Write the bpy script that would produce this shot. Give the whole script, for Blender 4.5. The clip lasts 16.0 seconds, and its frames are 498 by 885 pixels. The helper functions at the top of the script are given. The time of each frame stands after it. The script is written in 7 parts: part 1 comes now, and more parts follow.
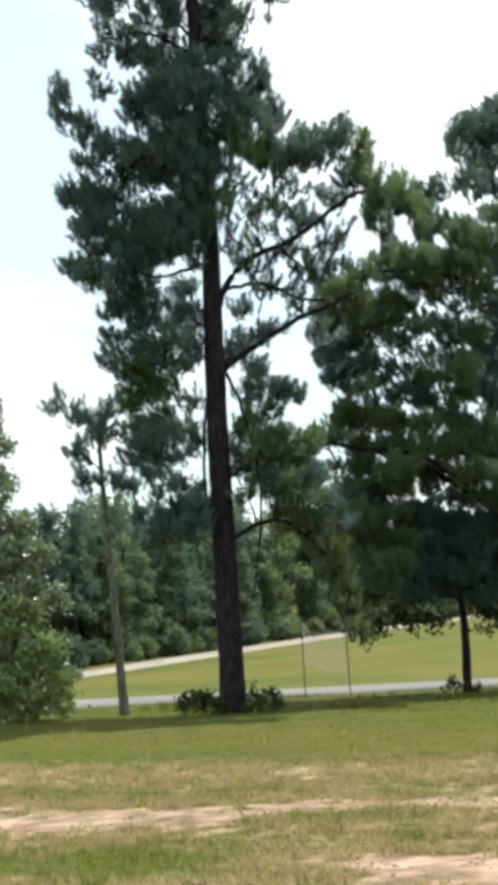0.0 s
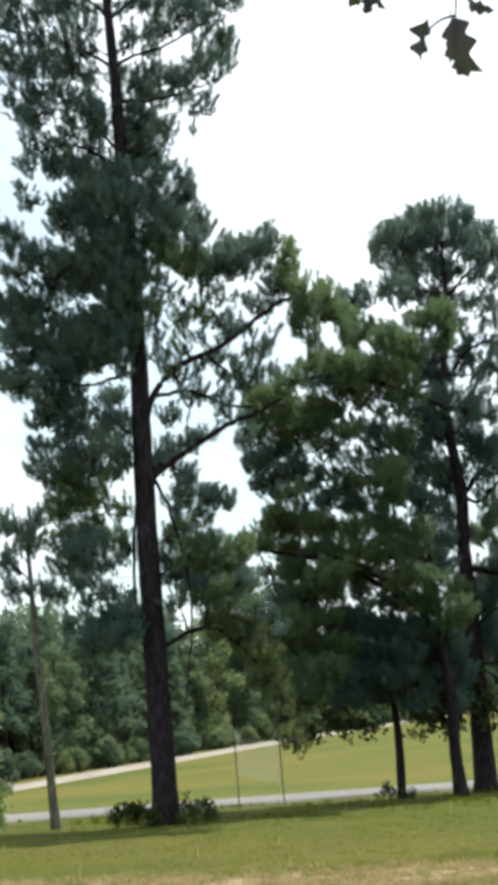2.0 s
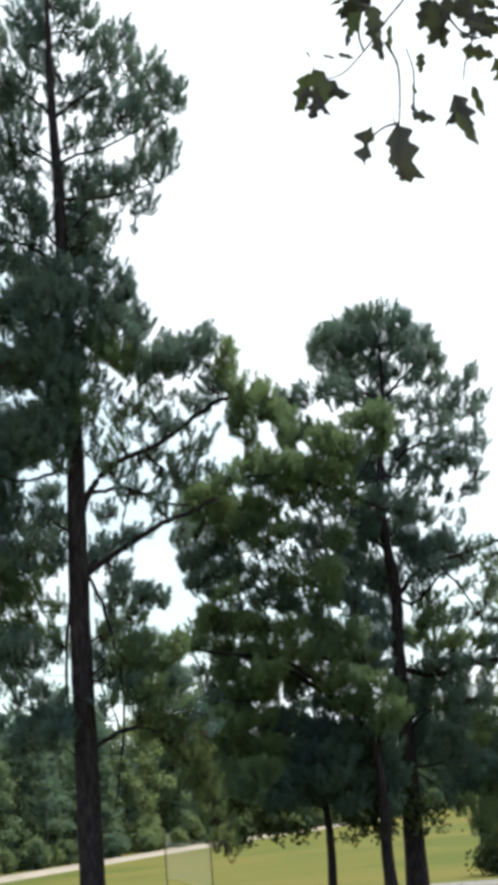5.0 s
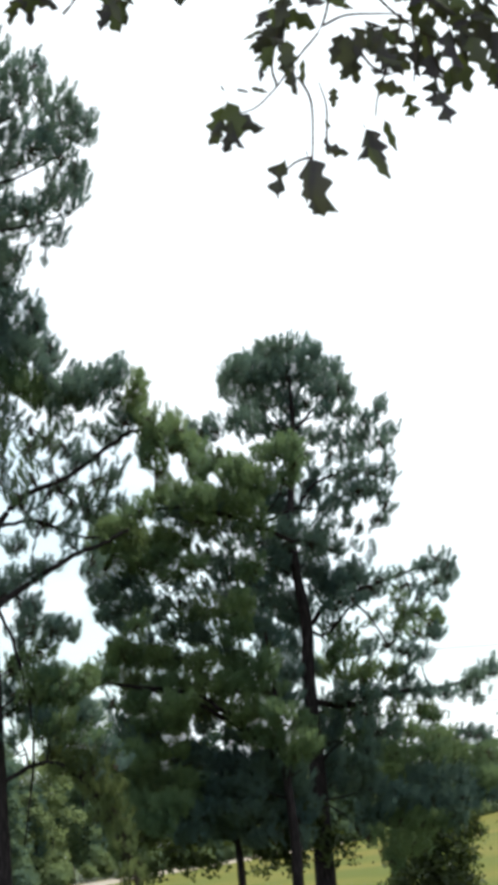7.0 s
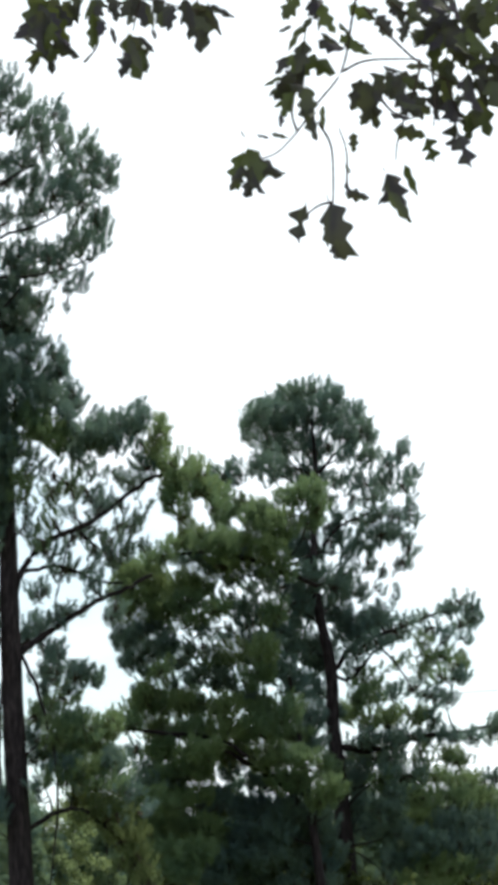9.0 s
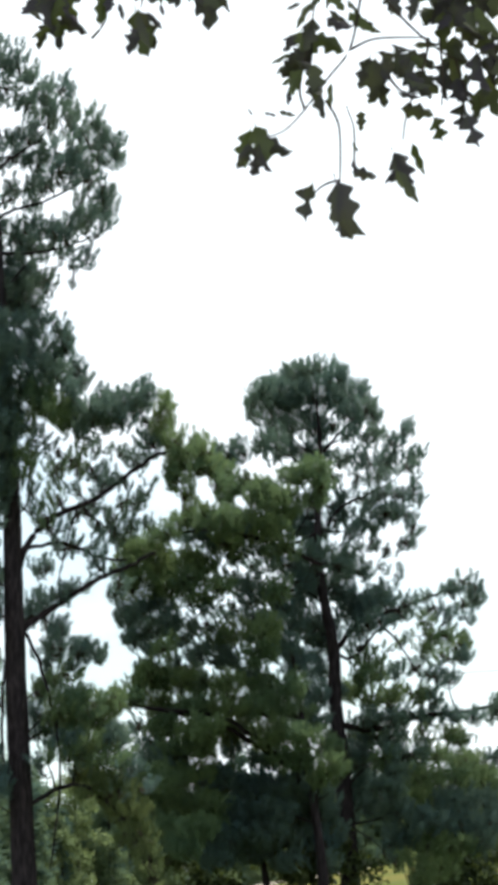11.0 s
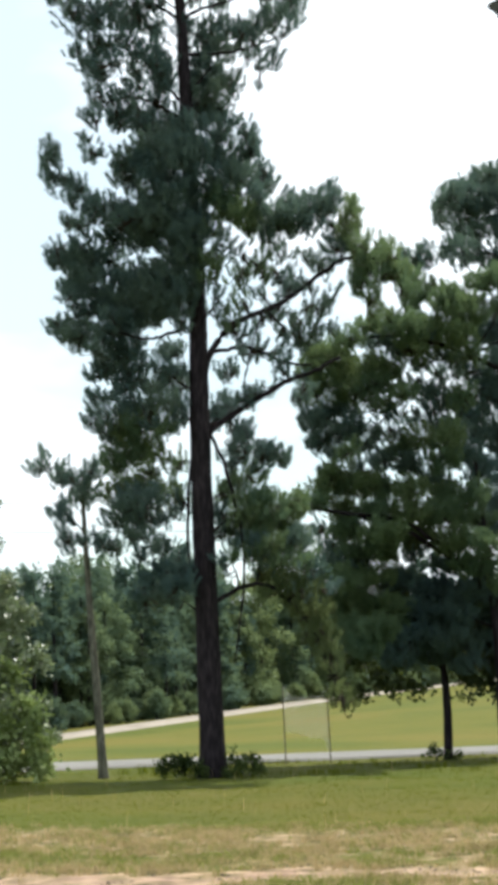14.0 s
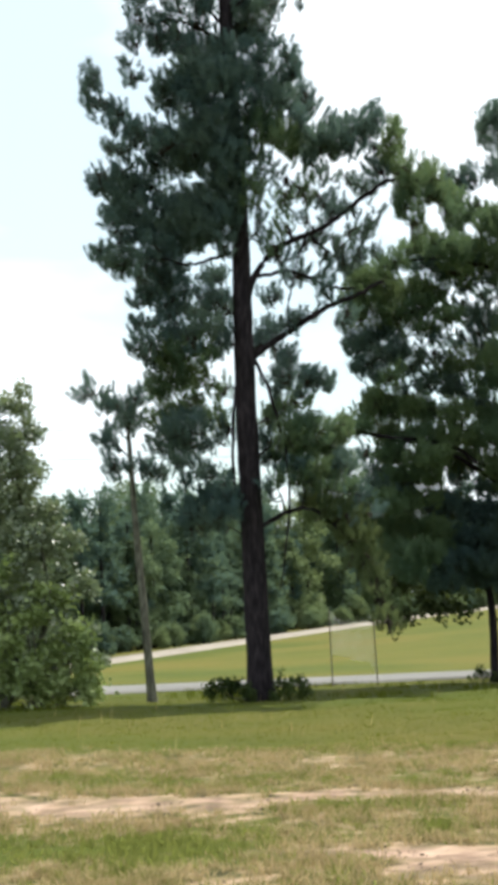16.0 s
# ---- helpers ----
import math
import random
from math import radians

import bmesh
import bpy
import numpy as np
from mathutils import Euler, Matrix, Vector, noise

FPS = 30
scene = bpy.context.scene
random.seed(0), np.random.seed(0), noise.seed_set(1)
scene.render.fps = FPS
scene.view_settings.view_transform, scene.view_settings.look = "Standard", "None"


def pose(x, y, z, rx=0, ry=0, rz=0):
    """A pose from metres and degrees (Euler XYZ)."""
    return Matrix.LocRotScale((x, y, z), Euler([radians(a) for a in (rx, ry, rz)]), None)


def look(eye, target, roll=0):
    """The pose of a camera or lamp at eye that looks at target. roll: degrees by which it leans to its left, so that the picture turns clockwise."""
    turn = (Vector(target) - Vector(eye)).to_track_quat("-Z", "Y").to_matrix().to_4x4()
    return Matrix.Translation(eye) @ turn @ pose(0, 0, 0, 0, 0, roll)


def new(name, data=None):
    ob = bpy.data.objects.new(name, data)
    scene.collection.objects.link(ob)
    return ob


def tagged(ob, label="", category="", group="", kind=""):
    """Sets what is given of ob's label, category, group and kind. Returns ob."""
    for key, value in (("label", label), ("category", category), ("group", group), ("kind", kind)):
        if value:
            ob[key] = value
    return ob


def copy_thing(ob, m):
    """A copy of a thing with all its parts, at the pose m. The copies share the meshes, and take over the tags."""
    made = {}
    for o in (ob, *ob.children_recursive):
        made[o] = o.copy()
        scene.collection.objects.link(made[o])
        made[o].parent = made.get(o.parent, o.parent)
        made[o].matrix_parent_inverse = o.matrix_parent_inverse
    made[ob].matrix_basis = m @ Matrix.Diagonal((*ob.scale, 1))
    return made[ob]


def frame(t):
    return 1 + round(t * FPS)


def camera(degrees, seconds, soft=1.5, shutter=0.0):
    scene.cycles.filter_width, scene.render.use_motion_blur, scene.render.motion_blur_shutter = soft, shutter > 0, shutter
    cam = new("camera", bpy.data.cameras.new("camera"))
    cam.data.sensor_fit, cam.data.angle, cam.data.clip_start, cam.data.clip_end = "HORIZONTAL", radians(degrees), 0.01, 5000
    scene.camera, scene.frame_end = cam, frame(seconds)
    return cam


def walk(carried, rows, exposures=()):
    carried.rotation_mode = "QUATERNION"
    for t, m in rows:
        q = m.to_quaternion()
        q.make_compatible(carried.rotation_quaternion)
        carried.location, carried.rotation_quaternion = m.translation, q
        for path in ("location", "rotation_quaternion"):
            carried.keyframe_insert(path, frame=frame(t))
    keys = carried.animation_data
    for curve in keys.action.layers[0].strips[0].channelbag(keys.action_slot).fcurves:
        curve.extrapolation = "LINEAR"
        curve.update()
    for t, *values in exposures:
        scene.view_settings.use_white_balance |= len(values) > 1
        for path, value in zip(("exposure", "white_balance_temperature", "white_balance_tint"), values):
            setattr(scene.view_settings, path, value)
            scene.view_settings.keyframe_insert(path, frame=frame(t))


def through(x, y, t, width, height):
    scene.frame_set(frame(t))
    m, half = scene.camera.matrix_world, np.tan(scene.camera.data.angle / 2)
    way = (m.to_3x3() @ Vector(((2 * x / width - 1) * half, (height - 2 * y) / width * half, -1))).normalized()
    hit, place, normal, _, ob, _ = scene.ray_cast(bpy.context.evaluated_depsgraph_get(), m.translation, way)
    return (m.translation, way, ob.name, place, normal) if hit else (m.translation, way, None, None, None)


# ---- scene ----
cam = camera(16.73, 16.0, soft=6.0)
EYE = 1.6
# seconds, yaw, pitch, roll in degrees, sidestep of the eye in metres
ROWS = [
    (0.0, -0.00, 6.58, -2.70, 0.012),
    (0.5, -0.98, 7.81, -3.05, 0.012),
    (1.0, -1.51, 9.24, -3.27, 0.012),
    (1.5, -1.97, 9.38, -3.44, 0.014),
    (2.0, -2.60, 10.05, -3.83, 0.022),
    (2.5, -3.02, 10.93, -3.75, 0.032),
    (3.0, -3.82, 11.47, -3.69, 0.025),
    (3.2, -4.32, 11.56, -3.87, 0.020),
    (5.3, -5.09, 14.15, -3.49, 0.005),
    (5.5, -5.59, 14.85, -4.04, 0.000),
    (6.0, -8.25, 15.85, -4.38, 0.000),
    (6.5, -9.26, 15.05, -4.46, 0.000),
    (7.0, -8.21, 14.13, -4.21, 0.000),
    (7.5, -7.80, 13.10, -4.08, 0.000),
    (8.0, -7.31, 13.22, -4.07, 0.000),
    (8.5, -7.58, 15.26, -4.43, 0.000),
    (8.7, -7.51, 15.68, -4.43, 0.000),
    (10.8, -7.99, 15.46, -4.21, 0.000),
    (11.0, -7.32, 14.96, -3.87, 0.000),
    (11.5, -4.95, 12.87, -3.17, 0.020),
    (12.0, -3.48, 10.67, -2.73, 0.007),
    (12.5, -1.44, 10.79, -2.77, 0.000),
    (13.0, -0.57, 10.73, -2.03, 0.000),
    (13.5, -2.15, 9.76, -1.47, 0.000),
    (14.0, -0.63, 8.70, -1.88, 0.000),
    (14.5, 0.12, 8.80, -1.88, 0.000),
    (15.0, -1.18, 9.01, -2.54, 0.000),
    (15.5, -0.03, 7.65, -2.18, 0.000),
    (16.0, 0.98, 6.22, -2.25, 0.000),
]


def heading(yaw, pitch, roll, side):
    a, b = radians(yaw), radians(pitch)
    eye = Vector((side, 0, EYE))
    return look(eye, eye + Vector((-math.sin(a) * math.cos(b), math.cos(a) * math.cos(b), math.sin(b))), roll)


walk(cam, [(t, heading(*row)) for t, *row in ROWS])

# ---- light ----
SUN = Vector((0.32, 0.30, 0.90)).normalized()
scene.view_settings.exposure = 0.5
world = bpy.data.worlds.new("sky")
scene.world = world
world.use_nodes = True
nt = world.node_tree
nt.nodes.clear()
w_out = nt.nodes.new("ShaderNodeOutputWorld")
w_bg = nt.nodes.new("ShaderNodeBackground")
w_sky = nt.nodes.new("ShaderNodeTexSky")
w_sky.sky_type = "NISHITA"
w_sky.sun_disc = False
w_sky.sun_elevation = math.asin(SUN.z)
w_sky.sun_rotation = math.atan2(SUN.x, SUN.y)
w_sky.dust_density = 1.5
w_sky.air_density = 1.0
# thin high cloud, brighter towards the sun's side
w_co = nt.nodes.new("ShaderNodeTexCoord")
w_map = nt.nodes.new("ShaderNodeMapping")
w_map.inputs["Scale"].default_value = (1.2, 1.2, 3.0)
w_map.inputs["Location"].default_value = (0.35, 0.1, 0.2)
w_noise = nt.nodes.new("ShaderNodeTexNoise")
w_noise.inputs["Scale"].default_value = 2.2
w_noise.inputs["Detail"].default_value = 5.0
w_ramp = nt.nodes.new("ShaderNodeMapRange")
w_ramp.inputs["From Min"].default_value = 0.40
w_ramp.inputs["From Max"].default_value = 0.52
w_ramp.inputs["To Min"].default_value = 0.48
w_ramp.inputs["To Max"].default_value = 0.95
w_mix = nt.nodes.new("ShaderNodeMix")
w_mix.data_type = "RGBA"
w_mix.inputs["B"].default_value = (8.2, 8.9, 9.4, 1)
nt.links.new(w_co.outputs["Generated"], w_map.inputs["Vector"])
nt.links.new(w_map.outputs["Vector"], w_noise.inputs["Vector"])
nt.links.new(w_noise.outputs["Fac"], w_ramp.inputs["Value"])
nt.links.new(w_ramp.outputs["Result"], w_mix.inputs["Factor"])
w_tint = nt.nodes.new("ShaderNodeMix")
w_tint.data_type, w_tint.blend_type = "RGBA", "MULTIPLY"
w_tint.inputs["Factor"].default_value = 1.0
w_tint.inputs["B"].default_value = (0.95, 1.15, 1.0, 1)
nt.links.new(w_sky.outputs["Color"], w_tint.inputs["A"])
nt.links.new(w_tint.outputs["Result"], w_mix.inputs["A"])
nt.links.new(w_mix.outputs["Result"], w_bg.inputs["Color"])
w_bg.inputs["Strength"].default_value = 0.118
nt.links.new(w_bg.outputs["Background"], w_out.inputs["Surface"])

sun = new("sun", bpy.data.lights.new("sun", "SUN"))
sun.data.energy = 5.0
sun.data.angle = radians(0.6)
sun.data.color = (1.0, 0.97, 0.91)
sun.matrix_world = look(SUN * 100, (0, 0, 0))


# ---- materials ----
def material(name):
    m = bpy.data.materials.new(name)
    m.use_nodes = True
    m.node_tree.nodes.clear()
    return m, m.node_tree.nodes, m.node_tree.links


def noise_node(nodes, links, scale, detail=4.0, stretch=(1, 1, 1)):
    co = nodes.new("ShaderNodeTexCoord")
    mp = nodes.new("ShaderNodeMapping")
    mp.inputs["Scale"].default_value = stretch
    n = nodes.new("ShaderNodeTexNoise")
    n.inputs["Scale"].default_value = scale
    n.inputs["Detail"].default_value = detail
    links.new(co.outputs["Object"], mp.inputs["Vector"])
    links.new(mp.outputs["Vector"], n.inputs["Vector"])
    return n.outputs["Fac"]


def ramp(nodes, links, fac, *stops):
    r = nodes.new("ShaderNodeValToRGB")
    e = r.color_ramp.elements
    e[0].position, e[0].color = stops[0][0], (*stops[0][1], 1)
    e[1].position, e[1].color = stops[-1][0], (*stops[-1][1], 1)
    for p, c in stops[1:-1]:
        e.new(p).color = (*c, 1)
    links.new(fac, r.inputs["Fac"])
    return r.outputs["Color"]


def blend(nodes, links, fac, a, b, mode="MIX"):
    m = nodes.new("ShaderNodeMix")
    m.data_type = "RGBA"
    m.blend_type = mode
    for key, v in (("Factor", fac), ("A", a), ("B", b)):
        if isinstance(v, (int, float)):
            m.inputs[key].default_value = v
        elif isinstance(v, tuple):
            m.inputs[key].default_value = (*v, 1)
        else:
            links.new(v, m.inputs[key])
    return m.outputs["Result"]


def leaf_material(name, dark, mid, light, glow, through=0.35, gloss=0.06, scale=0.9, each_share=0.3):
    """Foliage: clump-wide and leaf-wide colour changes, light through the blade, a weak waxy gloss."""
    m, nodes, links = material(name)
    island = nodes.new("ShaderNodeNewGeometry").outputs["Random Per Island"]
    big = noise_node(nodes, links, scale, 3.0)
    col = ramp(nodes, links, big, (0.35, dark), (0.52, mid), (0.68, light))
    own = ramp(nodes, links, island, (0.0, dark), (0.6, mid), (1.0, light))
    col = blend(nodes, links, 0.45, col, own)
    each = nodes.new("ShaderNodeObjectInfo").outputs["Random"]
    col = blend(nodes, links, each_share, col, ramp(nodes, links, each, (0.0, dark), (0.5, mid), (1.0, light)))
    dif = nodes.new("ShaderNodeBsdfDiffuse")
    links.new(col, dif.inputs["Color"])
    tra = nodes.new("ShaderNodeBsdfTranslucent")
    links.new(blend(nodes, links, 0.5, col, glow), tra.inputs["Color"])
    mx = nodes.new("ShaderNodeMixShader")
    mx.inputs["Fac"].default_value = through
    links.new(dif.outputs[0], mx.inputs[1])
    links.new(tra.outputs[0], mx.inputs[2])
    gl = nodes.new("ShaderNodeBsdfGlossy")
    gl.inputs["Roughness"].default_value = 0.45
    m2 = nodes.new("ShaderNodeMixShader")
    m2.inputs["Fac"].default_value = gloss
    links.new(mx.outputs[0], m2.inputs[1])
    links.new(gl.outputs[0], m2.inputs[2])
    out = nodes.new("ShaderNodeOutputMaterial")
    links.new(m2.outputs[0], out.inputs["Surface"])
    return m


def surface(name, build, rough=0.85, bump=None):
    """A rough solid surface; build(nodes, links) gives its colour, bump = (scale, strength, distance, stretch)."""
    m, nodes, links = material(name)
    p = nodes.new("ShaderNodeBsdfPrincipled")
    links.new(build(nodes, links), p.inputs["Base Color"])
    p.inputs["Roughness"].default_value = rough
    p.inputs["Specular IOR Level"].default_value = 0.12
    if bump:
        b = nodes.new("ShaderNodeBump")
        b.inputs["Strength"].default_value = bump[1]
        b.inputs["Distance"].default_value = bump[2]
        links.new(noise_node(nodes, links, bump[0], 6.0, bump[3]), b.inputs["Height"])
        links.new(b.outputs["Normal"], p.inputs["Normal"])
    out = nodes.new("ShaderNodeOutputMaterial")
    links.new(p.outputs[0], out.inputs["Surface"])
    return m


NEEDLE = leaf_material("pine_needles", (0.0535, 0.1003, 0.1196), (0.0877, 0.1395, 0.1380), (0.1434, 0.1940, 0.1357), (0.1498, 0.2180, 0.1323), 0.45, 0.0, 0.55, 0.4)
# Warm copy: sunlit green painted into chosen boughs; pine_needles holds the bluish shade.
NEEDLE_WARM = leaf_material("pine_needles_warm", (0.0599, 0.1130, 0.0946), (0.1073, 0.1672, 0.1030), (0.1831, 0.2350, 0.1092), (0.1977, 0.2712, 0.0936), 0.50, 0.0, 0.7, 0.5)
NEEDLE_OLIVE = leaf_material("olive_pine_needles", (0.0525, 0.0821, 0.0506), (0.0966, 0.1274, 0.0616), (0.1680, 0.1944, 0.0814), (0.1785, 0.2268, 0.0770), 0.45, 0.0, 0.7, 0.5)
# Purplish dark tones stand for backlit shade, painted into the leaf's green.
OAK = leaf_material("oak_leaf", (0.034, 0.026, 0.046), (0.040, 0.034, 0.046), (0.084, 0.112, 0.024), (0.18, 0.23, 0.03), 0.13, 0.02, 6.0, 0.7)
# Oak leaf with shade put into its colour; the roadside shrub wears it too.
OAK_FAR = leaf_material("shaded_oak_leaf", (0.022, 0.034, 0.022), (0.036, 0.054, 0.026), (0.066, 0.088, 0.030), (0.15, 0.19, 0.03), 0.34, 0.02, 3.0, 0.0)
BUSH = leaf_material("shrub_leaf", (0.110, 0.160, 0.056), (0.200, 0.262, 0.094), (0.340, 0.395, 0.165), (0.31, 0.42, 0.10), 0.40, 0.03, 1.2)
HOLLY = leaf_material("holly_leaf", (0.0840, 0.1248, 0.0736), (0.1584, 0.2040, 0.1058), (0.3060, 0.3420, 0.1782), (0.2640, 0.3360, 0.1265), 0.34, 0.09, 1.2)
WEED = leaf_material("weed_leaf", (0.016, 0.030, 0.011), (0.034, 0.054, 0.016), (0.064, 0.092, 0.024), (0.11, 0.15, 0.03), 0.28, 0.01, 3.0)
# Lifted, bluish dark tones paint distance haze into both woodland colours.
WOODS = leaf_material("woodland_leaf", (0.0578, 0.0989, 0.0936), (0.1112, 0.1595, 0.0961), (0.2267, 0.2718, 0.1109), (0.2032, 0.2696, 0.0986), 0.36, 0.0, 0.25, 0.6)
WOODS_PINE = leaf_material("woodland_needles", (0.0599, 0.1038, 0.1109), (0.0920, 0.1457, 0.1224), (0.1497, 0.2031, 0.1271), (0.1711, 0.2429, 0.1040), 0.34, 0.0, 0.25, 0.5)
GRASS = leaf_material("grass_blade", (0.0572, 0.0784, 0.0066), (0.0795, 0.0974, 0.0088), (0.1092, 0.1187, 0.0165), (0.1431, 0.1658, 0.0154), 0.50, 0.0, 0.35, 0.0)
STRAW = leaf_material("dry_grass_blade", (0.1920, 0.1475, 0.0726), (0.3072, 0.2350, 0.1210), (0.4224, 0.3275, 0.1815), (0.4096, 0.3250, 0.1650), 0.50, 0.0, 0.6, 0.0)
GRASS_SPARSE = leaf_material("yellowing_grass_blade", (0.0890, 0.1075, 0.0286), (0.1357, 0.1523, 0.0396), (0.2014, 0.2016, 0.0660), (0.2332, 0.2576, 0.0550), 0.55, 0.0, 0.8, 0.0)
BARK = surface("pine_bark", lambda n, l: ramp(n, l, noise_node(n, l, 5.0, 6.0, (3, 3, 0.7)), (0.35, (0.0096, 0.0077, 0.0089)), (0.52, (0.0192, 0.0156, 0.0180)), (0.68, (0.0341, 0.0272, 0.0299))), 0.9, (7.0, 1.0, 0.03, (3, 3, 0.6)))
BARK_GREY = surface("grey_bark", lambda n, l: ramp(n, l, noise_node(n, l, 6.0, 6.0, (3, 3, 0.7)), (0.35, (0.0516, 0.0504, 0.0391)), (0.55, (0.1075, 0.1062, 0.0799)), (0.70, (0.1677, 0.1665, 0.1275))), 0.9, (9.0, 0.8, 0.015, (3, 3, 0.6)))
TWIG = surface("twig_bark", lambda n, l: ramp(n, l, noise_node(n, l, 20.0), (0.3, (0.025, 0.020, 0.017)), (0.7, (0.068, 0.054, 0.043))), 0.9)
ROAD = surface("pale_asphalt", lambda n, l: blend(n, l, 0.5, ramp(n, l, noise_node(n, l, 0.5), (0.35, (0.1376, 0.1334, 0.1209)), (0.65, (0.1906, 0.1840, 0.1662))), ramp(n, l, noise_node(n, l, 40.0), (0.3, (0.1060, 0.1049, 0.0966)), (0.7, (0.2223, 0.2144, 0.1984)))), 0.9, (60.0, 0.4, 0.01, (1, 1, 1)))
LANE = surface("sandy_lane", lambda n, l: ramp(n, l, noise_node(n, l, 0.6, 6.0), (0.35, (0.201, 0.175, 0.143)), (0.65, (0.275, 0.244, 0.201))), 0.95, (30.0, 0.4, 0.01, (1, 1, 1)))
STEEL = surface("rusty_steel", lambda n, l: ramp(n, l, noise_node(n, l, 14.0, 6.0), (0.4, (0.07, 0.055, 0.045)), (0.65, (0.16, 0.14, 0.125))), 0.6)
CORD = surface("white_cord", lambda n, l: ramp(n, l, noise_node(n, l, 8.0), (0.3, (0.62, 0.63, 0.64)), (0.7, (0.78, 0.78, 0.78))), 0.8)
CABLE = surface("cable_rubber", lambda n, l: ramp(n, l, noise_node(n, l, 2.0), (0.3, (0.30, 0.31, 0.32)), (0.7, (0.40, 0.41, 0.42))), 0.6)


def ground_colour(n, l):
    """Turf that thins through dry stubble to sand, as the bare share grows; below nothing it is yellowing meadow."""
    at = n.new("ShaderNodeAttribute")
    at.attribute_name = "bare"
    fine = noise_node(n, l, 9.0, 8.0)
    turf = ramp(n, l, noise_node(n, l, 0.35, 8.0), (0.36, (0.0383, 0.0566, 0.0054)), (0.50, (0.0564, 0.0682, 0.0069)), (0.64, (0.0816, 0.0769, 0.0123)))
    turf = blend(n, l, 0.55, turf, ramp(n, l, noise_node(n, l, 0.06, 6.0), (0.40, (0.0412, 0.0682, 0.0046)), (0.50, (0.0614, 0.0701, 0.0069)), (0.60, (0.1018, 0.0790, 0.0177))))
    turf = blend(n, l, 0.25, turf, ramp(n, l, fine, (0.40, (0.0322, 0.0400, 0.0046)), (0.60, (0.0947, 0.0877, 0.0154))))
    stubble = ramp(n, l, noise_node(n, l, 3.0, 8.0), (0.38, (0.050, 0.046, 0.018)), (0.47, (0.105, 0.090, 0.034)), (0.54, (0.225, 0.160, 0.094)), (0.64, (0.340, 0.244, 0.158)))
    sand = ramp(n, l, noise_node(n, l, 2.2, 8.0), (0.38, (0.140, 0.084, 0.064)), (0.48, (0.265, 0.166, 0.118)), (0.62, (0.420, 0.292, 0.212)))
    sand = blend(n, l, 0.35, sand, ramp(n, l, fine, (0.38, (0.11, 0.078, 0.052)), (0.62, (0.36, 0.27, 0.185))))
    edge = n.new("ShaderNodeMath")
    edge.operation = "ADD"
    l.new(at.outputs["Fac"], edge.inputs[0])
    shift = n.new("ShaderNodeMapRange")
    shift.inputs["To Min"].default_value, shift.inputs["To Max"].default_value = -0.4, 0.4
    l.new(noise_node(n, l, 4.0, 8.0), shift.inputs["Value"])
    l.new(shift.outputs["Result"], edge.inputs[1])

    def step(a, b):
        s = n.new("ShaderNodeMapRange")
        s.inputs["From Min"].default_value, s.inputs["From Max"].default_value = a, b
        l.new(edge.outputs[0], s.inputs["Value"])
        return s.outputs["Result"]

    meadow = ramp(n, l, noise_node(n, l, 0.09, 6.0), (0.38, (0.0604, 0.0740, 0.0100)), (0.50, (0.0826, 0.0858, 0.0131)), (0.62, (0.1027, 0.0906, 0.0169)))
    turf = blend(n, l, step(-0.30, -0.45), turf, meadow)
    return blend(n, l, step(0.58, 1.02), blend(n, l, step(0.05, 0.45), turf, stubble), sand)


SOIL = surface("turf_and_sand", ground_colour, 0.95, (14.0, 0.6, 0.03, (1, 1, 1)))


# ---- mesh helpers ----
def mesh_of(name, verts, faces, mat):
    """A mesh from arrays of points and of triangles or quads."""
    verts, faces = np.asarray(verts, np.float32), np.asarray(faces, np.int32)
    me = bpy.data.meshes.new(name)
    k = faces.shape[1]
    me.vertices.add(len(verts))
    me.vertices.foreach_set("co", verts.ravel())
    me.loops.add(faces.size)
    me.loops.foreach_set("vertex_index", faces.ravel())
    me.polygons.add(len(faces))
    me.polygons.foreach_set("loop_start", np.arange(0, faces.size, k, dtype=np.int32))
    me.polygons.foreach_set("loop_total", np.full(len(faces), k, np.int32))
    me.materials.append(mat)
    me.update(calc_edges=True)
    return me


def smooth(me):
    me.polygons.foreach_set("use_smooth", np.ones(len(me.polygons), bool))
    return me


def thing(name, place, label, category, group="", kind=""):
    ob = new(name)
    ob.empty_display_size = 0.2
    ob.location = place
    return tagged(ob, label, category, group, kind)


def part(name, me, parent, label="", kind=""):
    ob = new(name, me)
    ob.parent = parent
    return tagged(ob, label, kind=kind)


def along(points, steps):
    """A smooth line through points (Catmull-Rom), with steps to each span."""
    p = np.array(points, float)
    p = np.vstack([2 * p[0] - p[1], p, 2 * p[-1] - p[-2]])
    out = []
    for i in range(1, len(p) - 2):
        for k in range(steps):
            t = k / steps
            a, b, c, d = p[i - 1:i + 3]
            out.append(0.5 * (2 * b + (c - a) * t + (2 * a - 5 * b + 4 * c - d) * t * t + (3 * b - a - 3 * c + d) * t ** 3))
    out.append(p[-2])
    return np.array(out)


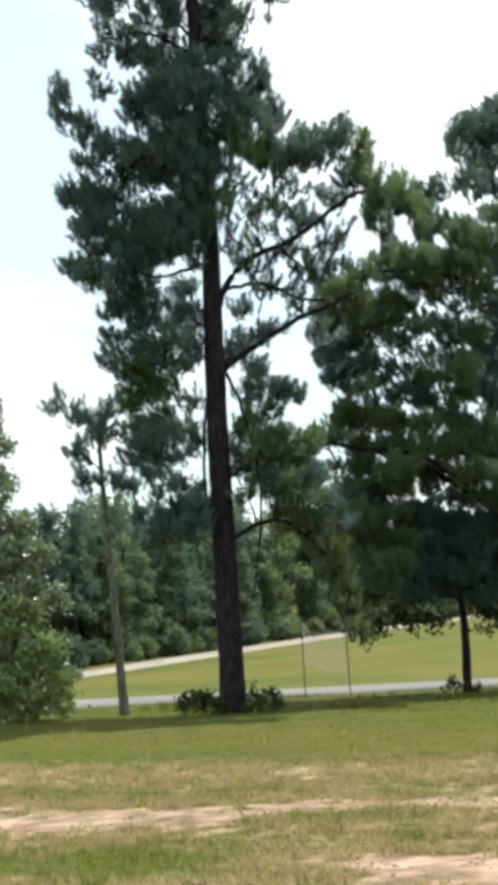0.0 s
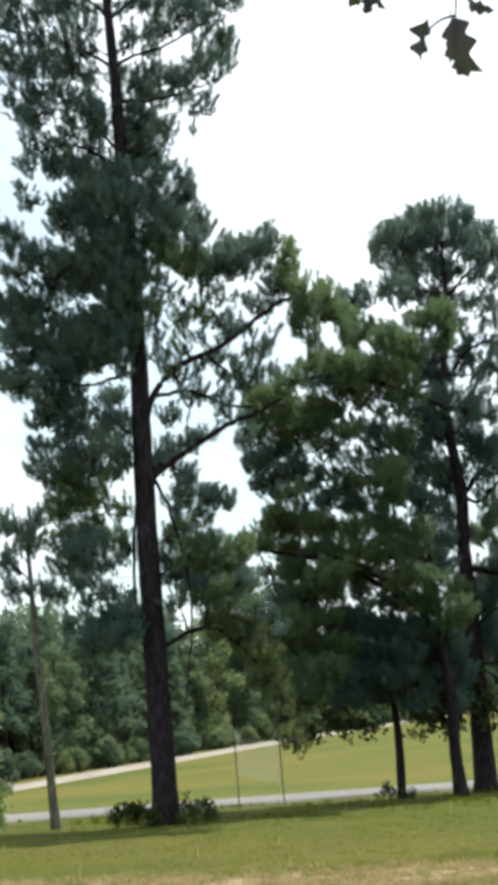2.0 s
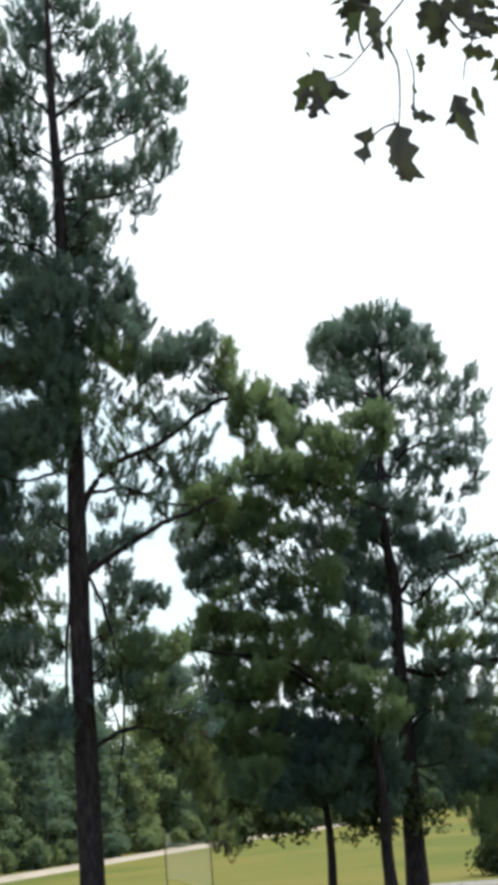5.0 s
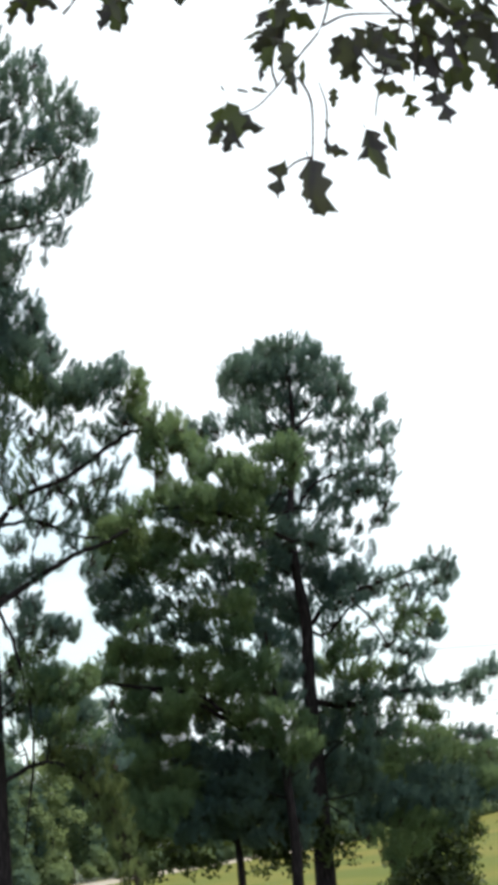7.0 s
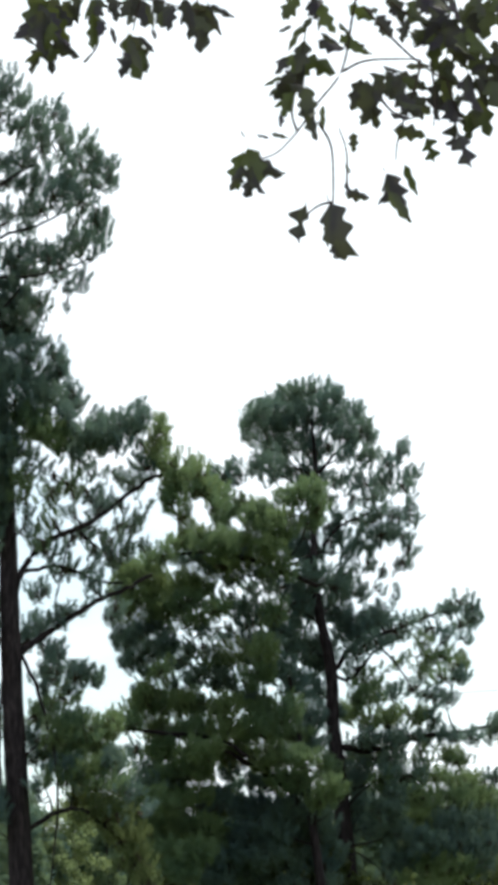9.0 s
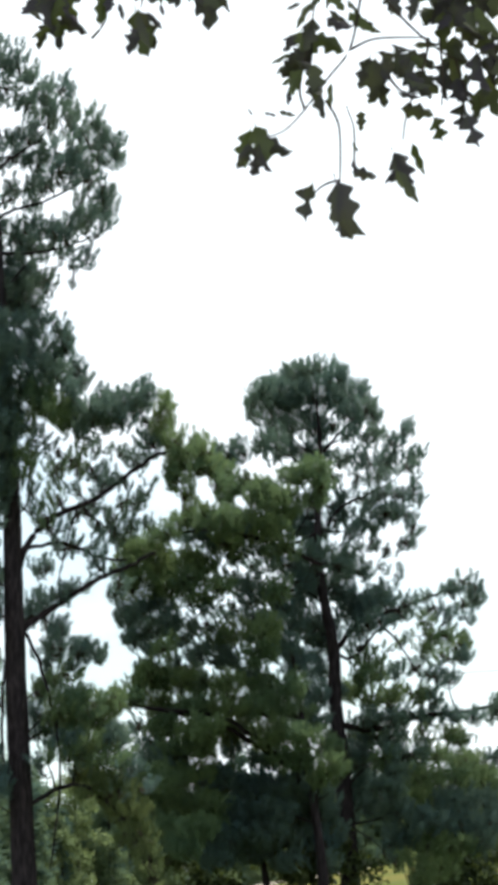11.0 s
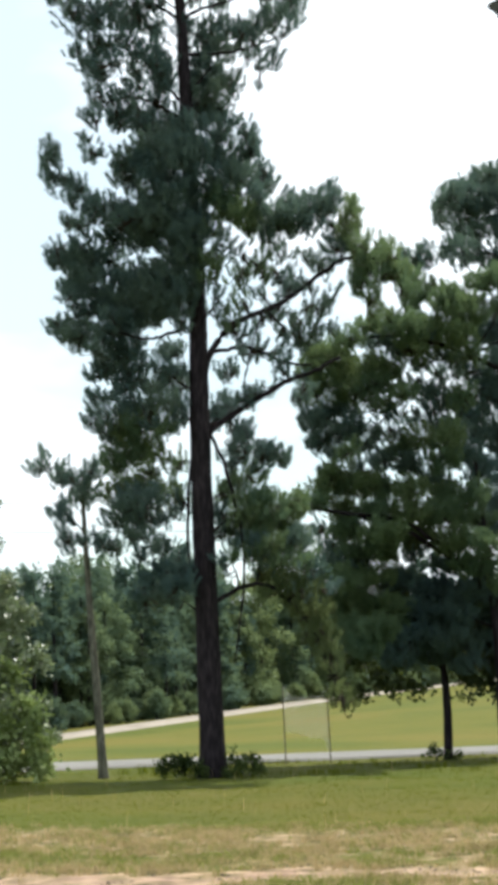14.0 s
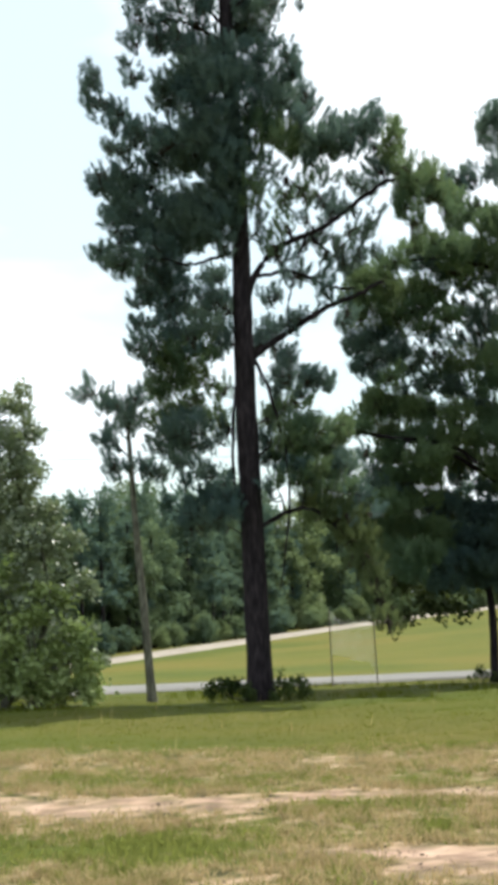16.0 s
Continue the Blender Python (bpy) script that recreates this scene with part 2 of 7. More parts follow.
def tube(line, radii, sides=8, rough=0.0, rng=None):
    """Points and quads of a tapered tube along a line."""
    n = len(line)
    d = np.gradient(line, axis=0)
    d /= np.linalg.norm(d, axis=1)[:, None] + 1e-9
    ref = np.where(np.abs(d[:, 2:3]) > 0.8, np.array([[1.0, 0, 0]]), np.array([[0, 0, 1.0]]))
    u = np.cross(d, ref)
    u /= np.linalg.norm(u, axis=1)[:, None] + 1e-9
    v = np.cross(d, u)
    ang = np.arange(sides) * 2 * np.pi / sides
    r = np.asarray(radii, float)[:, None] * np.ones((1, sides))
    if rough:
        r *= 1 + rough * rng.uniform(-1, 1, (n, sides))
    pts = line[:, None] + r[..., None] * (np.cos(ang)[None, :, None] * u[:, None] + np.sin(ang)[None, :, None] * v[:, None])
    i, j = np.meshgrid(np.arange(n - 1), np.arange(sides), indexing="ij")
    a, b = i * sides + j, i * sides + (j + 1) % sides
    faces = np.stack([a, b, b + sides, a + sides], -1).reshape(-1, 4)
    return pts.reshape(-1, 3), faces


def join(pieces):
    vs, fs, k = [], [], 0
    for v, f in pieces:
        vs.append(v)
        fs.append(f + k)
        k += len(v)
    return np.vstack(vs), np.vstack(fs)


def frames_for(dirs, rng):
    """Turning matrices that carry z to each direction, with a random spin."""
    d = dirs / (np.linalg.norm(dirs, axis=1)[:, None] + 1e-9)
    r = rng.normal(size=d.shape)
    u = np.cross(d, r)
    u /= np.linalg.norm(u, axis=1)[:, None] + 1e-9
    return np.stack([u, np.cross(d, u), d], -1)


def scatter(template, places, dirs, sizes, rng):
    """Copies of a template (points, triangles) joined into one: turned, sized and placed."""
    tv, tf = template
    m = frames_for(dirs, rng) * np.asarray(sizes)[:, None, None]
    v = np.einsum("nij,kj->nki", m, tv) + places[:, None]
    f = tf[None] + (np.arange(len(places)) * len(tv))[:, None, None]
    return v.reshape(-1, 3), f.reshape(-1, 3)


def needle_brush(rng, count, width):
    """One shoot of pine needles, a finger about one tall that curves up z."""
    v = []
    bend, way = rng.uniform(0.05, 0.22), rng.uniform(0, 2 * np.pi)
    for i in range(count):
        h = 0.72 * (i + rng.uniform(0.0, 1.0)) / count
        a = 2.4 * i + rng.uniform(-0.5, 0.5)
        lift = rng.uniform(0.25, 0.85) + 0.5 * h
        length = rng.uniform(0.28, 0.44)
        d = np.array([np.cos(a) * np.cos(lift), np.sin(a) * np.cos(lift), np.sin(lift)])
        s = np.cross(d, rng.normal(size=3))
        s *= width / (np.linalg.norm(s) + 1e-9)
        o = np.array([np.cos(way), np.sin(way), 0]) * bend * (1 - h) ** 2 + np.array([0, 0, h])
        v += [o - s, o + s, o + d * length]
    return np.array(v), np.arange(3 * count).reshape(-1, 3)


def leaf_spray(rng, count, leaf, spread, level=0.0):
    """A few pointed leaves round a twig end; level turns their faces to the sky."""
    v, f = [], []
    for i in range(count):
        o = rng.normal(size=3) * spread
        d = (rng.normal(size=3) + np.array([0, 0, -0.2])) * np.array([1, 1, 1 - 0.7 * level])
        d *= leaf * rng.uniform(0.7, 1.3) / np.linalg.norm(d)
        s = np.cross(d, rng.normal(size=3) * (1 - 0.6 * level) + np.array([0, 0, 2.0 * level]))
        s *= 0.32 * np.linalg.norm(d) / (np.linalg.norm(s) + 1e-9)
        k = len(v)
        v += [o, o + 0.45 * d + s, o + d, o + 0.45 * d - s]
        f += [(k, k + 1, k + 2), (k, k + 2, k + 3)]
    return np.array(v), np.array(f)


# ---- ground, roads ----
def ease(a, b, x):
    t = np.clip((x - a) / (b - a), 0, 1)
    return t * t * (3 - 2 * t)


def height(x, y):
    """The lawn is level; past the road the field climbs away and to the right."""
    x, y = np.asarray(x, float), np.asarray(y, float)
    rise = 0.0154 * (np.minimum(y, 260) - 60) + 0.042 * np.clip(x, -14, 120) + 0.0009 * np.clip(x - 18, 0, 60) ** 2
    return ease(54, 86, y) * rise


def swell(a, b, x):
    t = min(1.0, max(0.0, (x - a) / (b - a)))
    return t * t * (3 - 2 * t)


def bare_share(x, y):
    """How bare the soil is: sandy stretches and straw across the near lawn, thick turf farther off."""
    p = Vector((x * 0.8, y * 0.42, 3.1))
    n = noise.noise(p) * 0.40 + noise.noise(p * 2.6) * 0.38 + noise.noise(p * 6.0) * 0.28
    s = y + 0.37 * x
    if s > 23.5:
        return 0.0
    right = swell(-0.8, 0.6, x)
    share = 0.30
    share += 0.56 * math.exp(-((s - 15.1 - 1.5 * right) / (1.05 - 0.55 * right)) ** 2)
    share += 0.60 * math.exp(-((s - 12.0) / 1.1) ** 2) * swell(0.3, 0.9, x)
    share += 0.50 * math.exp(-((s - 12.35) / 0.30) ** 2) * swell(-0.5, 0.2, x)
    share += 0.45 * math.exp(-((s - 10.9) / 0.35) ** 2) * math.exp(-((x + 0.6) / 0.35) ** 2)
    share -= 0.42 * math.exp(-((s - 12.2) / 1.0) ** 2) * (1 - swell(-0.8, 0.1, x))
    share -= 0.40 * math.exp(-((s - 15.4) / 0.45) ** 2) * math.exp(-((x - 0.6) / 0.6) ** 2)
    share -= 0.16 * math.exp(-((s - 17.9) / 0.8) ** 2)
    if s > 18.3:
        share = min(share, 0.36) + 0.12 * math.exp(-((s - 20.4) / 1.0) ** 2)
        share = (share + 0.55 * n) * (1 - swell(21.2, 23.5, s))
        return max(0.0, min(0.60, share))
    return max(0.0, min(1.0, share + 0.62 * n))


def axis(near, step, far, grow):
    """Steps that are even near the middle and grow outwards."""
    out = list(np.arange(-near, near + 1e-6, step))
    d = step
    while out[-1] < far:
        d *= grow
        out.append(out[-1] + d)
        out.insert(0, out[0] - d)
    return np.array(out)


gx = axis(6.0, 0.2, 3000, 1.18)
gy = list(np.arange(8.0, 26.0, 0.2)) + list(np.arange(26.0, 54.0, 1.0)) + list(np.arange(54.0, 190.0, 4.0))
d = 4.0
while gy[-1] < 4200:
    d *= 1.2
    gy.append(gy[-1] + d)
d = 0.2
while gy[0] > -400:
    d *= 1.25
    gy.insert(0, gy[0] - d)
gy = np.array(gy)
XX, YY = np.meshgrid(gx, gy)
ZZ = height(XX, YY)
bump_zone = (np.abs(XX) < 14) & (YY > 5) & (YY < 44)
ZZ = ZZ + np.where(bump_zone, np.vectorize(lambda a, b: 0.03 * noise.noise(Vector((a * 0.5, b * 0.5, 0))) + 0.015 * noise.noise(Vector((a * 1.9, b * 1.9, 4))))(XX, YY), 0)
rows_n, cols_n = XX.shape
ii, jj = np.meshgrid(np.arange(rows_n - 1), np.arange(cols_n - 1), indexing="ij")
q = ii * cols_n + jj
me = smooth(mesh_of("ground", np.stack([XX, YY, ZZ], -1).reshape(-1, 3), np.stack([q, q + 1, q + cols_n + 1, q + cols_n], -1).reshape(-1, 4), SOIL))
bare = me.attributes.new("bare", "FLOAT", "POINT")
bare.data.foreach_set("value", np.array([bare_share(a, b) if 6 < b < 30 and abs(a) < 15 else (-0.7 if b > 52 else 0.0) for a, b in zip(XX.ravel(), YY.ravel())], np.float32))
ground = tagged(new("ground", me), "mown grass field with bare sandy patches, rising beyond the road", "ground", kind="structure")


def strip_road(name, centre, width, mat, label, lift=0.03, thick=0.12):
    """A road laid along a line, with a crown and real edges."""
    line = along(centre, 10)
    dirs = np.gradient(line, axis=0)
    side = np.stack([dirs[:, 1], -dirs[:, 0]], -1)
    side /= np.linalg.norm(side, axis=1)[:, None]
    rng = np.random.default_rng(3)
    v = []
    for k, (p, s) in enumerate(zip(line, side)):
        for u, dz in ((-0.5, -thick), (-0.5, 0), (-0.25, 0.03), (0, 0.05), (0.25, 0.03), (0.5, 0), (0.5, -thick)):
            w = width * u + (0.12 * rng.uniform(-1, 1) if abs(u) == 0.5 else 0)
            x, y = p[0] + s[0] * w, p[1] + s[1] * w
            v.append((x, y, float(height(p[0], p[1])) + lift + dz))
    n = len(line)
    f = [(k * 7 + a, k * 7 + a + 1, k * 7 + a + 8, k * 7 + a + 7) for k in range(n - 1) for a in range(6)]
    return tagged(new(name, mesh_of(name, v, f, mat)), label, "road", kind="structure")


strip_road("road", [(-120, 33.0), (-40, 43.0), (-6, 47.6), (8, 49.8), (40, 56.0), (120, 74.0)], 6.4, ROAD, "pale sun-bleached asphalt road across the grass field", 0.02)
strip_road("road_far", [(-45, 30), (-24, 56), (-10, 88), (-2.5, 110), (8, 140), (18, 162), (40, 200), (90, 260)], 3.6, LANE, "pale sandy lane climbing the field below the woods", 0.06)


# ---- pines ----
def brushes(seed, count, width):
    rng = np.random.default_rng(seed)
    return [needle_brush(rng, count, width) for k in range(4)]


BRUSH = brushes(11, 42, 0.027)


def start_pine(name, place, line, thick, label, needles, seed, bark=BARK, full=1.0, taper=0.95):
    """A pine with its stem; boughs are hung on it afterwards."""
    tree = thing(name, place, label, "tree", "pines on the lawn")
    rng = np.random.default_rng(seed)
    pts = along([(x, 0.05 * math.sin(2 * z), z) for x, z in line], 8)
    z = np.clip(pts[:, 2], 0, None)
    top = pts[-1, 2]
    r = thick * (0.10 + 0.90 * (1 - z / top) ** taper) * (1 + 0.32 * np.exp(-z / 0.28))
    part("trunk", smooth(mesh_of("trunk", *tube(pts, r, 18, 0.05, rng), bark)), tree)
    return {"ob": tree, "line": pts, "r": r, "rng": rng, "needles": needles, "limbs": [], "full": full, "gaps": []}


def stem_at(tree, z):
    """The stem's middle and radius at a height."""
    p = tree["line"]
    x = np.interp(z, p[:, 2], p[:, 0])
    y = np.interp(z, p[:, 2], p[:, 1])
    return np.array([x, y, z]), float(np.interp(z, p[:, 2], tree["r"]))


def limb(tree, points, r0, r1, name="limb", label=""):
    pts = along(points, 6)
    pts[1:-1] += tree["rng"].normal(size=(len(pts) - 2, 3)) * min(0.014, 0.2 * r0)
    rr = np.linspace(1, 0, len(pts)) ** 0.8 * (r0 - r1) + r1
    if name == "limb":
        tree["limbs"].append((pts, rr))
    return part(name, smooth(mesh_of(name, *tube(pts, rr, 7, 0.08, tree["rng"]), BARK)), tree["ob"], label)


SHOOTS = 520


def in_gap(tree, p):
    """Whether a spot lies in one of the crown's open gaps (x, z, rx, rz)."""
    return any(((p[0] - x) / rx) ** 2 + ((p[2] - z) / rz) ** 2 < 1 for x, z, rx, rz in tree["gaps"])


def bough(tree, x, y, z, rx, rz, dense=1.0, size=0.31, needles=None):
    """A limb from the stem to (x, y, z) and the spray of needle shoots round its end."""
    rng = tree["rng"]
    end = np.array([x, y, z])
    reach = math.hypot(x, y)
    z0 = min(max(z - 0.45 * reach - 0.2, 3.2), tree["line"][-1, 2] - 0.25)
    root, rr = stem_at(tree, z0)
    r0 = min(rr * 0.4, 0.020 + 0.011 * reach)
    best = np.linalg.norm(end - root) * 0.75
    # fork from a nearby limb rather than from the stem where one passes
    for pts, radii in tree["limbs"]:
        gap = np.linalg.norm(pts - end, axis=1) + 0.6 * np.clip(pts[:, 2] - z - 0.1, 0, None)
        k = int(np.argmin(gap))
        if gap[k] < best and np.hypot(*pts[k, :2]) < reach + 0.4:
            best, root, r0 = gap[k], pts[k], min(radii[k] * 0.7, 0.03)
    span = np.linalg.norm(end - root)
    mid = root * 0.5 + end * 0.5 + np.array([0, 0, 0.12 * span * rng.uniform(-0.8, 0.8)]) + rng.normal(size=3) * 0.05 * span
    pts = along([root, mid, end], 6)
    shape = np.linspace(1, 0.35, len(pts)) * r0
    tree["limbs"].append((pts, shape))
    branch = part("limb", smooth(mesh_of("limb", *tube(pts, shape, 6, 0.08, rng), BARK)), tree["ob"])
    # shoots stand apart from one another, in tufts, each pointing up and away from the limb
    rx, rz = 1.12 * rx + 0.015, 1.08 * rz + 0.01
    n = max(5, int(dense ** 1.3 * tree["full"] * SHOOTS * rx * rz))
    axes = np.array([rx, max(1.2 * rx, 0.6), rz])
    tufts = rng.normal(size=(max(2, n // 4), 3)) * axes * 0.52
    q = np.zeros((0, 3))
    for p in rng.normal(size=(4 * n, 3)):
        p = tufts[rng.integers(0, len(tufts))] + p * np.array([0.11, 0.16, 0.08])
        if np.linalg.norm(p / axes) > 1.35:
            continue
        if in_gap(tree, end + p):
            continue
        if len(q) == 0 or np.min(np.linalg.norm((q - p) * np.array([1.0, 0.8, 0.7]), axis=1)) > 0.070:
            q = np.vstack([q, p])
        if len(q) == n:
            break
    n = len(q)
    if n == 0:
        return
    spots = end + q - np.array([0, 0, 0.5 * size])
    out = end + q - np.array([root[0], root[1], end[2] - 0.3])
    out /= np.linalg.norm(out, axis=1)[:, None] + 1e-9
    aim = out * np.array([0.55, 0.55, 0.2]) + np.array([0, 0, 0.85]) + rng.normal(size=(n, 3)) * 0.20
    sizes = size * rng.uniform(0.7, 1.25, n)
    pick = rng.integers(0, len(BRUSH), n)
    bits = [scatter(BRUSH[k], spots[pick == k], aim[pick == k], sizes[pick == k], rng) for k in range(len(BRUSH)) if (pick == k).any()]
    part("foliage", mesh_of("foliage", *join(bits), needles or tree["needles"]), branch, kind="stuff")
    # twigs from the limb's outer half to the shoots
    twigs = []
    outer = pts[len(pts) // 2:]
    for s in spots[: min(n, 26)]:
        a = outer[np.argmin(np.linalg.norm(outer - s, axis=1))]
        m = (a + s) / 2 + np.array([0, 0, -0.05])
        twigs.append(tube(np.array([a, m, s]), [0.014, 0.010, 0.006], 4))
    part("twig_spray", mesh_of("twig_spray", *join(twigs), TWIG), branch, kind="stuff")


big_pine = start_pine("pine_tree", (-0.6, 37.54, 0), [(0.0, -0.1), (-0.04, 3.27), (-0.07, 5.91), (-0.07, 8.9), (-0.05, 10.43), (-0.09, 12.52), (-0.18, 14.76), (-0.23, 16.9), (-0.32, 18.94), (-0.34, 21.3), (-0.30, 21.9)], 0.285, "tall dark pine with furrowed bark and long crooked limbs", NEEDLE, 21, BARK, 1.0, 0.62)
big_pine["gaps"] = [(3.35, 10.43, 0.33, 0.50), (4.30, 10.63, 0.18, 0.43), (4.48, 10.32, 0.18, 0.20), (1.03, 8.90, 0.60, 0.25), (1.83, 7.66, 0.43, 0.43)]
limb(big_pine, [(-0.04, 0, 8.7), (0.27, -0.05, 9.49), (0.8, -0.1, 10.08), (1.83, -0.2, 10.47), (2.76, -0.3, 11.11), (3.38, -0.3, 11.46), (4.18, -0.3, 11.38)], 0.085, 0.03)
limb(big_pine, [(-0.02, 0, 7.5), (0.51, -0.1, 7.88), (1.7, -0.3, 8.55), (2.41, -0.4, 8.83), (3.11, -0.5, 9.12)], 0.085, 0.035)
limb(big_pine, [(0.30, -0.05, 9.43), (1.09, -0.1, 9.51), (1.84, -0.2, 9.12), (2.47, -0.3, 9.01)], 0.05, 0.025)
limb(big_pine, [(1.45, -0.15, 10.40), (1.18, -0.2, 9.64), (0.93, -0.2, 8.61)], 0.03, 0.012, "dead_twig", "bare dead twig hanging down")
limb(big_pine, [(1.45, -0.15, 10.40), (1.9, -0.2, 9.9), (2.4, -0.25, 9.6)], 0.03, 0.012, "dead_twig", "bare dead twig hanging down")
limb(big_pine, [(0.02, 0, 3.75), (0.97, -0.2, 4.16), (1.64, -0.3, 3.9), (2.3, -0.4, 3.08), (2.61, -0.4, 2.2)], 0.055, 0.02)
limb(big_pine, [(0.10, 0, 7.7), (0.49, -0.2, 6.69), (0.79, -0.3, 5.16), (0.77, -0.3, 3.91), (0.53, -0.3, 2.43)], 0.045, 0.015, "dead_twig", "bare dead twig hanging down")
limb(big_pine, [(-0.15, 0.1, 4.30), (-0.40, 0.1, 4.83), (-0.37, 0.1, 6.28), (-0.2, 0.1, 7.6)], 0.04, 0.03)
limb(big_pine, [(-0.28, 0.00, 18.55), (0.41, -0.20, 19.00), (0.96, -0.30, 19.28)], 0.045, 0.015)
limb(big_pine, [(-0.30, 0.00, 18.58), (-0.67, 0.20, 19.08), (-1.26, 0.30, 19.59)], 0.045, 0.015)
limb(big_pine, [(-0.34, 0.00, 17.42), (-0.76, -0.20, 17.63), (-1.21, -0.30, 17.82), (-1.85, -0.50, 18.03)], 0.045, 0.015)
limb(big_pine, [(-0.18, 0.00, 17.41), (0.22, -0.10, 17.56), (1.03, -0.20, 17.77), (1.97, -0.40, 18.20)], 0.045, 0.015)
limb(big_pine, [(-0.24, 0.00, 16.50), (0.58, 0.10, 16.55), (1.38, 0.20, 16.72), (2.20, 0.30, 17.08)], 0.045, 0.015)
limb(big_pine, [(-0.24, 0.00, 15.32), (-0.64, 0.10, 15.79), (-1.15, 0.20, 16.48), (-1.68, 0.30, 16.89)], 0.045, 0.015)
limb(big_pine, [(-0.16, 0.00, 15.31), (0.04, -0.10, 15.68), (0.43, -0.20, 16.11)], 0.045, 0.015)
limb(big_pine, [(-0.14, 0.00, 10.06), (-0.84, -0.20, 9.81), (-1.28, -0.40, 9.70), (-1.96, -0.60, 9.88)], 0.045, 0.015)
limb(big_pine, [(-0.25, 0.00, 14.90), (-0.91, -0.10, 15.31), (-1.43, -0.20, 15.43), (-2.08, -0.30, 15.29)], 0.045, 0.015)
bough(big_pine, 0.21, 0.43, 19.27, 0.51, 0.25, 0.8)
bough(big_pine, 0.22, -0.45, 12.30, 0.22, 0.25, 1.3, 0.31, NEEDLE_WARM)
bough(big_pine, -0.15, -0.50, 14.32, 0.37, 0.43, 1.4)
bough(big_pine, -0.01, 0.54, 15.33, 0.25, 0.32, 1)
bough(big_pine, -0.32, 0.44, 17.14, 0.35, 0.25, 0.42)
bough(big_pine, -0.40, -0.37, 11.30, 0.43, 0.50, 1.6)
bough(big_pine, -0.09, 0.54, 16.03, 0.36, 0.25, 0.42, 0.31, NEEDLE)
bough(big_pine, 0.27, 0.48, 15.65, 0.38, 0.32, 1.2)
bough(big_pine, -0.24, 0.50, 21.89, 0.32, 0.36, 1.2)
bough(big_pine, 0.35, -0.46, 14.04, 0.25, 0.25, 1.2)
bough(big_pine, 0.20, 0.55, 17.19, 0.32, 0.38, 0.8)
bough(big_pine, 0.40, -0.46, 10.58, 0.19, 0.31, 0.65)
bough(big_pine, 0.46, -0.40, 13.92, 0.31, 0.20, 0.8)
bough(big_pine, 0.39, 0.49, 15.44, 0.32, 0.25, 0.8, 0.31, NEEDLE)
bough(big_pine, -0.11, 0.62, 19.99, 0.36, 0.25, 0.36)
bough(big_pine, 0.10, 0.63, 18.18, 0.32, 0.23, 0.5)
bough(big_pine, -0.48, 0.44, 8.33, 0.23, 0.32, 1.1)
bough(big_pine, 0.28, 0.62, 8.06, 0.18, 0.18, 1.2)
bough(big_pine, -0.55, -0.43, 10.63, 0.49, 0.43, 1.5)
bough(big_pine, -0.23, -0.66, 12.00, 0.43, 0.49, 1.6)
bough(big_pine, 0.12, 0.69, 18.68, 0.32, 0.23, 0.36)
bough(big_pine, 0.53, -0.46, 4.63, 0.31, 0.17, 0.36, 0.31, NEEDLE)
bough(big_pine, -0.37, 0.60, 20.34, 0.25, 0.51, 0.7)
bough(big_pine, 0.55, 0.45, 8.29, 0.32, 0.19, 1.3)
bough(big_pine, -0.52, -0.50, 4.54, 0.17, 0.17, 1)
bough(big_pine, 0.10, 0.72, 16.68, 0.32, 0.38, 1)
bough(big_pine, -0.44, -0.58, 10.07, 0.25, 0.15, 0.7)
bough(big_pine, 0.47, 0.57, 6.36, 0.28, 0.25, 1.3, 0.31, NEEDLE_WARM)
bough(big_pine, -0.46, 0.58, 8.94, 0.18, 0.32, 1)
bough(big_pine, 0.07, 0.74, 21.16, 0.45, 0.32, 0.7)
bough(big_pine, 0.14, 0.73, 16.09, 0.38, 0.20, 0.8, 0.31, NEEDLE)
bough(big_pine, 0.38, 0.64, 21.87, 0.28, 0.38, 0.9)
bough(big_pine, 0.56, -0.50, 12.81, 0.37, 0.31, 1.6, 0.31, NEEDLE_WARM)
bough(big_pine, 0.56, 0.53, 5.48, 0.36, 0.20, 1.1, 0.31, NEEDLE)
bough(big_pine, -0.59, 0.52, 6.98, 0.19, 0.25, 0.9, 0.31, NEEDLE_WARM)
bough(big_pine, 0.32, 0.73, 5.90, 0.20, 0.23, 0.9, 0.31, NEEDLE)
bough(big_pine, -0.42, 0.68, 15.14, 0.38, 0.25, 0.8, 0.31, NEEDLE)
bough(big_pine, 0.33, -0.73, 13.28, 0.31, 0.31, 1.2)
bough(big_pine, 0.43, 0.68, 16.30, 0.45, 0.38, 0.8)
bough(big_pine, -0.67, -0.45, 12.48, 0.62, 0.43, 1.6)
bough(big_pine, 0.37, -0.72, 11.17, 0.25, 0.25, 0.91, 0.31, NEEDLE_WARM)
bough(big_pine, 0.46, -0.67, 11.77, 0.25, 0.25, 0.78)
bough(big_pine, 0.70, -0.43, 10.06, 0.25, 0.19, 0.65, 0.31, NEEDLE_WARM)
bough(big_pine, 0.62, 0.54, 17.61, 0.25, 0.38, 0.8)
bough(big_pine, 0.79, 0.24, 9.96, 0.25, 0.23, 0.7)
bough(big_pine, 0.43, 0.71, 19.84, 0.45, 0.28, 1)
bough(big_pine, -0.36, -0.75, 13.71, 0.61, 0.37, 1.5)
bough(big_pine, 0.60, -0.58, 4.85, 0.18, 0.15, 0.91, 0.31, NEEDLE_WARM)
bough(big_pine, 0.75, -0.37, 14.58, 0.31, 0.22, 0.8)
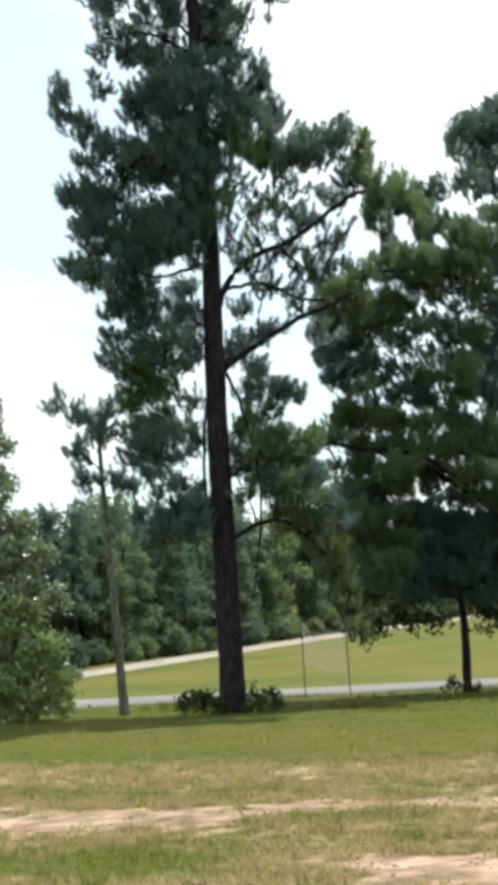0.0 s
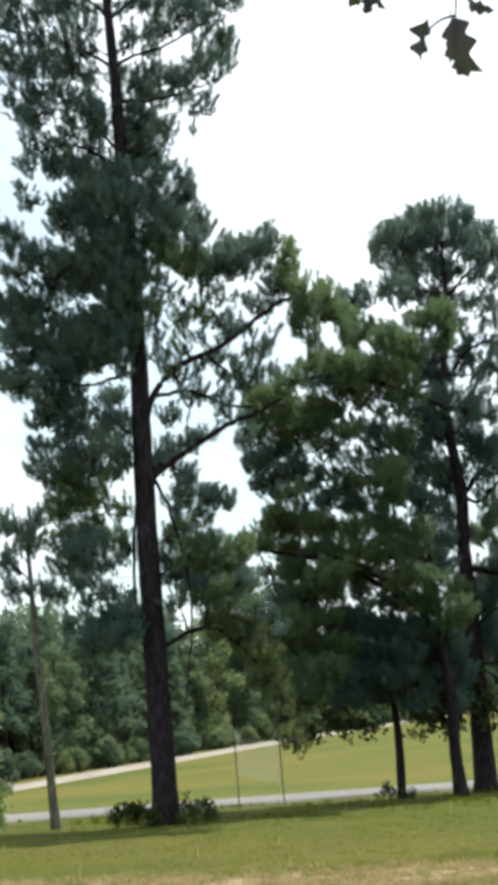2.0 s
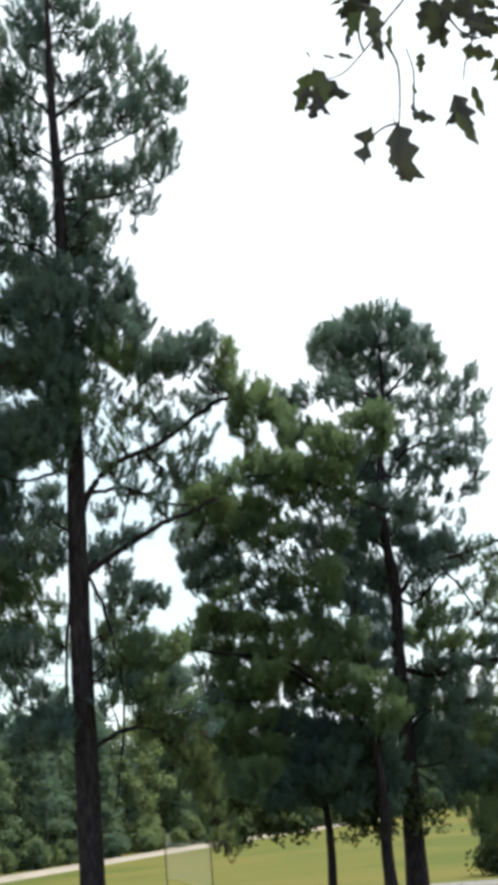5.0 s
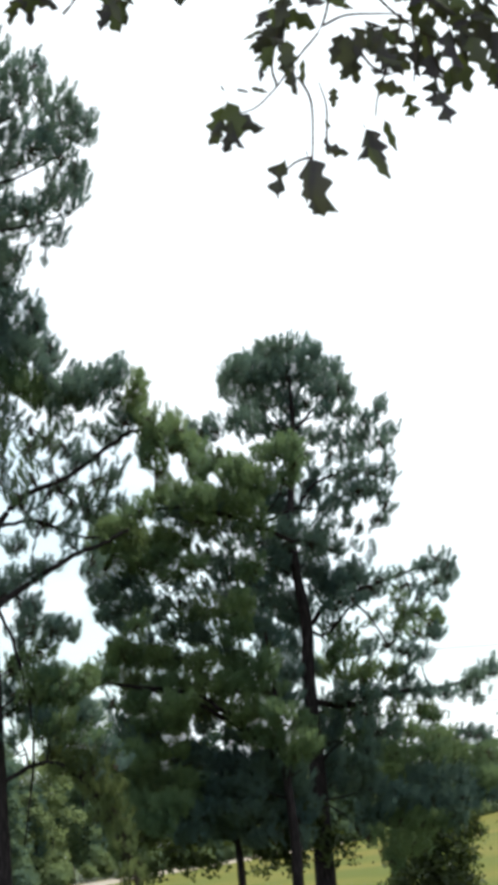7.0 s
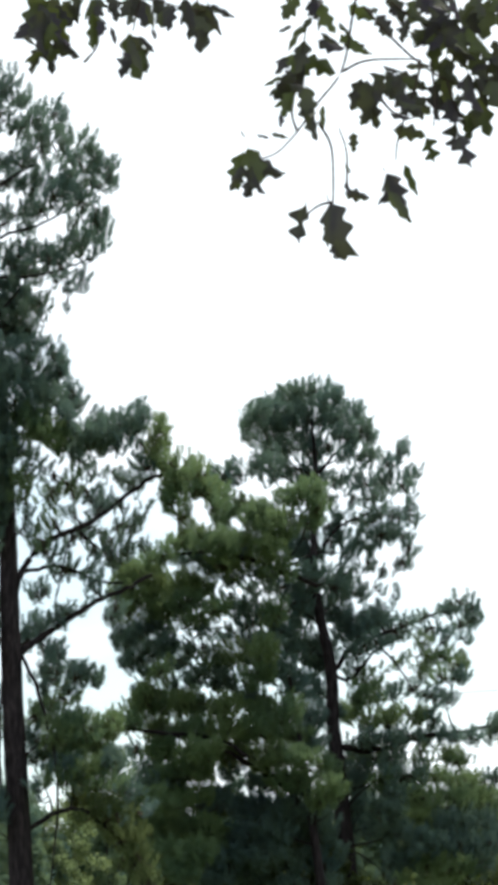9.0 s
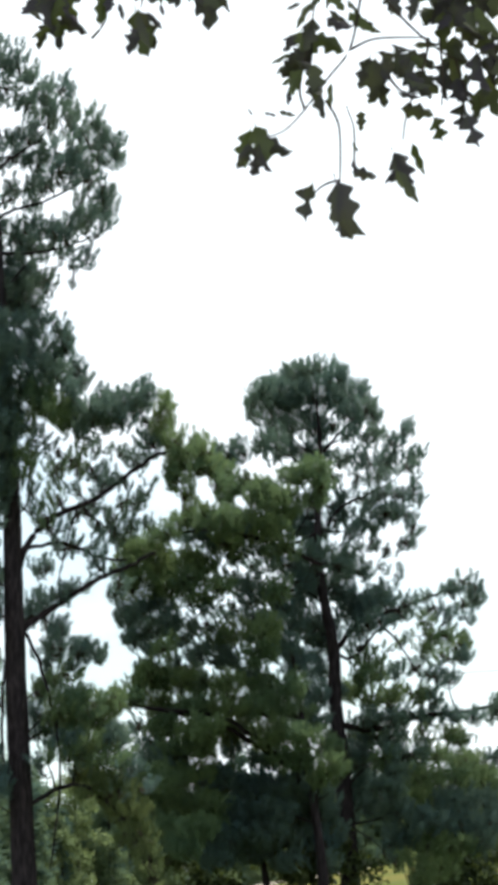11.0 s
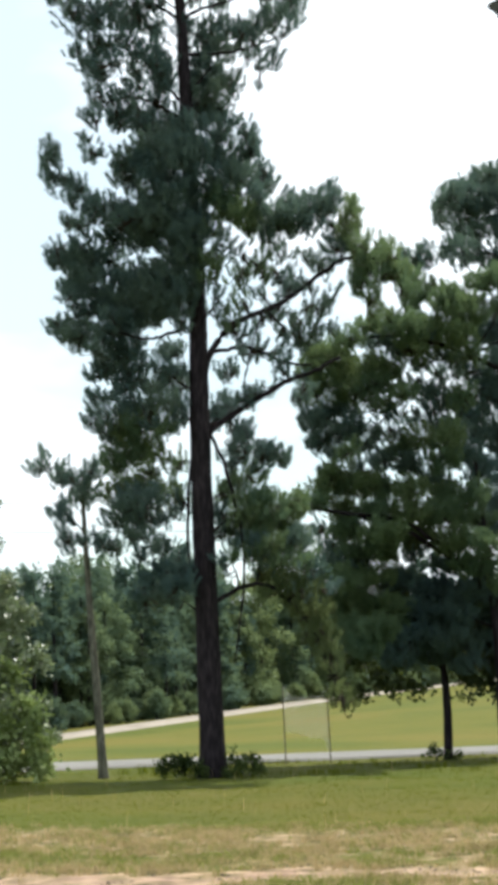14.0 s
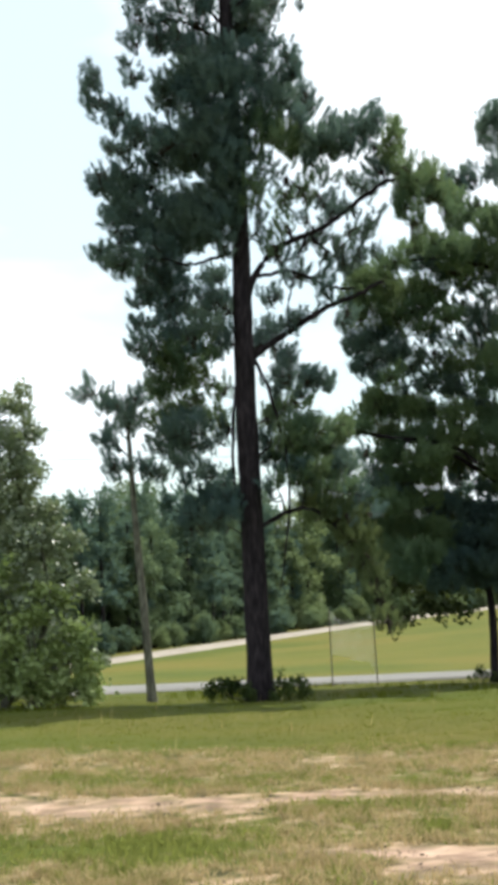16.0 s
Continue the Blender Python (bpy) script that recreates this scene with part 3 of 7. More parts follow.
bough(big_pine, -0.80, -0.25, 9.06, 0.31, 0.22, 1.1)
bough(big_pine, 0.76, -0.37, 5.79, 0.31, 0.20, 1.3, 0.31, NEEDLE_WARM)
bough(big_pine, 0.63, -0.57, 14.40, 0.18, 0.25, 0.91)
bough(big_pine, -0.85, -0.00, 16.27, 0.38, 0.28, 0.48, 0.31, NEEDLE)
bough(big_pine, -0.60, -0.61, 4.17, 0.25, 0.25, 1.1)
bough(big_pine, -0.50, 0.70, 6.16, 0.15, 0.25, 1)
bough(big_pine, -0.76, 0.41, 16.15, 0.38, 0.20, 0.8, 0.31, NEEDLE)
bough(big_pine, -0.75, 0.43, 7.82, 0.23, 0.19, 0.8)
bough(big_pine, 0.51, 0.70, 18.42, 0.45, 0.23, 0.7)
bough(big_pine, -0.63, -0.62, 4.96, 0.17, 0.10, 0.8)
bough(big_pine, -0.88, 0.15, 3.98, 0.25, 0.19, 0.9)
bough(big_pine, -0.89, 0.08, 20.10, 0.31, 0.38, 0.6)
bough(big_pine, -0.72, 0.53, 15.95, 0.19, 0.25, 0.77)
bough(big_pine, 0.80, 0.40, 14.03, 0.32, 0.32, 1.3)
bough(big_pine, -0.68, 0.59, 21.11, 0.45, 0.38, 0.9)
bough(big_pine, -0.78, 0.46, 18.20, 0.19, 0.25, 0.59)
bough(big_pine, -0.89, -0.21, 15.38, 0.31, 0.20, 0.8, 0.31, NEEDLE)
bough(big_pine, -0.58, -0.71, 13.06, 0.43, 0.31, 1.5)
bough(big_pine, -0.69, 0.61, 9.62, 0.25, 0.25, 1.1)
bough(big_pine, -0.89, -0.25, 10.36, 0.37, 0.19, 1.1)
bough(big_pine, -0.56, 0.74, 15.32, 0.19, 0.26, 0.68)
bough(big_pine, 0.55, 0.75, 16.21, 0.28, 0.20, 0.7)
bough(big_pine, 0.93, -0.02, 6.65, 0.31, 0.19, 0.91, 0.31, NEEDLE_WARM)
bough(big_pine, 0.83, -0.43, 7.29, 0.22, 0.17, 1.3)
bough(big_pine, 0.50, 0.79, 5.61, 0.18, 0.18, 1, 0.31, NEEDLE_WARM)
bough(big_pine, 0.70, 0.62, 9.13, 0.28, 0.25, 0.7)
bough(big_pine, -0.87, 0.40, 4.56, 0.38, 0.20, 1.2)
bough(big_pine, -0.77, 0.57, 20.72, 0.38, 0.25, 0.42)
bough(big_pine, 0.94, -0.22, 8.28, 0.17, 0.12, 0.91)
bough(big_pine, 0.59, 0.77, 16.98, 0.38, 0.32, 0.9)
bough(big_pine, 0.82, 0.54, 19.08, 0.38, 0.23, 0.8)
bough(big_pine, 0.97, 0.17, 7.70, 0.18, 0.15, 1.2)
bough(big_pine, 0.61, 0.78, 20.78, 0.23, 0.32, 1)
bough(big_pine, 0.99, 0.06, 5.26, 0.31, 0.18, 1.3, 0.31, NEEDLE_WARM)
bough(big_pine, 0.71, 0.71, 7.83, 0.23, 0.18, 0.6)
bough(big_pine, 0.62, 0.79, 7.03, 0.23, 0.28, 1)
bough(big_pine, 0.98, -0.23, 10.61, 0.25, 0.19, 0.65, 0.31, NEEDLE_WARM)
bough(big_pine, -0.81, 0.62, 6.36, 0.32, 0.25, 1.1, 0.31, NEEDLE_WARM)
bough(big_pine, 0.96, 0.35, 13.61, 0.32, 0.20, 0.7)
bough(big_pine, -0.93, 0.44, 21.57, 0.35, 0.41, 1)
bough(big_pine, 1.03, -0.04, 6.20, 0.38, 0.18, 1.2, 0.31, NEEDLE_WARM)
bough(big_pine, 1.03, -0.06, 20.57, 0.20, 0.44, 1)
bough(big_pine, 0.71, 0.75, 21.61, 0.15, 0.28, 1)
bough(big_pine, 1.03, 0.08, 11.75, 0.31, 0.25, 0.45)
bough(big_pine, 0.66, 0.80, 15.40, 0.28, 0.26, 0.9)
bough(big_pine, -0.92, -0.49, 12.69, 0.31, 0.25, 0.42, 0.31, NEEDLE)
bough(big_pine, -0.71, 0.77, 5.80, 0.13, 0.15, 0.8)
bough(big_pine, 0.88, 0.57, 11.35, 0.32, 0.23, 0.78, 0.31, NEEDLE_WARM)
bough(big_pine, -1.02, 0.27, 7.35, 0.28, 0.25, 1, 0.31, NEEDLE_WARM)
bough(big_pine, 1.05, -0.13, 8.45, 0.27, 0.17, 0.6)
bough(big_pine, 1.00, -0.36, 15.39, 0.15, 0.12, 0.6)
bough(big_pine, -0.94, 0.50, 17.43, 0.25, 0.25, 0.59)
bough(big_pine, -1.08, -0.04, 17.53, 0.38, 0.28, 0.48, 0.31, NEEDLE)
bough(big_pine, -0.80, -0.74, 15.75, 0.22, 0.25, 0.85)
bough(big_pine, -1.03, 0.37, 8.86, 0.32, 0.23, 0.9)
bough(big_pine, -0.85, -0.71, 16.31, 0.22, 0.37, 0.94)
bough(big_pine, 0.98, -0.52, 18.01, 0.31, 0.15, 0.6)
bough(big_pine, 1.05, -0.37, 5.06, 0.35, 0.20, 1.1)
bough(big_pine, -0.92, -0.63, 14.17, 0.43, 0.37, 1.3)
bough(big_pine, -0.97, -0.58, 14.87, 0.27, 0.22, 0.77)
bough(big_pine, 0.97, -0.61, 13.29, 0.31, 0.27, 1.3)
bough(big_pine, -1.15, 0.05, 5.11, 0.38, 0.18, 1)
bough(big_pine, -1.08, 0.41, 11.39, 0.44, 0.32, 1.4)
bough(big_pine, -1.15, -0.12, 12.19, 0.44, 0.25, 1.5)
bough(big_pine, 1.12, -0.33, 6.85, 0.25, 0.15, 0.65)
bough(big_pine, 0.88, -0.78, 15.65, 0.18, 0.25, 0.6)
bough(big_pine, -1.12, -0.38, 10.67, 0.43, 0.37, 1.5)
bough(big_pine, 1.09, -0.46, 4.84, 0.25, 0.15, 1, 0.31, NEEDLE_WARM)
bough(big_pine, -1.01, 0.62, 19.66, 0.32, 0.25, 0.68)
bough(big_pine, 1.07, -0.53, 16.86, 0.37, 0.22, 0.8)
bough(big_pine, 0.87, -0.82, 12.43, 0.31, 0.24, 1.3, 0.31, NEEDLE_WARM)
bough(big_pine, 1.16, 0.30, 14.74, 0.13, 0.28, 1.4)
bough(big_pine, 1.14, -0.38, 8.50, 0.15, 0.12, 0.91)
bough(big_pine, -0.95, 0.74, 19.32, 0.38, 0.26, 0.48, 0.31, NEEDLE)
bough(big_pine, 1.20, 0.22, 14.23, 0.18, 0.15, 1.3)
bough(big_pine, -1.03, -0.66, 12.96, 0.37, 0.18, 0.9)
bough(big_pine, -1.08, 0.59, 15.01, 0.32, 0.20, 0.8, 0.31, NEEDLE)
bough(big_pine, 1.23, 0.08, 9.52, 0.38, 0.23, 0.7)
bough(big_pine, -1.15, -0.45, 7.82, 0.37, 0.31, 1.2, 0.31, NEEDLE_WARM)
bough(big_pine, -0.87, -0.88, 8.24, 0.31, 0.22, 1)
bough(big_pine, 1.16, 0.44, 4.62, 0.32, 0.18, 0.4, 0.31, NEEDLE)
bough(big_pine, -1.22, 0.26, 6.85, 0.19, 0.19, 0.8, 0.31, NEEDLE_WARM)
bough(big_pine, -1.13, -0.62, 19.55, 0.34, 0.25, 0.48, 0.31, NEEDLE)
bough(big_pine, 1.07, 0.72, 20.21, 0.26, 0.32, 0.7)
bough(big_pine, -1.14, -0.61, 13.65, 0.49, 0.43, 1.2)
bough(big_pine, -0.97, -0.87, 18.05, 0.31, 0.24, 0.77)
bough(big_pine, -1.20, 0.56, 14.11, 0.38, 0.32, 0.48, 0.31, NEEDLE)
bough(big_pine, -1.26, 0.41, 4.27, 0.38, 0.25, 1)
bough(big_pine, -1.30, -0.33, 15.11, 0.15, 0.25, 0.59)
bough(big_pine, 1.34, -0.14, 14.38, 0.07, 0.20, 1.3)
bough(big_pine, 1.27, 0.51, 5.68, 0.38, 0.23, 1.6, 0.31, NEEDLE_WARM)
bough(big_pine, -1.38, -0.03, 9.19, 0.10, 0.25, 0.7)
bough(big_pine, -1.27, -0.55, 17.71, 0.31, 0.31, 0.77)
bough(big_pine, -1.26, 0.58, 11.66, 0.32, 0.28, 0.42, 0.31, NEEDLE)
bough(big_pine, 1.40, -0.15, 11.41, 0.25, 0.22, 0.78, 0.31, NEEDLE_WARM)
bough(big_pine, -1.35, 0.42, 12.89, 0.38, 0.25, 1.2)
bough(big_pine, -1.41, 0.16, 15.36, 0.38, 0.31, 0.48, 0.31, NEEDLE)
bough(big_pine, -1.35, 0.45, 19.08, 0.38, 0.32, 0.85)
bough(big_pine, 1.33, -0.51, 12.91, 0.25, 0.25, 1)
bough(big_pine, 1.29, -0.61, 18.75, 0.34, 0.37, 0.8)
bough(big_pine, -1.41, -0.27, 6.09, 0.43, 0.31, 1.2)
bough(big_pine, -1.16, 0.86, 5.83, 0.32, 0.19, 1.1)
bough(big_pine, -1.45, -0.03, 19.33, 0.38, 0.28, 0.9)
bough(big_pine, -1.45, 0.03, 5.37, 0.31, 0.15, 1)
bough(big_pine, 1.45, -0.05, 12.50, 0.37, 0.27, 1.6, 0.31, NEEDLE_WARM)
bough(big_pine, 1.45, -0.15, 7.11, 0.17, 0.15, 1.3)
bough(big_pine, -1.46, 0.04, 16.92, 0.35, 0.25, 0.77)
bough(big_pine, -1.46, -0.04, 4.87, 0.18, 0.13, 0.8)
bough(big_pine, -1.27, 0.75, 16.06, 0.23, 0.23, 0.59)
bough(big_pine, -1.40, 0.51, 3.90, 0.28, 0.15, 0.8)
bough(big_pine, -1.28, 0.77, 17.78, 0.38, 0.23, 0.85)
bough(big_pine, -1.39, -0.55, 15.42, 0.27, 0.20, 0.7, 0.31, NEEDLE)
bough(big_pine, 1.37, -0.60, 16.26, 0.17, 0.22, 0.5)
bough(big_pine, 1.21, 0.88, 4.44, 0.32, 0.19, 0.77, 0.31, NEEDLE_OLIVE)
bough(big_pine, 1.22, 0.87, 7.34, 0.23, 0.18, 1.3)
bough(big_pine, -1.43, 0.45, 16.73, 0.32, 0.19, 0.68)
bough(big_pine, 1.50, -0.11, 13.70, 0.12, 0.19, 1.3)
bough(big_pine, 1.47, -0.41, 5.07, 0.31, 0.17, 1.3, 0.31, NEEDLE_WARM)
bough(big_pine, -1.27, -0.85, 7.97, 0.31, 0.24, 0.42, 0.31, NEEDLE)
bough(big_pine, -1.38, 0.66, 10.40, 0.32, 0.25, 1.1)
bough(big_pine, -1.32, 0.80, 16.50, 0.32, 0.19, 0.68)
bough(big_pine, 1.39, -0.68, 5.92, 0.31, 0.22, 1.4, 0.31, NEEDLE_WARM)
bough(big_pine, 1.55, 0.05, 4.89, 0.31, 0.20, 1.1, 0.31, NEEDLE)
bough(big_pine, -1.55, 0.15, 8.32, 0.38, 0.25, 1.3)
bough(big_pine, 1.42, -0.64, 10.62, 0.18, 0.18, 0.52)
bough(big_pine, 1.52, 0.38, 10.36, 0.33, 0.20, 0.7)
bough(big_pine, 1.55, -0.25, 15.97, 0.12, 0.17, 0.8)
bough(big_pine, 1.55, -0.29, 11.90, 0.27, 0.17, 0.65)
bough(big_pine, -1.55, 0.29, 9.22, 0.35, 0.28, 0.42, 0.31, NEEDLE)
bough(big_pine, 1.56, 0.27, 13.41, 0.19, 0.18, 1.3)
bough(big_pine, 1.32, -0.90, 18.12, 0.31, 0.18, 0.7)
bough(big_pine, -1.52, 0.52, 5.80, 0.32, 0.25, 0.36, 0.31, NEEDLE)
bough(big_pine, 1.41, 0.79, 17.18, 0.32, 0.19, 0.6)
bough(big_pine, -1.42, -0.78, 12.35, 0.37, 0.31, 0.48, 0.31, NEEDLE)
bough(big_pine, -1.62, -0.17, 13.54, 0.25, 0.19, 1)
bough(big_pine, 1.58, -0.42, 4.70, 0.25, 0.15, 1.2, 0.31, NEEDLE_WARM)
bough(big_pine, 1.64, -0.01, 7.06, 0.15, 0.20, 1.4)
bough(big_pine, 1.62, 0.27, 20.20, 0.18, 0.38, 1)
bough(big_pine, -1.62, 0.43, 6.63, 0.38, 0.25, 1, 0.31, NEEDLE_WARM)
bough(big_pine, -1.66, -0.29, 20.68, 0.37, 0.37, 1)
bough(big_pine, -1.67, 0.30, 8.88, 0.32, 0.32, 1.2)
bough(big_pine, 1.50, 0.80, 21.07, 0.10, 0.38, 1.2)
bough(big_pine, -1.61, 0.57, 7.36, 0.44, 0.36, 1.2, 0.31, NEEDLE_WARM)
bough(big_pine, -1.71, -0.02, 10.78, 0.44, 0.44, 1.5)
bough(big_pine, -1.60, 0.61, 15.17, 0.25, 0.20, 0.7, 0.31, NEEDLE)
bough(big_pine, 1.50, 0.83, 17.63, 0.38, 0.23, 0.9)
bough(big_pine, 1.68, -0.37, 4.20, 0.31, 0.25, 1, 0.31, NEEDLE_OLIVE)
bough(big_pine, -1.70, 0.31, 7.84, 0.38, 0.32, 1.2, 0.31, NEEDLE_WARM)
bough(big_pine, 1.55, 0.85, 8.77, 0.13, 0.13, 0.78)
bough(big_pine, -1.70, 0.52, 12.53, 0.38, 0.32, 1.3)
bough(big_pine, -1.77, 0.20, 15.94, 0.25, 0.13, 0.34)
bough(big_pine, -1.78, 0.08, 15.13, 0.19, 0.31, 0.94)
bough(big_pine, 1.78, 0.16, 4.45, 0.31, 0.20, 0.4, 0.31, NEEDLE)
bough(big_pine, -1.77, 0.34, 5.80, 0.38, 0.25, 1.2)
bough(big_pine, -1.59, -0.86, 19.05, 0.43, 0.22, 0.77)
bough(big_pine, 1.69, -0.65, 18.94, 0.12, 0.27, 0.8)
bough(big_pine, 1.83, 0.13, 19.60, 0.10, 0.38, 1)
bough(big_pine, 1.71, 0.70, 9.60, 0.26, 0.18, 0.52)
bough(big_pine, -1.78, 0.51, 9.71, 0.38, 0.32, 1.4)
bough(big_pine, 1.85, 0.21, 10.02, 0.19, 0.23, 0.52)
bough(big_pine, 1.85, 0.22, 6.00, 0.31, 0.20, 1.4, 0.31, NEEDLE_WARM)
bough(big_pine, 1.83, -0.36, 16.27, 0.12, 0.22, 0.8)
bough(big_pine, -1.69, -0.81, 13.74, 0.31, 0.18, 1)
bough(big_pine, 1.78, 0.59, 5.66, 0.32, 0.23, 1.6, 0.31, NEEDLE_WARM)
bough(big_pine, -1.84, -0.41, 10.04, 0.37, 0.31, 1.4)
bough(big_pine, 1.81, -0.55, 12.21, 0.31, 0.17, 1.3)
bough(big_pine, 1.83, 0.48, 18.87, 0.38, 0.25, 1)
bough(big_pine, 1.69, -0.87, 8.92, 0.32, 0.20, 0.6)
bough(big_pine, 1.86, 0.56, 11.31, 0.25, 0.23, 0.65)
bough(big_pine, 1.83, 0.71, 10.60, 0.15, 0.15, 0.65)
bough(big_pine, -1.88, 0.57, 20.07, 0.38, 0.32, 0.9)
bough(big_pine, 1.94, -0.38, 17.25, 0.27, 0.31, 0.9)
bough(big_pine, -1.91, 0.52, 18.63, 0.38, 0.28, 0.68)
bough(big_pine, -1.89, 0.61, 12.97, 0.28, 0.23, 1.1)
bough(big_pine, 1.80, 0.87, 18.15, 0.15, 0.28, 0.8)
bough(big_pine, -1.82, -0.83, 16.03, 0.37, 0.22, 0.77)
bough(big_pine, 2.00, -0.34, 3.96, 0.27, 0.20, 0.36, 0.31, NEEDLE)
bough(big_pine, 2.02, 0.20, 10.87, 0.19, 0.15, 0.78)
bough(big_pine, 2.02, -0.27, 3.58, 0.19, 0.17, 0.66, 0.31, NEEDLE_OLIVE)
bough(big_pine, -1.96, 0.59, 6.35, 0.32, 0.32, 1, 0.31, NEEDLE_WARM)
bough(big_pine, -1.99, 0.49, 9.32, 0.32, 0.25, 1.2)
bough(big_pine, -1.88, 0.82, 18.25, 0.36, 0.32, 0.77)
bough(big_pine, -1.89, 0.80, 17.74, 0.36, 0.28, 0.68)
bough(big_pine, 2.05, -0.19, 4.07, 0.31, 0.31, 1.1, 0.31, NEEDLE_OLIVE)
bough(big_pine, 2.04, -0.34, 5.08, 0.31, 0.22, 1.1, 0.31, NEEDLE)
bough(big_pine, 2.07, 0.15, 11.86, 0.28, 0.23, 0.52)
bough(big_pine, -1.98, 0.63, 12.30, 0.19, 0.19, 0.8)
bough(big_pine, 1.98, -0.67, 18.05, 0.25, 0.18, 0.7)
bough(big_pine, 2.09, -0.10, 6.08, 0.10, 0.25, 1, 0.31, NEEDLE_WARM)
bough(big_pine, 2.04, -0.49, 12.95, 0.12, 0.15, 1.3)
bough(big_pine, -1.92, 0.86, 19.36, 0.38, 0.38, 0.68)
bough(big_pine, -2.10, -0.26, 16.82, 0.44, 0.25, 0.85)
bough(big_pine, -2.09, -0.37, 8.00, 0.22, 0.19, 1)
bough(big_pine, -2.06, 0.54, 7.12, 0.25, 0.32, 1, 0.31, NEEDLE_WARM)
bough(big_pine, 2.06, -0.64, 4.65, 0.22, 0.22, 1.3, 0.31, NEEDLE_WARM)
bough(big_pine, -2.02, 0.76, 15.67, 0.28, 0.28, 0.85)
bough(big_pine, 2.01, -0.80, 12.39, 0.37, 0.27, 1.7)
bough(big_pine, 2.02, 0.78, 5.29, 0.23, 0.20, 1.3, 0.31, NEEDLE_WARM)
bough(big_pine, -2.15, 0.27, 7.73, 0.19, 0.19, 0.9)
bough(big_pine, 2.11, -0.50, 3.08, 0.22, 0.17, 0.66, 0.31, NEEDLE_OLIVE)
bough(big_pine, 2.17, 0.12, 11.18, 0.19, 0.19, 0.65)
bough(big_pine, -2.03, 0.80, 8.72, 0.15, 0.19, 0.8)
bough(big_pine, -2.04, -0.80, 12.70, 0.25, 0.22, 1.1)
bough(big_pine, -2.19, -0.29, 15.71, 0.22, 0.22, 0.77)
bough(big_pine, 2.21, 0.07, 17.14, 0.20, 0.13, 1)
bough(big_pine, -2.21, -0.34, 14.87, 0.19, 0.22, 0.77)
bough(big_pine, 2.26, 0.14, 9.75, 0.31, 0.20, 0.7)
bough(big_pine, 2.08, -0.90, 10.08, 0.22, 0.22, 0.52)
bough(big_pine, 2.11, -0.88, 19.33, 0.20, 0.37, 0.9)
bough(big_pine, 2.27, -0.32, 3.56, 0.31, 0.31, 1.1, 0.31, NEEDLE_OLIVE)
bough(big_pine, 2.20, -0.65, 9.75, 0.22, 0.18, 0.52)
bough(big_pine, 2.18, 0.74, 8.46, 0.13, 0.15, 0.65)
bough(big_pine, -2.29, -0.29, 9.89, 0.31, 0.22, 1.2)
bough(big_pine, -2.14, 0.90, 11.91, 0.38, 0.32, 1.3)
bough(big_pine, -2.31, 0.35, 9.11, 0.25, 0.23, 1)
bough(big_pine, -2.35, -0.08, 10.93, 0.50, 0.37, 1.5)
bough(big_pine, 2.35, 0.21, 18.29, 0.13, 0.28, 0.8)
bough(big_pine, -2.34, -0.34, 19.94, 0.31, 0.37, 1)
bough(big_pine, 2.25, -0.76, 4.42, 0.25, 0.22, 0.44, 0.31, NEEDLE)
bough(big_pine, -2.31, -0.57, 17.53, 0.31, 0.27, 0.77)
bough(big_pine, -2.39, -0.24, 18.24, 0.31, 0.25, 0.77)
bough(big_pine, -2.41, -0.14, 13.11, 0.19, 0.25, 1.1)
bough(big_pine, 2.40, -0.27, 10.94, 0.19, 0.15, 1)
bough(big_pine, 2.34, 0.67, 17.90, 0.20, 0.38, 1)
bough(big_pine, 2.38, -0.51, 19.20, 0.12, 0.22, 1)
bough(big_pine, -2.42, -0.28, 17.17, 0.27, 0.25, 0.77)
bough(big_pine, -2.44, -0.01, 12.55, 0.23, 0.28, 0.8)
bough(big_pine, -2.33, -0.74, 9.41, 0.25, 0.10, 1)
bough(big_pine, -2.32, -0.80, 19.04, 0.31, 0.25, 0.68)
bough(big_pine, -2.46, 0.06, 14.40, 0.10, 0.10, 1)
bough(big_pine, 2.33, 0.83, 8.80, 0.18, 0.18, 0.91)
bough(big_pine, 2.37, 0.75, 19.28, 0.32, 0.23, 1)
bough(big_pine, -2.33, 0.88, 14.53, 0.23, 0.15, 1)
bough(big_pine, 2.50, -0.16, 3.07, 0.27, 0.31, 1.1, 0.31, NEEDLE_OLIVE)
bough(big_pine, -2.46, 0.49, 8.62, 0.13, 0.25, 1)
bough(big_pine, -2.45, 0.65, 16.56, 0.32, 0.18, 0.85)
bough(big_pine, 2.48, -0.55, 3.99, 0.31, 0.22, 0.4, 0.31, NEEDLE)
bough(big_pine, -2.52, 0.34, 8.14, 0.18, 0.20, 1)
bough(big_pine, -2.55, -0.37, 11.92, 0.27, 0.27, 1.1)
bough(big_pine, 2.48, -0.71, 10.30, 0.22, 0.27, 0.65)
bough(big_pine, 2.44, -0.84, 12.10, 0.24, 0.18, 0.91)
bough(big_pine, -2.43, 0.88, 10.76, 0.26, 0.19, 1)
bough(big_pine, -2.59, -0.03, 18.91, 0.38, 0.31, 0.85)
bough(big_pine, -2.59, -0.08, 11.46, 0.37, 0.31, 1.4)
bough(big_pine, 2.48, 0.82, 11.75, 0.23, 0.18, 0.65)
bough(big_pine, 2.54, -0.66, 12.61, 0.31, 0.22, 1.6)
bough(big_pine, 2.63, 0.23, 9.99, 0.18, 0.25, 0.65)
bough(big_pine, -2.62, -0.33, 19.37, 0.25, 0.25, 0.9)
bough(big_pine, 2.65, -0.20, 2.57, 0.25, 0.31, 1.1, 0.31, NEEDLE_OLIVE)
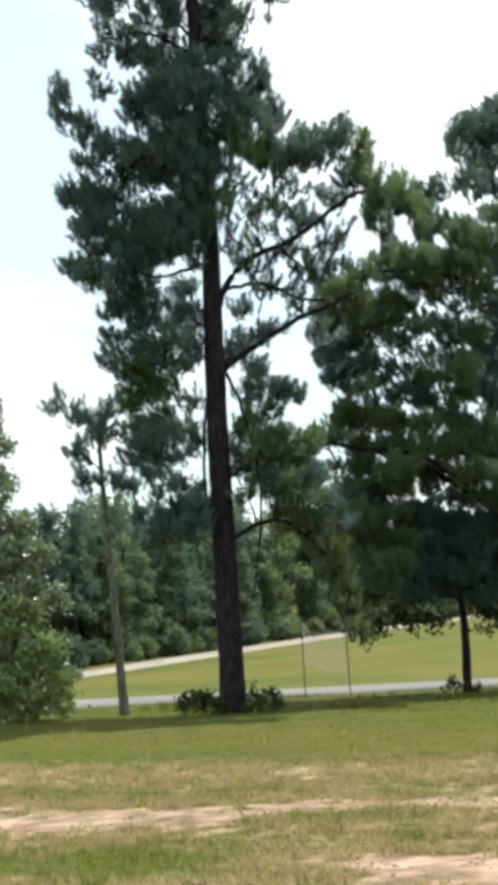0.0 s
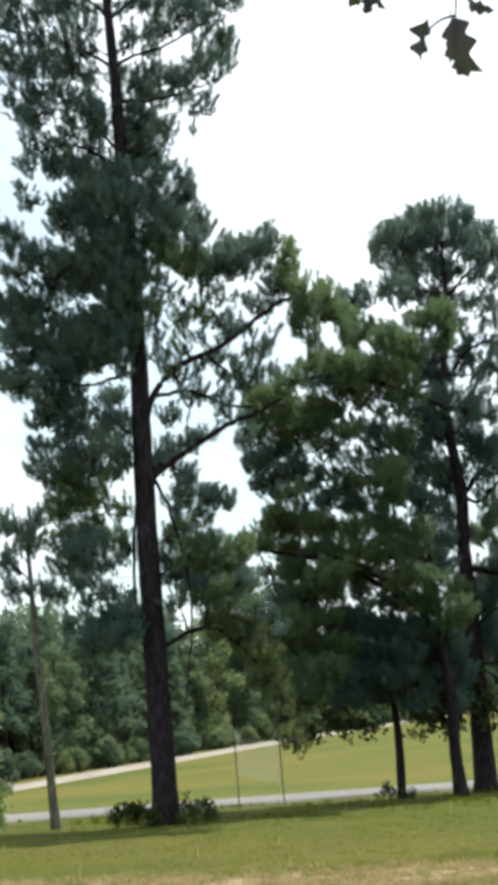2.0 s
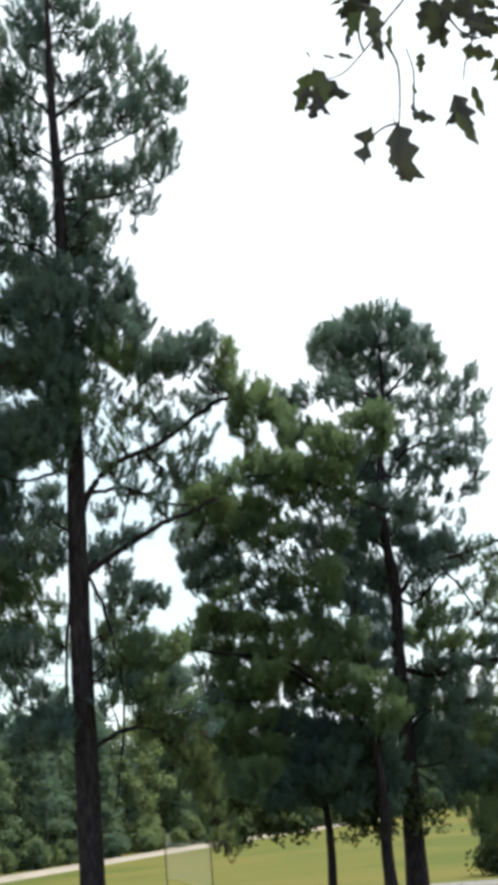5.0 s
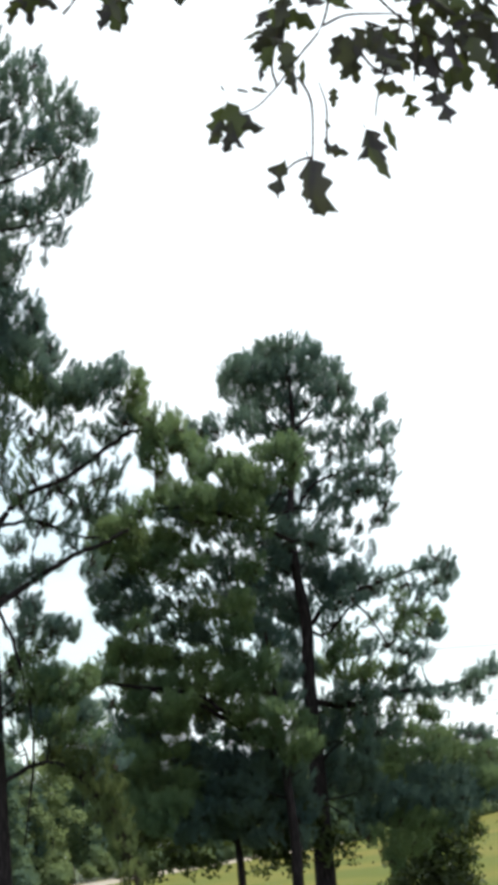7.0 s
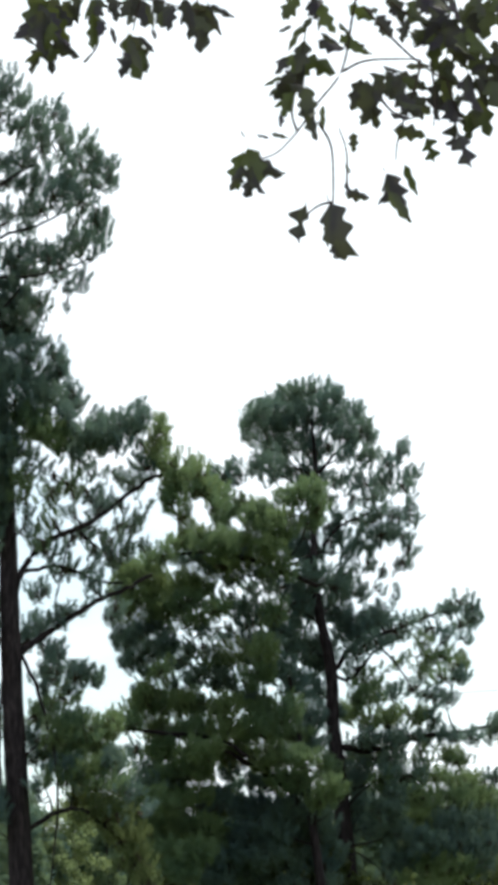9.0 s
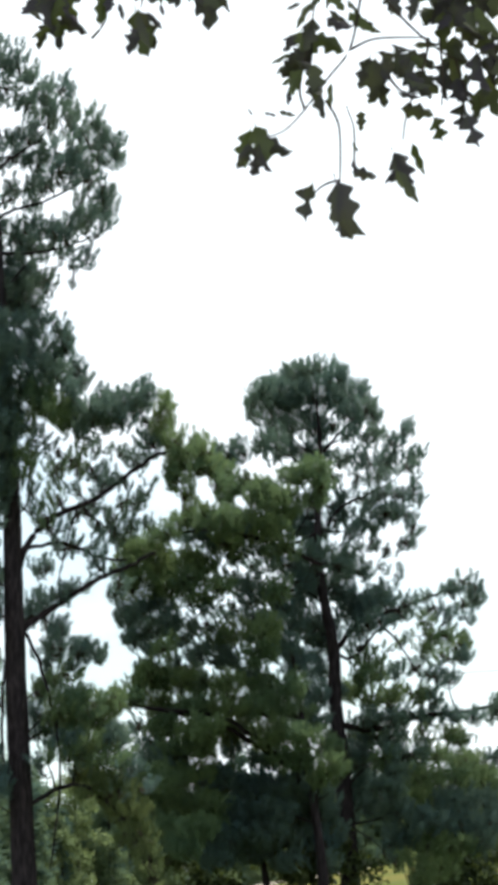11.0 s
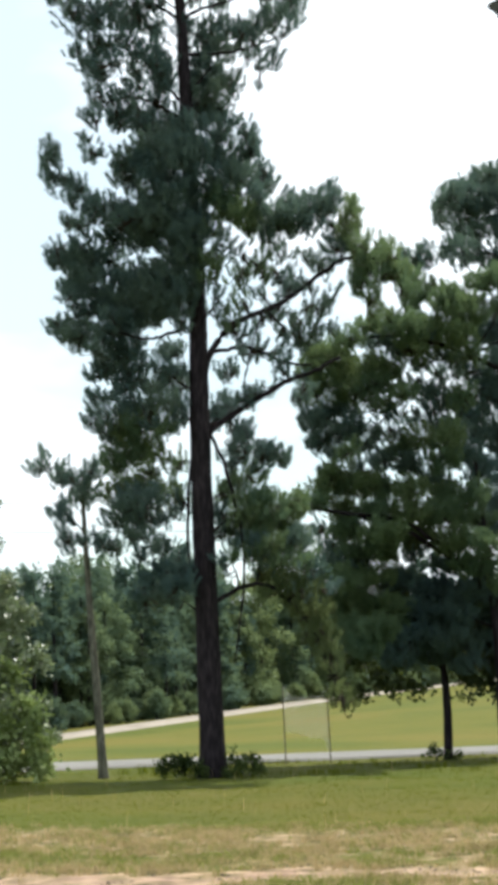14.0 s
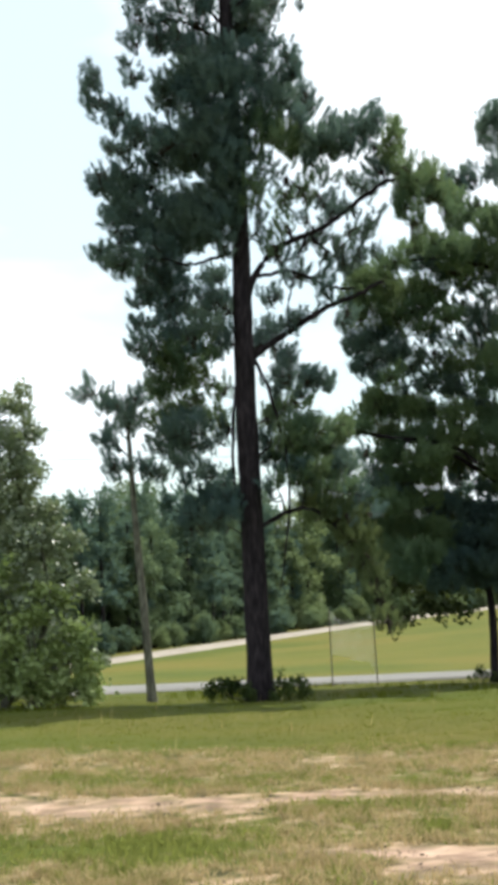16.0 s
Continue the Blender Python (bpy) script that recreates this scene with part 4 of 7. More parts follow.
bough(big_pine, 2.68, -0.40, 18.95, 0.15, 0.31, 1.2)
bough(big_pine, -2.73, -0.22, 10.45, 0.15, 0.25, 1)
bough(big_pine, -2.70, 0.54, 16.81, 0.20, 0.18, 0.77)
bough(big_pine, -2.75, 0.14, 18.71, 0.19, 0.19, 0.59)
bough(big_pine, 2.76, -0.06, 2.09, 0.25, 0.27, 0.78, 0.31, NEEDLE_OLIVE)
bough(big_pine, -2.77, -0.00, 9.91, 0.31, 0.19, 1.3)
bough(big_pine, -2.69, -0.82, 17.31, 0.27, 0.24, 0.85)
bough(big_pine, -2.69, -0.84, 12.32, 0.18, 0.17, 0.9)
bough(big_pine, -2.79, 0.59, 13.62, 0.19, 0.32, 1)
bough(big_pine, 2.80, -0.57, 12.69, 0.17, 0.17, 1.4)
bough(big_pine, -2.87, -0.08, 13.08, 0.15, 0.15, 0.8)
bough(big_pine, 2.82, -0.68, 1.66, 0.18, 0.25, 0.78, 0.31, NEEDLE_OLIVE)
bough(big_pine, 2.91, 0.12, 10.61, 0.18, 0.31, 0.65)
bough(big_pine, 2.92, -0.22, 9.87, 0.12, 0.17, 0.65)
bough(big_pine, -2.87, -0.64, 10.68, 0.12, 0.15, 1)
bough(big_pine, -2.96, 0.37, 19.32, 0.15, 0.15, 0.68)
bough(big_pine, 2.87, 0.84, 11.61, 0.26, 0.15, 0.91)
bough(big_pine, 3.00, -0.06, 12.43, 0.27, 0.22, 0.65)
bough(big_pine, 3.02, -0.33, 12.96, 0.17, 0.20, 1.6)
bough(big_pine, 3.04, -0.04, 1.59, 0.13, 0.19, 0.72, 0.31, NEEDLE_OLIVE)
bough(big_pine, -3.03, 0.62, 11.94, 0.25, 0.32, 1.2)
bough(big_pine, -3.10, 0.23, 10.11, 0.23, 0.18, 1.2)
bough(big_pine, -3.00, 0.86, 11.46, 0.23, 0.18, 1.1)
bough(big_pine, -3.00, -0.88, 17.64, 0.22, 0.17, 0.85)
bough(big_pine, -3.14, 0.17, 13.78, 0.25, 0.28, 1.1)
bough(big_pine, -3.09, 0.75, 12.93, 0.13, 0.13, 0.8)
bough(big_pine, 3.18, 0.16, 11.88, 0.23, 0.23, 1.2)
bough(big_pine, -3.16, -0.63, 11.81, 0.12, 0.27, 1)
bough(big_pine, -3.32, -0.47, 13.99, 0.17, 0.35, 1)
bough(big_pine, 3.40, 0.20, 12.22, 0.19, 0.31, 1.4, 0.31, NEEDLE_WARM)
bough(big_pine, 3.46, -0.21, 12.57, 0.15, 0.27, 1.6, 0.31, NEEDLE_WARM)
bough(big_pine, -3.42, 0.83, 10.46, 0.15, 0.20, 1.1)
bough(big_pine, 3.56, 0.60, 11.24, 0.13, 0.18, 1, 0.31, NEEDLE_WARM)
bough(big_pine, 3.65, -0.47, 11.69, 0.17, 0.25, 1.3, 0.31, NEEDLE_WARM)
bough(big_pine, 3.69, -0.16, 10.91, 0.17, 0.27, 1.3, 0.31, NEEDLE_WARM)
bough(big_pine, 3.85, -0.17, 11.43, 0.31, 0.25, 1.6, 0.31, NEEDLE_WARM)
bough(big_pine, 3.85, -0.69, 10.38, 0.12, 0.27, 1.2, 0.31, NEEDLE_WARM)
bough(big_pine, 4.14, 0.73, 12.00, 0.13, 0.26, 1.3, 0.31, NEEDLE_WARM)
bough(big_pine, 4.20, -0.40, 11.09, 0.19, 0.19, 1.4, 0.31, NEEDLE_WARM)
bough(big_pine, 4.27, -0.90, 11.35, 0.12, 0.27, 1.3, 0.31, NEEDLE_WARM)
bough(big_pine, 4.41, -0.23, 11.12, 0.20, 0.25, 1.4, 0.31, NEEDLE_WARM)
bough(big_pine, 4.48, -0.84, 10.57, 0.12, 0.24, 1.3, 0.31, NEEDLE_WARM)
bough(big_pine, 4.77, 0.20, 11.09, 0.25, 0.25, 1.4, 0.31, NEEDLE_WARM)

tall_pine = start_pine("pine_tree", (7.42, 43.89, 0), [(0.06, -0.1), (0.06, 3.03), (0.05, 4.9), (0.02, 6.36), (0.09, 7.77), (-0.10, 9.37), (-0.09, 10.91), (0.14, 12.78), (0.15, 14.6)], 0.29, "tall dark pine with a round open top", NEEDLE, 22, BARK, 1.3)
limb(tall_pine, [(0.05, 0, 5.75), (1.07, 0, 5.57), (2.3, 0.1, 5.86), (3.68, 0.1, 5.93), (4.63, 0.1, 6.18)], 0.09, 0.03)
limb(tall_pine, [(0.08, 0, 7.6), (0.86, 0, 8.41), (1.8, 0, 8.67), (3.55, 0, 9.19)], 0.08, 0.03)
limb(tall_pine, [(0.15, 0.00, 11.05), (0.64, -0.10, 11.55), (1.26, -0.20, 11.77), (2.05, -0.30, 12.15)], 0.05, 0.018)
limb(tall_pine, [(0.11, 0.00, 7.62), (0.53, -0.10, 7.43), (0.92, -0.20, 7.77), (1.36, -0.30, 8.15), (1.78, -0.40, 7.70), (2.14, -0.50, 6.92)], 0.05, 0.018)
limb(tall_pine, [(0.02, 0.00, 10.90), (-0.68, -0.20, 10.58), (-1.32, -0.30, 10.28)], 0.05, 0.018)
limb(tall_pine, [(0.24, 0.00, 13.09), (0.85, 0.10, 13.73), (1.54, 0.20, 14.22)], 0.05, 0.018)
bough(tall_pine, 0.05, 0.57, 6.73, 0.27, 0.27, 1)
bough(tall_pine, 0.16, 0.62, 14.88, 0.33, 0.45, 1.3)
bough(tall_pine, 0.10, 0.65, 3.49, 0.33, 0.27, 1)
bough(tall_pine, -0.34, 0.57, 8.57, 0.37, 0.37, 1.2)
bough(tall_pine, -0.12, 0.69, 8.27, 0.30, 0.27, 1)
bough(tall_pine, -0.42, 0.55, 14.72, 0.30, 0.37, 1)
bough(tall_pine, -0.17, 0.71, 11.54, 0.27, 0.27, 1)
bough(tall_pine, 0.73, -0.06, 7.06, 0.20, 0.29, 1, 0.31, NEEDLE_WARM)
bough(tall_pine, 0.38, 0.63, 15.70, 0.37, 0.22, 1.2)
bough(tall_pine, -0.34, 0.66, 13.45, 0.33, 0.30, 0.9)
bough(tall_pine, 0.46, 0.59, 11.80, 0.21, 0.27, 0.8)
bough(tall_pine, 0.70, -0.30, 10.81, 0.29, 0.20, 0.8)
bough(tall_pine, 0.59, 0.52, 9.74, 0.22, 0.15, 0.5)
bough(tall_pine, 0.20, 0.77, 14.11, 0.30, 0.37, 1.3)
bough(tall_pine, -0.61, 0.53, 10.11, 0.22, 0.18, 0.5)
bough(tall_pine, -0.53, 0.63, 14.10, 0.37, 0.30, 0.9)
bough(tall_pine, 0.51, 0.65, 11.34, 0.18, 0.22, 0.8)
bough(tall_pine, -0.73, 0.39, 15.01, 0.37, 0.32, 1.2)
bough(tall_pine, 0.58, 0.62, 9.30, 0.27, 0.21, 1)
bough(tall_pine, 0.01, 0.85, 9.52, 0.24, 0.24, 1)
bough(tall_pine, 0.14, 0.84, 12.19, 0.21, 0.30, 1)
bough(tall_pine, 0.13, 0.87, 11.09, 0.21, 0.27, 1)
bough(tall_pine, -0.16, 0.87, 7.38, 0.30, 0.27, 1)
bough(tall_pine, 0.70, -0.54, 5.90, 0.26, 0.20, 0.9)
bough(tall_pine, -0.85, 0.24, 9.45, 0.22, 0.21, 0.6)
bough(tall_pine, -0.10, 0.90, 7.99, 0.27, 0.27, 1)
bough(tall_pine, -0.21, 0.89, 10.63, 0.27, 0.22, 0.9)
bough(tall_pine, 0.69, 0.60, 8.83, 0.30, 0.27, 1.2)
bough(tall_pine, -0.89, 0.22, 8.99, 0.37, 0.26, 1)
bough(tall_pine, 0.16, 0.91, 13.34, 0.27, 0.30, 1.1)
bough(tall_pine, -0.30, 0.89, 9.39, 0.30, 0.27, 1)
bough(tall_pine, 0.73, -0.59, 8.17, 0.26, 0.20, 0.9)
bough(tall_pine, -0.14, 0.94, 15.57, 0.37, 0.30, 1.3)
bough(tall_pine, 0.96, 0.06, 2.54, 0.12, 0.21, 0.7)
bough(tall_pine, -0.97, -0.04, 10.47, 0.26, 0.18, 0.8)
bough(tall_pine, -0.97, -0.07, 8.49, 0.29, 0.29, 1.1)
bough(tall_pine, 0.67, 0.71, 14.08, 0.18, 0.22, 0.7)
bough(tall_pine, 0.68, 0.70, 4.92, 0.27, 0.24, 1)
bough(tall_pine, 0.40, 0.89, 9.51, 0.21, 0.24, 1)
bough(tall_pine, 0.97, 0.20, 5.74, 0.29, 0.21, 1)
bough(tall_pine, 0.77, 0.62, 11.64, 0.24, 0.21, 0.8)
bough(tall_pine, 0.89, 0.45, 7.87, 0.27, 0.21, 0.8)
bough(tall_pine, 0.57, 0.82, 12.65, 0.21, 0.30, 0.7)
bough(tall_pine, -0.08, 1.00, 10.02, 0.21, 0.21, 0.8)
bough(tall_pine, -0.43, 0.92, 9.79, 0.33, 0.21, 0.9)
bough(tall_pine, -0.32, 0.96, 11.13, 0.30, 0.22, 0.9)
bough(tall_pine, 0.68, -0.75, 13.34, 0.26, 0.26, 0.5)
bough(tall_pine, 1.01, 0.10, 14.70, 0.22, 0.37, 0.9)
bough(tall_pine, 0.73, -0.73, 10.25, 0.26, 0.17, 0.5)
bough(tall_pine, 0.73, 0.74, 14.90, 0.24, 0.30, 1)
bough(tall_pine, 0.64, 0.83, 10.58, 0.22, 0.22, 0.8)
bough(tall_pine, 0.56, -0.89, 14.97, 0.26, 0.32, 1.2)
bough(tall_pine, 0.81, 0.66, 12.12, 0.21, 0.21, 0.4)
bough(tall_pine, 0.75, 0.78, 3.74, 0.37, 0.27, 1.2)
bough(tall_pine, 1.07, 0.15, 8.88, 0.37, 0.26, 1.2)
bough(tall_pine, -0.62, 0.90, 11.45, 0.37, 0.27, 1)
bough(tall_pine, 0.83, 0.73, 13.10, 0.27, 0.27, 0.7)
bough(tall_pine, 1.07, 0.35, 7.54, 0.21, 0.27, 0.9, 0.31, NEEDLE_WARM)
bough(tall_pine, -1.16, 0.01, 15.23, 0.15, 0.18, 1)
bough(tall_pine, 1.12, 0.34, 5.45, 0.21, 0.21, 0.6, 0.31, NEEDLE_WARM)
bough(tall_pine, 1.08, 0.46, 6.51, 0.37, 0.24, 1, 0.31, NEEDLE_WARM)
bough(tall_pine, 0.65, 0.98, 6.75, 0.24, 0.27, 1, 0.31, NEEDLE_WARM)
bough(tall_pine, 0.71, 0.96, 10.21, 0.27, 0.21, 0.9)
bough(tall_pine, -1.11, 0.47, 13.99, 0.33, 0.21, 0.9)
bough(tall_pine, 0.97, -0.73, 13.97, 0.26, 0.26, 1)
bough(tall_pine, -1.21, -0.41, 9.95, 0.36, 0.20, 0.8)
bough(tall_pine, 0.90, -0.90, 4.77, 0.26, 0.20, 1, 0.31, NEEDLE_WARM)
bough(tall_pine, 1.08, 0.68, 4.30, 0.30, 0.24, 1.1)
bough(tall_pine, -1.17, 0.52, 10.91, 0.21, 0.15, 0.8)
bough(tall_pine, 1.29, 0.23, 11.21, 0.32, 0.24, 0.9)
bough(tall_pine, 1.11, 0.70, 9.91, 0.27, 0.21, 0.8)
bough(tall_pine, -1.03, 0.82, 14.58, 0.37, 0.30, 1.1)
bough(tall_pine, 1.31, -0.23, 10.56, 0.26, 0.20, 0.6)
bough(tall_pine, 1.23, -0.51, 3.49, 0.36, 0.26, 1.2)
bough(tall_pine, 1.33, 0.19, 13.58, 0.29, 0.26, 0.5)
bough(tall_pine, 1.35, -0.02, 5.40, 0.26, 0.20, 0.9)
bough(tall_pine, 1.07, -0.86, 4.05, 0.36, 0.22, 1.2)
bough(tall_pine, 0.94, 1.00, 5.53, 0.30, 0.21, 1, 0.31, NEEDLE_WARM)
bough(tall_pine, 1.30, -0.49, 14.67, 0.12, 0.26, 1.2)
bough(tall_pine, 1.38, -0.19, 2.79, 0.36, 0.26, 1.1)
bough(tall_pine, 1.16, -0.81, 8.34, 0.36, 0.17, 1)
bough(tall_pine, -1.40, 0.34, 13.48, 0.18, 0.27, 0.8)
bough(tall_pine, 1.14, -0.88, 4.90, 0.22, 0.17, 0.8)
bough(tall_pine, -1.18, -0.83, 13.08, 0.29, 0.36, 0.8)
bough(tall_pine, 1.23, -0.84, 5.83, 0.32, 0.20, 1)
bough(tall_pine, 1.26, -0.81, 4.47, 0.29, 0.22, 1)
bough(tall_pine, 1.21, -0.94, 12.72, 0.29, 0.21, 0.7)
bough(tall_pine, 1.29, 0.90, 12.64, 0.27, 0.18, 0.5)
bough(tall_pine, 1.57, 0.19, 9.17, 0.44, 0.26, 1.2)
bough(tall_pine, 1.46, -0.67, 6.35, 0.32, 0.23, 1, 0.31, NEEDLE_WARM)
bough(tall_pine, 1.37, 0.89, 7.15, 0.27, 0.27, 1, 0.31, NEEDLE_WARM)
bough(tall_pine, 1.55, -0.52, 5.41, 0.29, 0.20, 0.7)
bough(tall_pine, -1.63, 0.26, 14.71, 0.15, 0.15, 1)
bough(tall_pine, -1.51, -0.70, 14.70, 0.26, 0.26, 1.1)
bough(tall_pine, 1.63, 0.38, 7.67, 0.21, 0.18, 0.3, 0.31, NEEDLE_WARM)
bough(tall_pine, 1.52, -0.70, 12.23, 0.29, 0.20, 0.8)
bough(tall_pine, 1.49, -0.76, 6.92, 0.23, 0.20, 0.7)
bough(tall_pine, 1.57, 0.61, 10.03, 0.22, 0.15, 0.3)
bough(tall_pine, 1.40, 0.94, 2.25, 0.18, 0.24, 0.8, 0.31, NEEDLE_WARM)
bough(tall_pine, 1.62, 0.50, 14.47, 0.27, 0.30, 1.1)
bough(tall_pine, 1.71, -0.20, 1.64, 0.29, 0.20, 0.8, 0.31, NEEDLE_WARM)
bough(tall_pine, 1.66, -0.52, 13.45, 0.32, 0.20, 0.7)
bough(tall_pine, 1.48, 0.95, 11.92, 0.30, 0.21, 0.8)
bough(tall_pine, 1.72, -0.33, 10.29, 0.20, 0.12, 0.5)
bough(tall_pine, 1.62, -0.77, 11.74, 0.26, 0.17, 0.7)
bough(tall_pine, 1.65, -0.72, 11.21, 0.36, 0.23, 1)
bough(tall_pine, 1.82, 0.03, 14.16, 0.12, 0.18, 1)
bough(tall_pine, 1.86, -0.13, 9.63, 0.29, 0.22, 0.2)
bough(tall_pine, -1.77, -0.64, 14.17, 0.12, 0.17, 0.9)
bough(tall_pine, 1.80, -0.64, 2.04, 0.36, 0.26, 1, 0.31, NEEDLE_WARM)
bough(tall_pine, 1.90, 0.48, 8.74, 0.33, 0.22, 1.1)
bough(tall_pine, -1.77, -0.86, 9.14, 0.32, 0.20, 0.7)
bough(tall_pine, 1.70, -0.99, 4.85, 0.29, 0.21, 0.9)
bough(tall_pine, 1.96, -0.20, 5.93, 0.29, 0.17, 0.8)
bough(tall_pine, -1.88, 0.76, 10.22, 0.27, 0.15, 0.6)
bough(tall_pine, 1.85, -0.90, 3.15, 0.50, 0.26, 1.2)
bough(tall_pine, 2.06, -0.39, 2.59, 0.44, 0.26, 1.1, 0.31, NEEDLE_WARM)
bough(tall_pine, 2.09, -0.30, 4.31, 0.44, 0.26, 1.1, 0.31, NEEDLE_WARM)
bough(tall_pine, 1.93, -0.93, 8.80, 0.21, 0.20, 0.6)
bough(tall_pine, 2.08, -0.60, 6.47, 0.32, 0.23, 0.9, 0.31, NEEDLE_WARM)
bough(tall_pine, 2.12, -0.55, 11.77, 0.29, 0.22, 0.6)
bough(tall_pine, 2.21, -0.04, 13.32, 0.23, 0.18, 0.8)
bough(tall_pine, 2.16, -0.53, 10.46, 0.20, 0.14, 0.9)
bough(tall_pine, 2.14, 0.59, 13.02, 0.37, 0.27, 0.9)
bough(tall_pine, 2.12, 0.80, 3.80, 0.52, 0.27, 1.2, 0.31, NEEDLE_WARM)
bough(tall_pine, -2.10, -0.88, 8.64, 0.36, 0.20, 0.7)
bough(tall_pine, 2.33, 0.25, 11.41, 0.26, 0.21, 0.8)
bough(tall_pine, 2.34, 0.34, 7.17, 0.27, 0.21, 0.7)
bough(tall_pine, -2.38, 0.15, 9.51, 0.29, 0.18, 0.5)
bough(tall_pine, 2.22, 0.88, 8.02, 0.22, 0.21, 0.4)
bough(tall_pine, 2.42, -0.26, 7.68, 0.26, 0.20, 0.6, 0.31, NEEDLE_WARM)
bough(tall_pine, 2.27, -0.89, 12.46, 0.20, 0.14, 0.8)
bough(tall_pine, 2.44, -0.43, 8.26, 0.22, 0.20, 0.7, 0.31, NEEDLE_WARM)
bough(tall_pine, 2.48, -0.29, 10.88, 0.12, 0.23, 0.9)
bough(tall_pine, 2.54, 0.02, 2.01, 0.32, 0.26, 0.9, 0.31, NEEDLE_WARM)
bough(tall_pine, 2.57, -0.35, 12.88, 0.23, 0.15, 1.1)
bough(tall_pine, 2.45, 0.88, 5.42, 0.27, 0.21, 0.7, 0.31, NEEDLE_WARM)
bough(tall_pine, 2.44, -0.95, 6.26, 0.23, 0.17, 0.8)
bough(tall_pine, 2.61, -0.42, 6.91, 0.26, 0.20, 0.8)
bough(tall_pine, -2.69, 0.48, 8.82, 0.33, 0.18, 0.5)
bough(tall_pine, 2.72, 0.36, 12.05, 0.12, 0.32, 1)
bough(tall_pine, 2.67, -0.70, 8.96, 0.22, 0.12, 0.6)
bough(tall_pine, 2.70, 0.75, 13.88, 0.12, 0.21, 1.2)
bough(tall_pine, 2.77, -0.49, 8.68, 0.26, 0.17, 0.6)
bough(tall_pine, 2.67, -0.90, 2.53, 0.36, 0.26, 1, 0.31, NEEDLE_WARM)
bough(tall_pine, 2.85, -0.02, 3.71, 0.51, 0.26, 1.1)
bough(tall_pine, 2.84, -0.53, 7.92, 0.29, 0.20, 0.9, 0.31, NEEDLE_WARM)
bough(tall_pine, 2.73, 0.95, 4.96, 0.37, 0.22, 1, 0.31, NEEDLE_WARM)
bough(tall_pine, 2.89, -0.20, 3.12, 0.44, 0.26, 1.1)
bough(tall_pine, 2.74, 0.95, 5.94, 0.27, 0.18, 1)
bough(tall_pine, 2.92, 0.29, 5.34, 0.27, 0.21, 0.9, 0.31, NEEDLE_WARM)
bough(tall_pine, 2.99, -0.27, 5.79, 0.26, 0.15, 1)
bough(tall_pine, 3.08, 0.10, 4.28, 0.44, 0.26, 1.1, 0.31, NEEDLE_WARM)
bough(tall_pine, 3.05, -0.45, 8.38, 0.29, 0.17, 0.5)
bough(tall_pine, 3.16, 0.35, 6.83, 0.18, 0.18, 0.8)
bough(tall_pine, 3.26, -0.23, 9.16, 0.26, 0.17, 0.7)
bough(tall_pine, 3.27, -0.14, 5.20, 0.23, 0.18, 0.9, 0.31, NEEDLE_WARM)
bough(tall_pine, 3.19, 0.85, 7.58, 0.27, 0.21, 0.8, 0.31, NEEDLE_WARM)
bough(tall_pine, 3.21, -0.94, 7.25, 0.17, 0.17, 1)
bough(tall_pine, 3.26, -0.92, 2.56, 0.36, 0.20, 1)
bough(tall_pine, 3.39, -0.04, 7.74, 0.22, 0.20, 1, 0.31, NEEDLE_WARM)
bough(tall_pine, 3.49, -0.38, 5.75, 0.20, 0.12, 1)
bough(tall_pine, 3.47, -0.68, 9.30, 0.17, 0.14, 0.8)
bough(tall_pine, 3.54, 0.56, 4.73, 0.37, 0.18, 1, 0.31, NEEDLE_WARM)
bough(tall_pine, 3.53, -0.68, 8.31, 0.17, 0.20, 0.5)
bough(tall_pine, 3.61, -0.88, 3.03, 0.43, 0.26, 1.1)
bough(tall_pine, 3.85, -0.69, 9.20, 0.17, 0.17, 0.9)
bough(tall_pine, 3.86, 0.76, 8.93, 0.27, 0.18, 0.6)
bough(tall_pine, 3.92, -0.25, 8.90, 0.20, 0.17, 0.9)
bough(tall_pine, 4.04, -0.18, 4.71, 0.32, 0.12, 1)
bough(tall_pine, 3.97, 0.87, 3.69, 0.45, 0.27, 1.1)
bough(tall_pine, 4.06, 0.98, 4.29, 0.42, 0.21, 1, 0.31, NEEDLE_WARM)
bough(tall_pine, 4.20, -0.06, 5.89, 0.20, 0.20, 1)
bough(tall_pine, 4.22, -0.91, 4.63, 0.14, 0.09, 1)
bough(tall_pine, 4.26, -0.89, 3.56, 0.36, 0.26, 1, 0.31, NEEDLE_WARM)
bough(tall_pine, 4.36, -0.43, 6.14, 0.17, 0.20, 1)
bough(tall_pine, 4.40, -0.49, 3.15, 0.29, 0.22, 0.9)
bough(tall_pine, 4.39, -0.67, 5.59, 0.14, 0.12, 0.8)
bough(tall_pine, 4.58, 0.04, 4.18, 0.32, 0.23, 1, 0.31, NEEDLE_WARM)
bough(tall_pine, 5.01, 0.46, 6.36, 0.18, 0.21, 1)
bough(tall_pine, 5.10, 0.44, 6.58, 0.12, 0.12, 0.9)
bough(tall_pine, 0.51, 0.69, 4.24, 0.33, 0.37, 1, 0.31, NEEDLE)
bough(tall_pine, 0.71, 0.54, 5.09, 0.30, 0.27, 0.9, 0.31, NEEDLE)
bough(tall_pine, 0.44, 0.89, 5.58, 0.30, 0.30, 0.9, 0.31, NEEDLE)
bough(tall_pine, 0.44, 0.92, 4.84, 0.33, 0.45, 1, 0.31, NEEDLE)

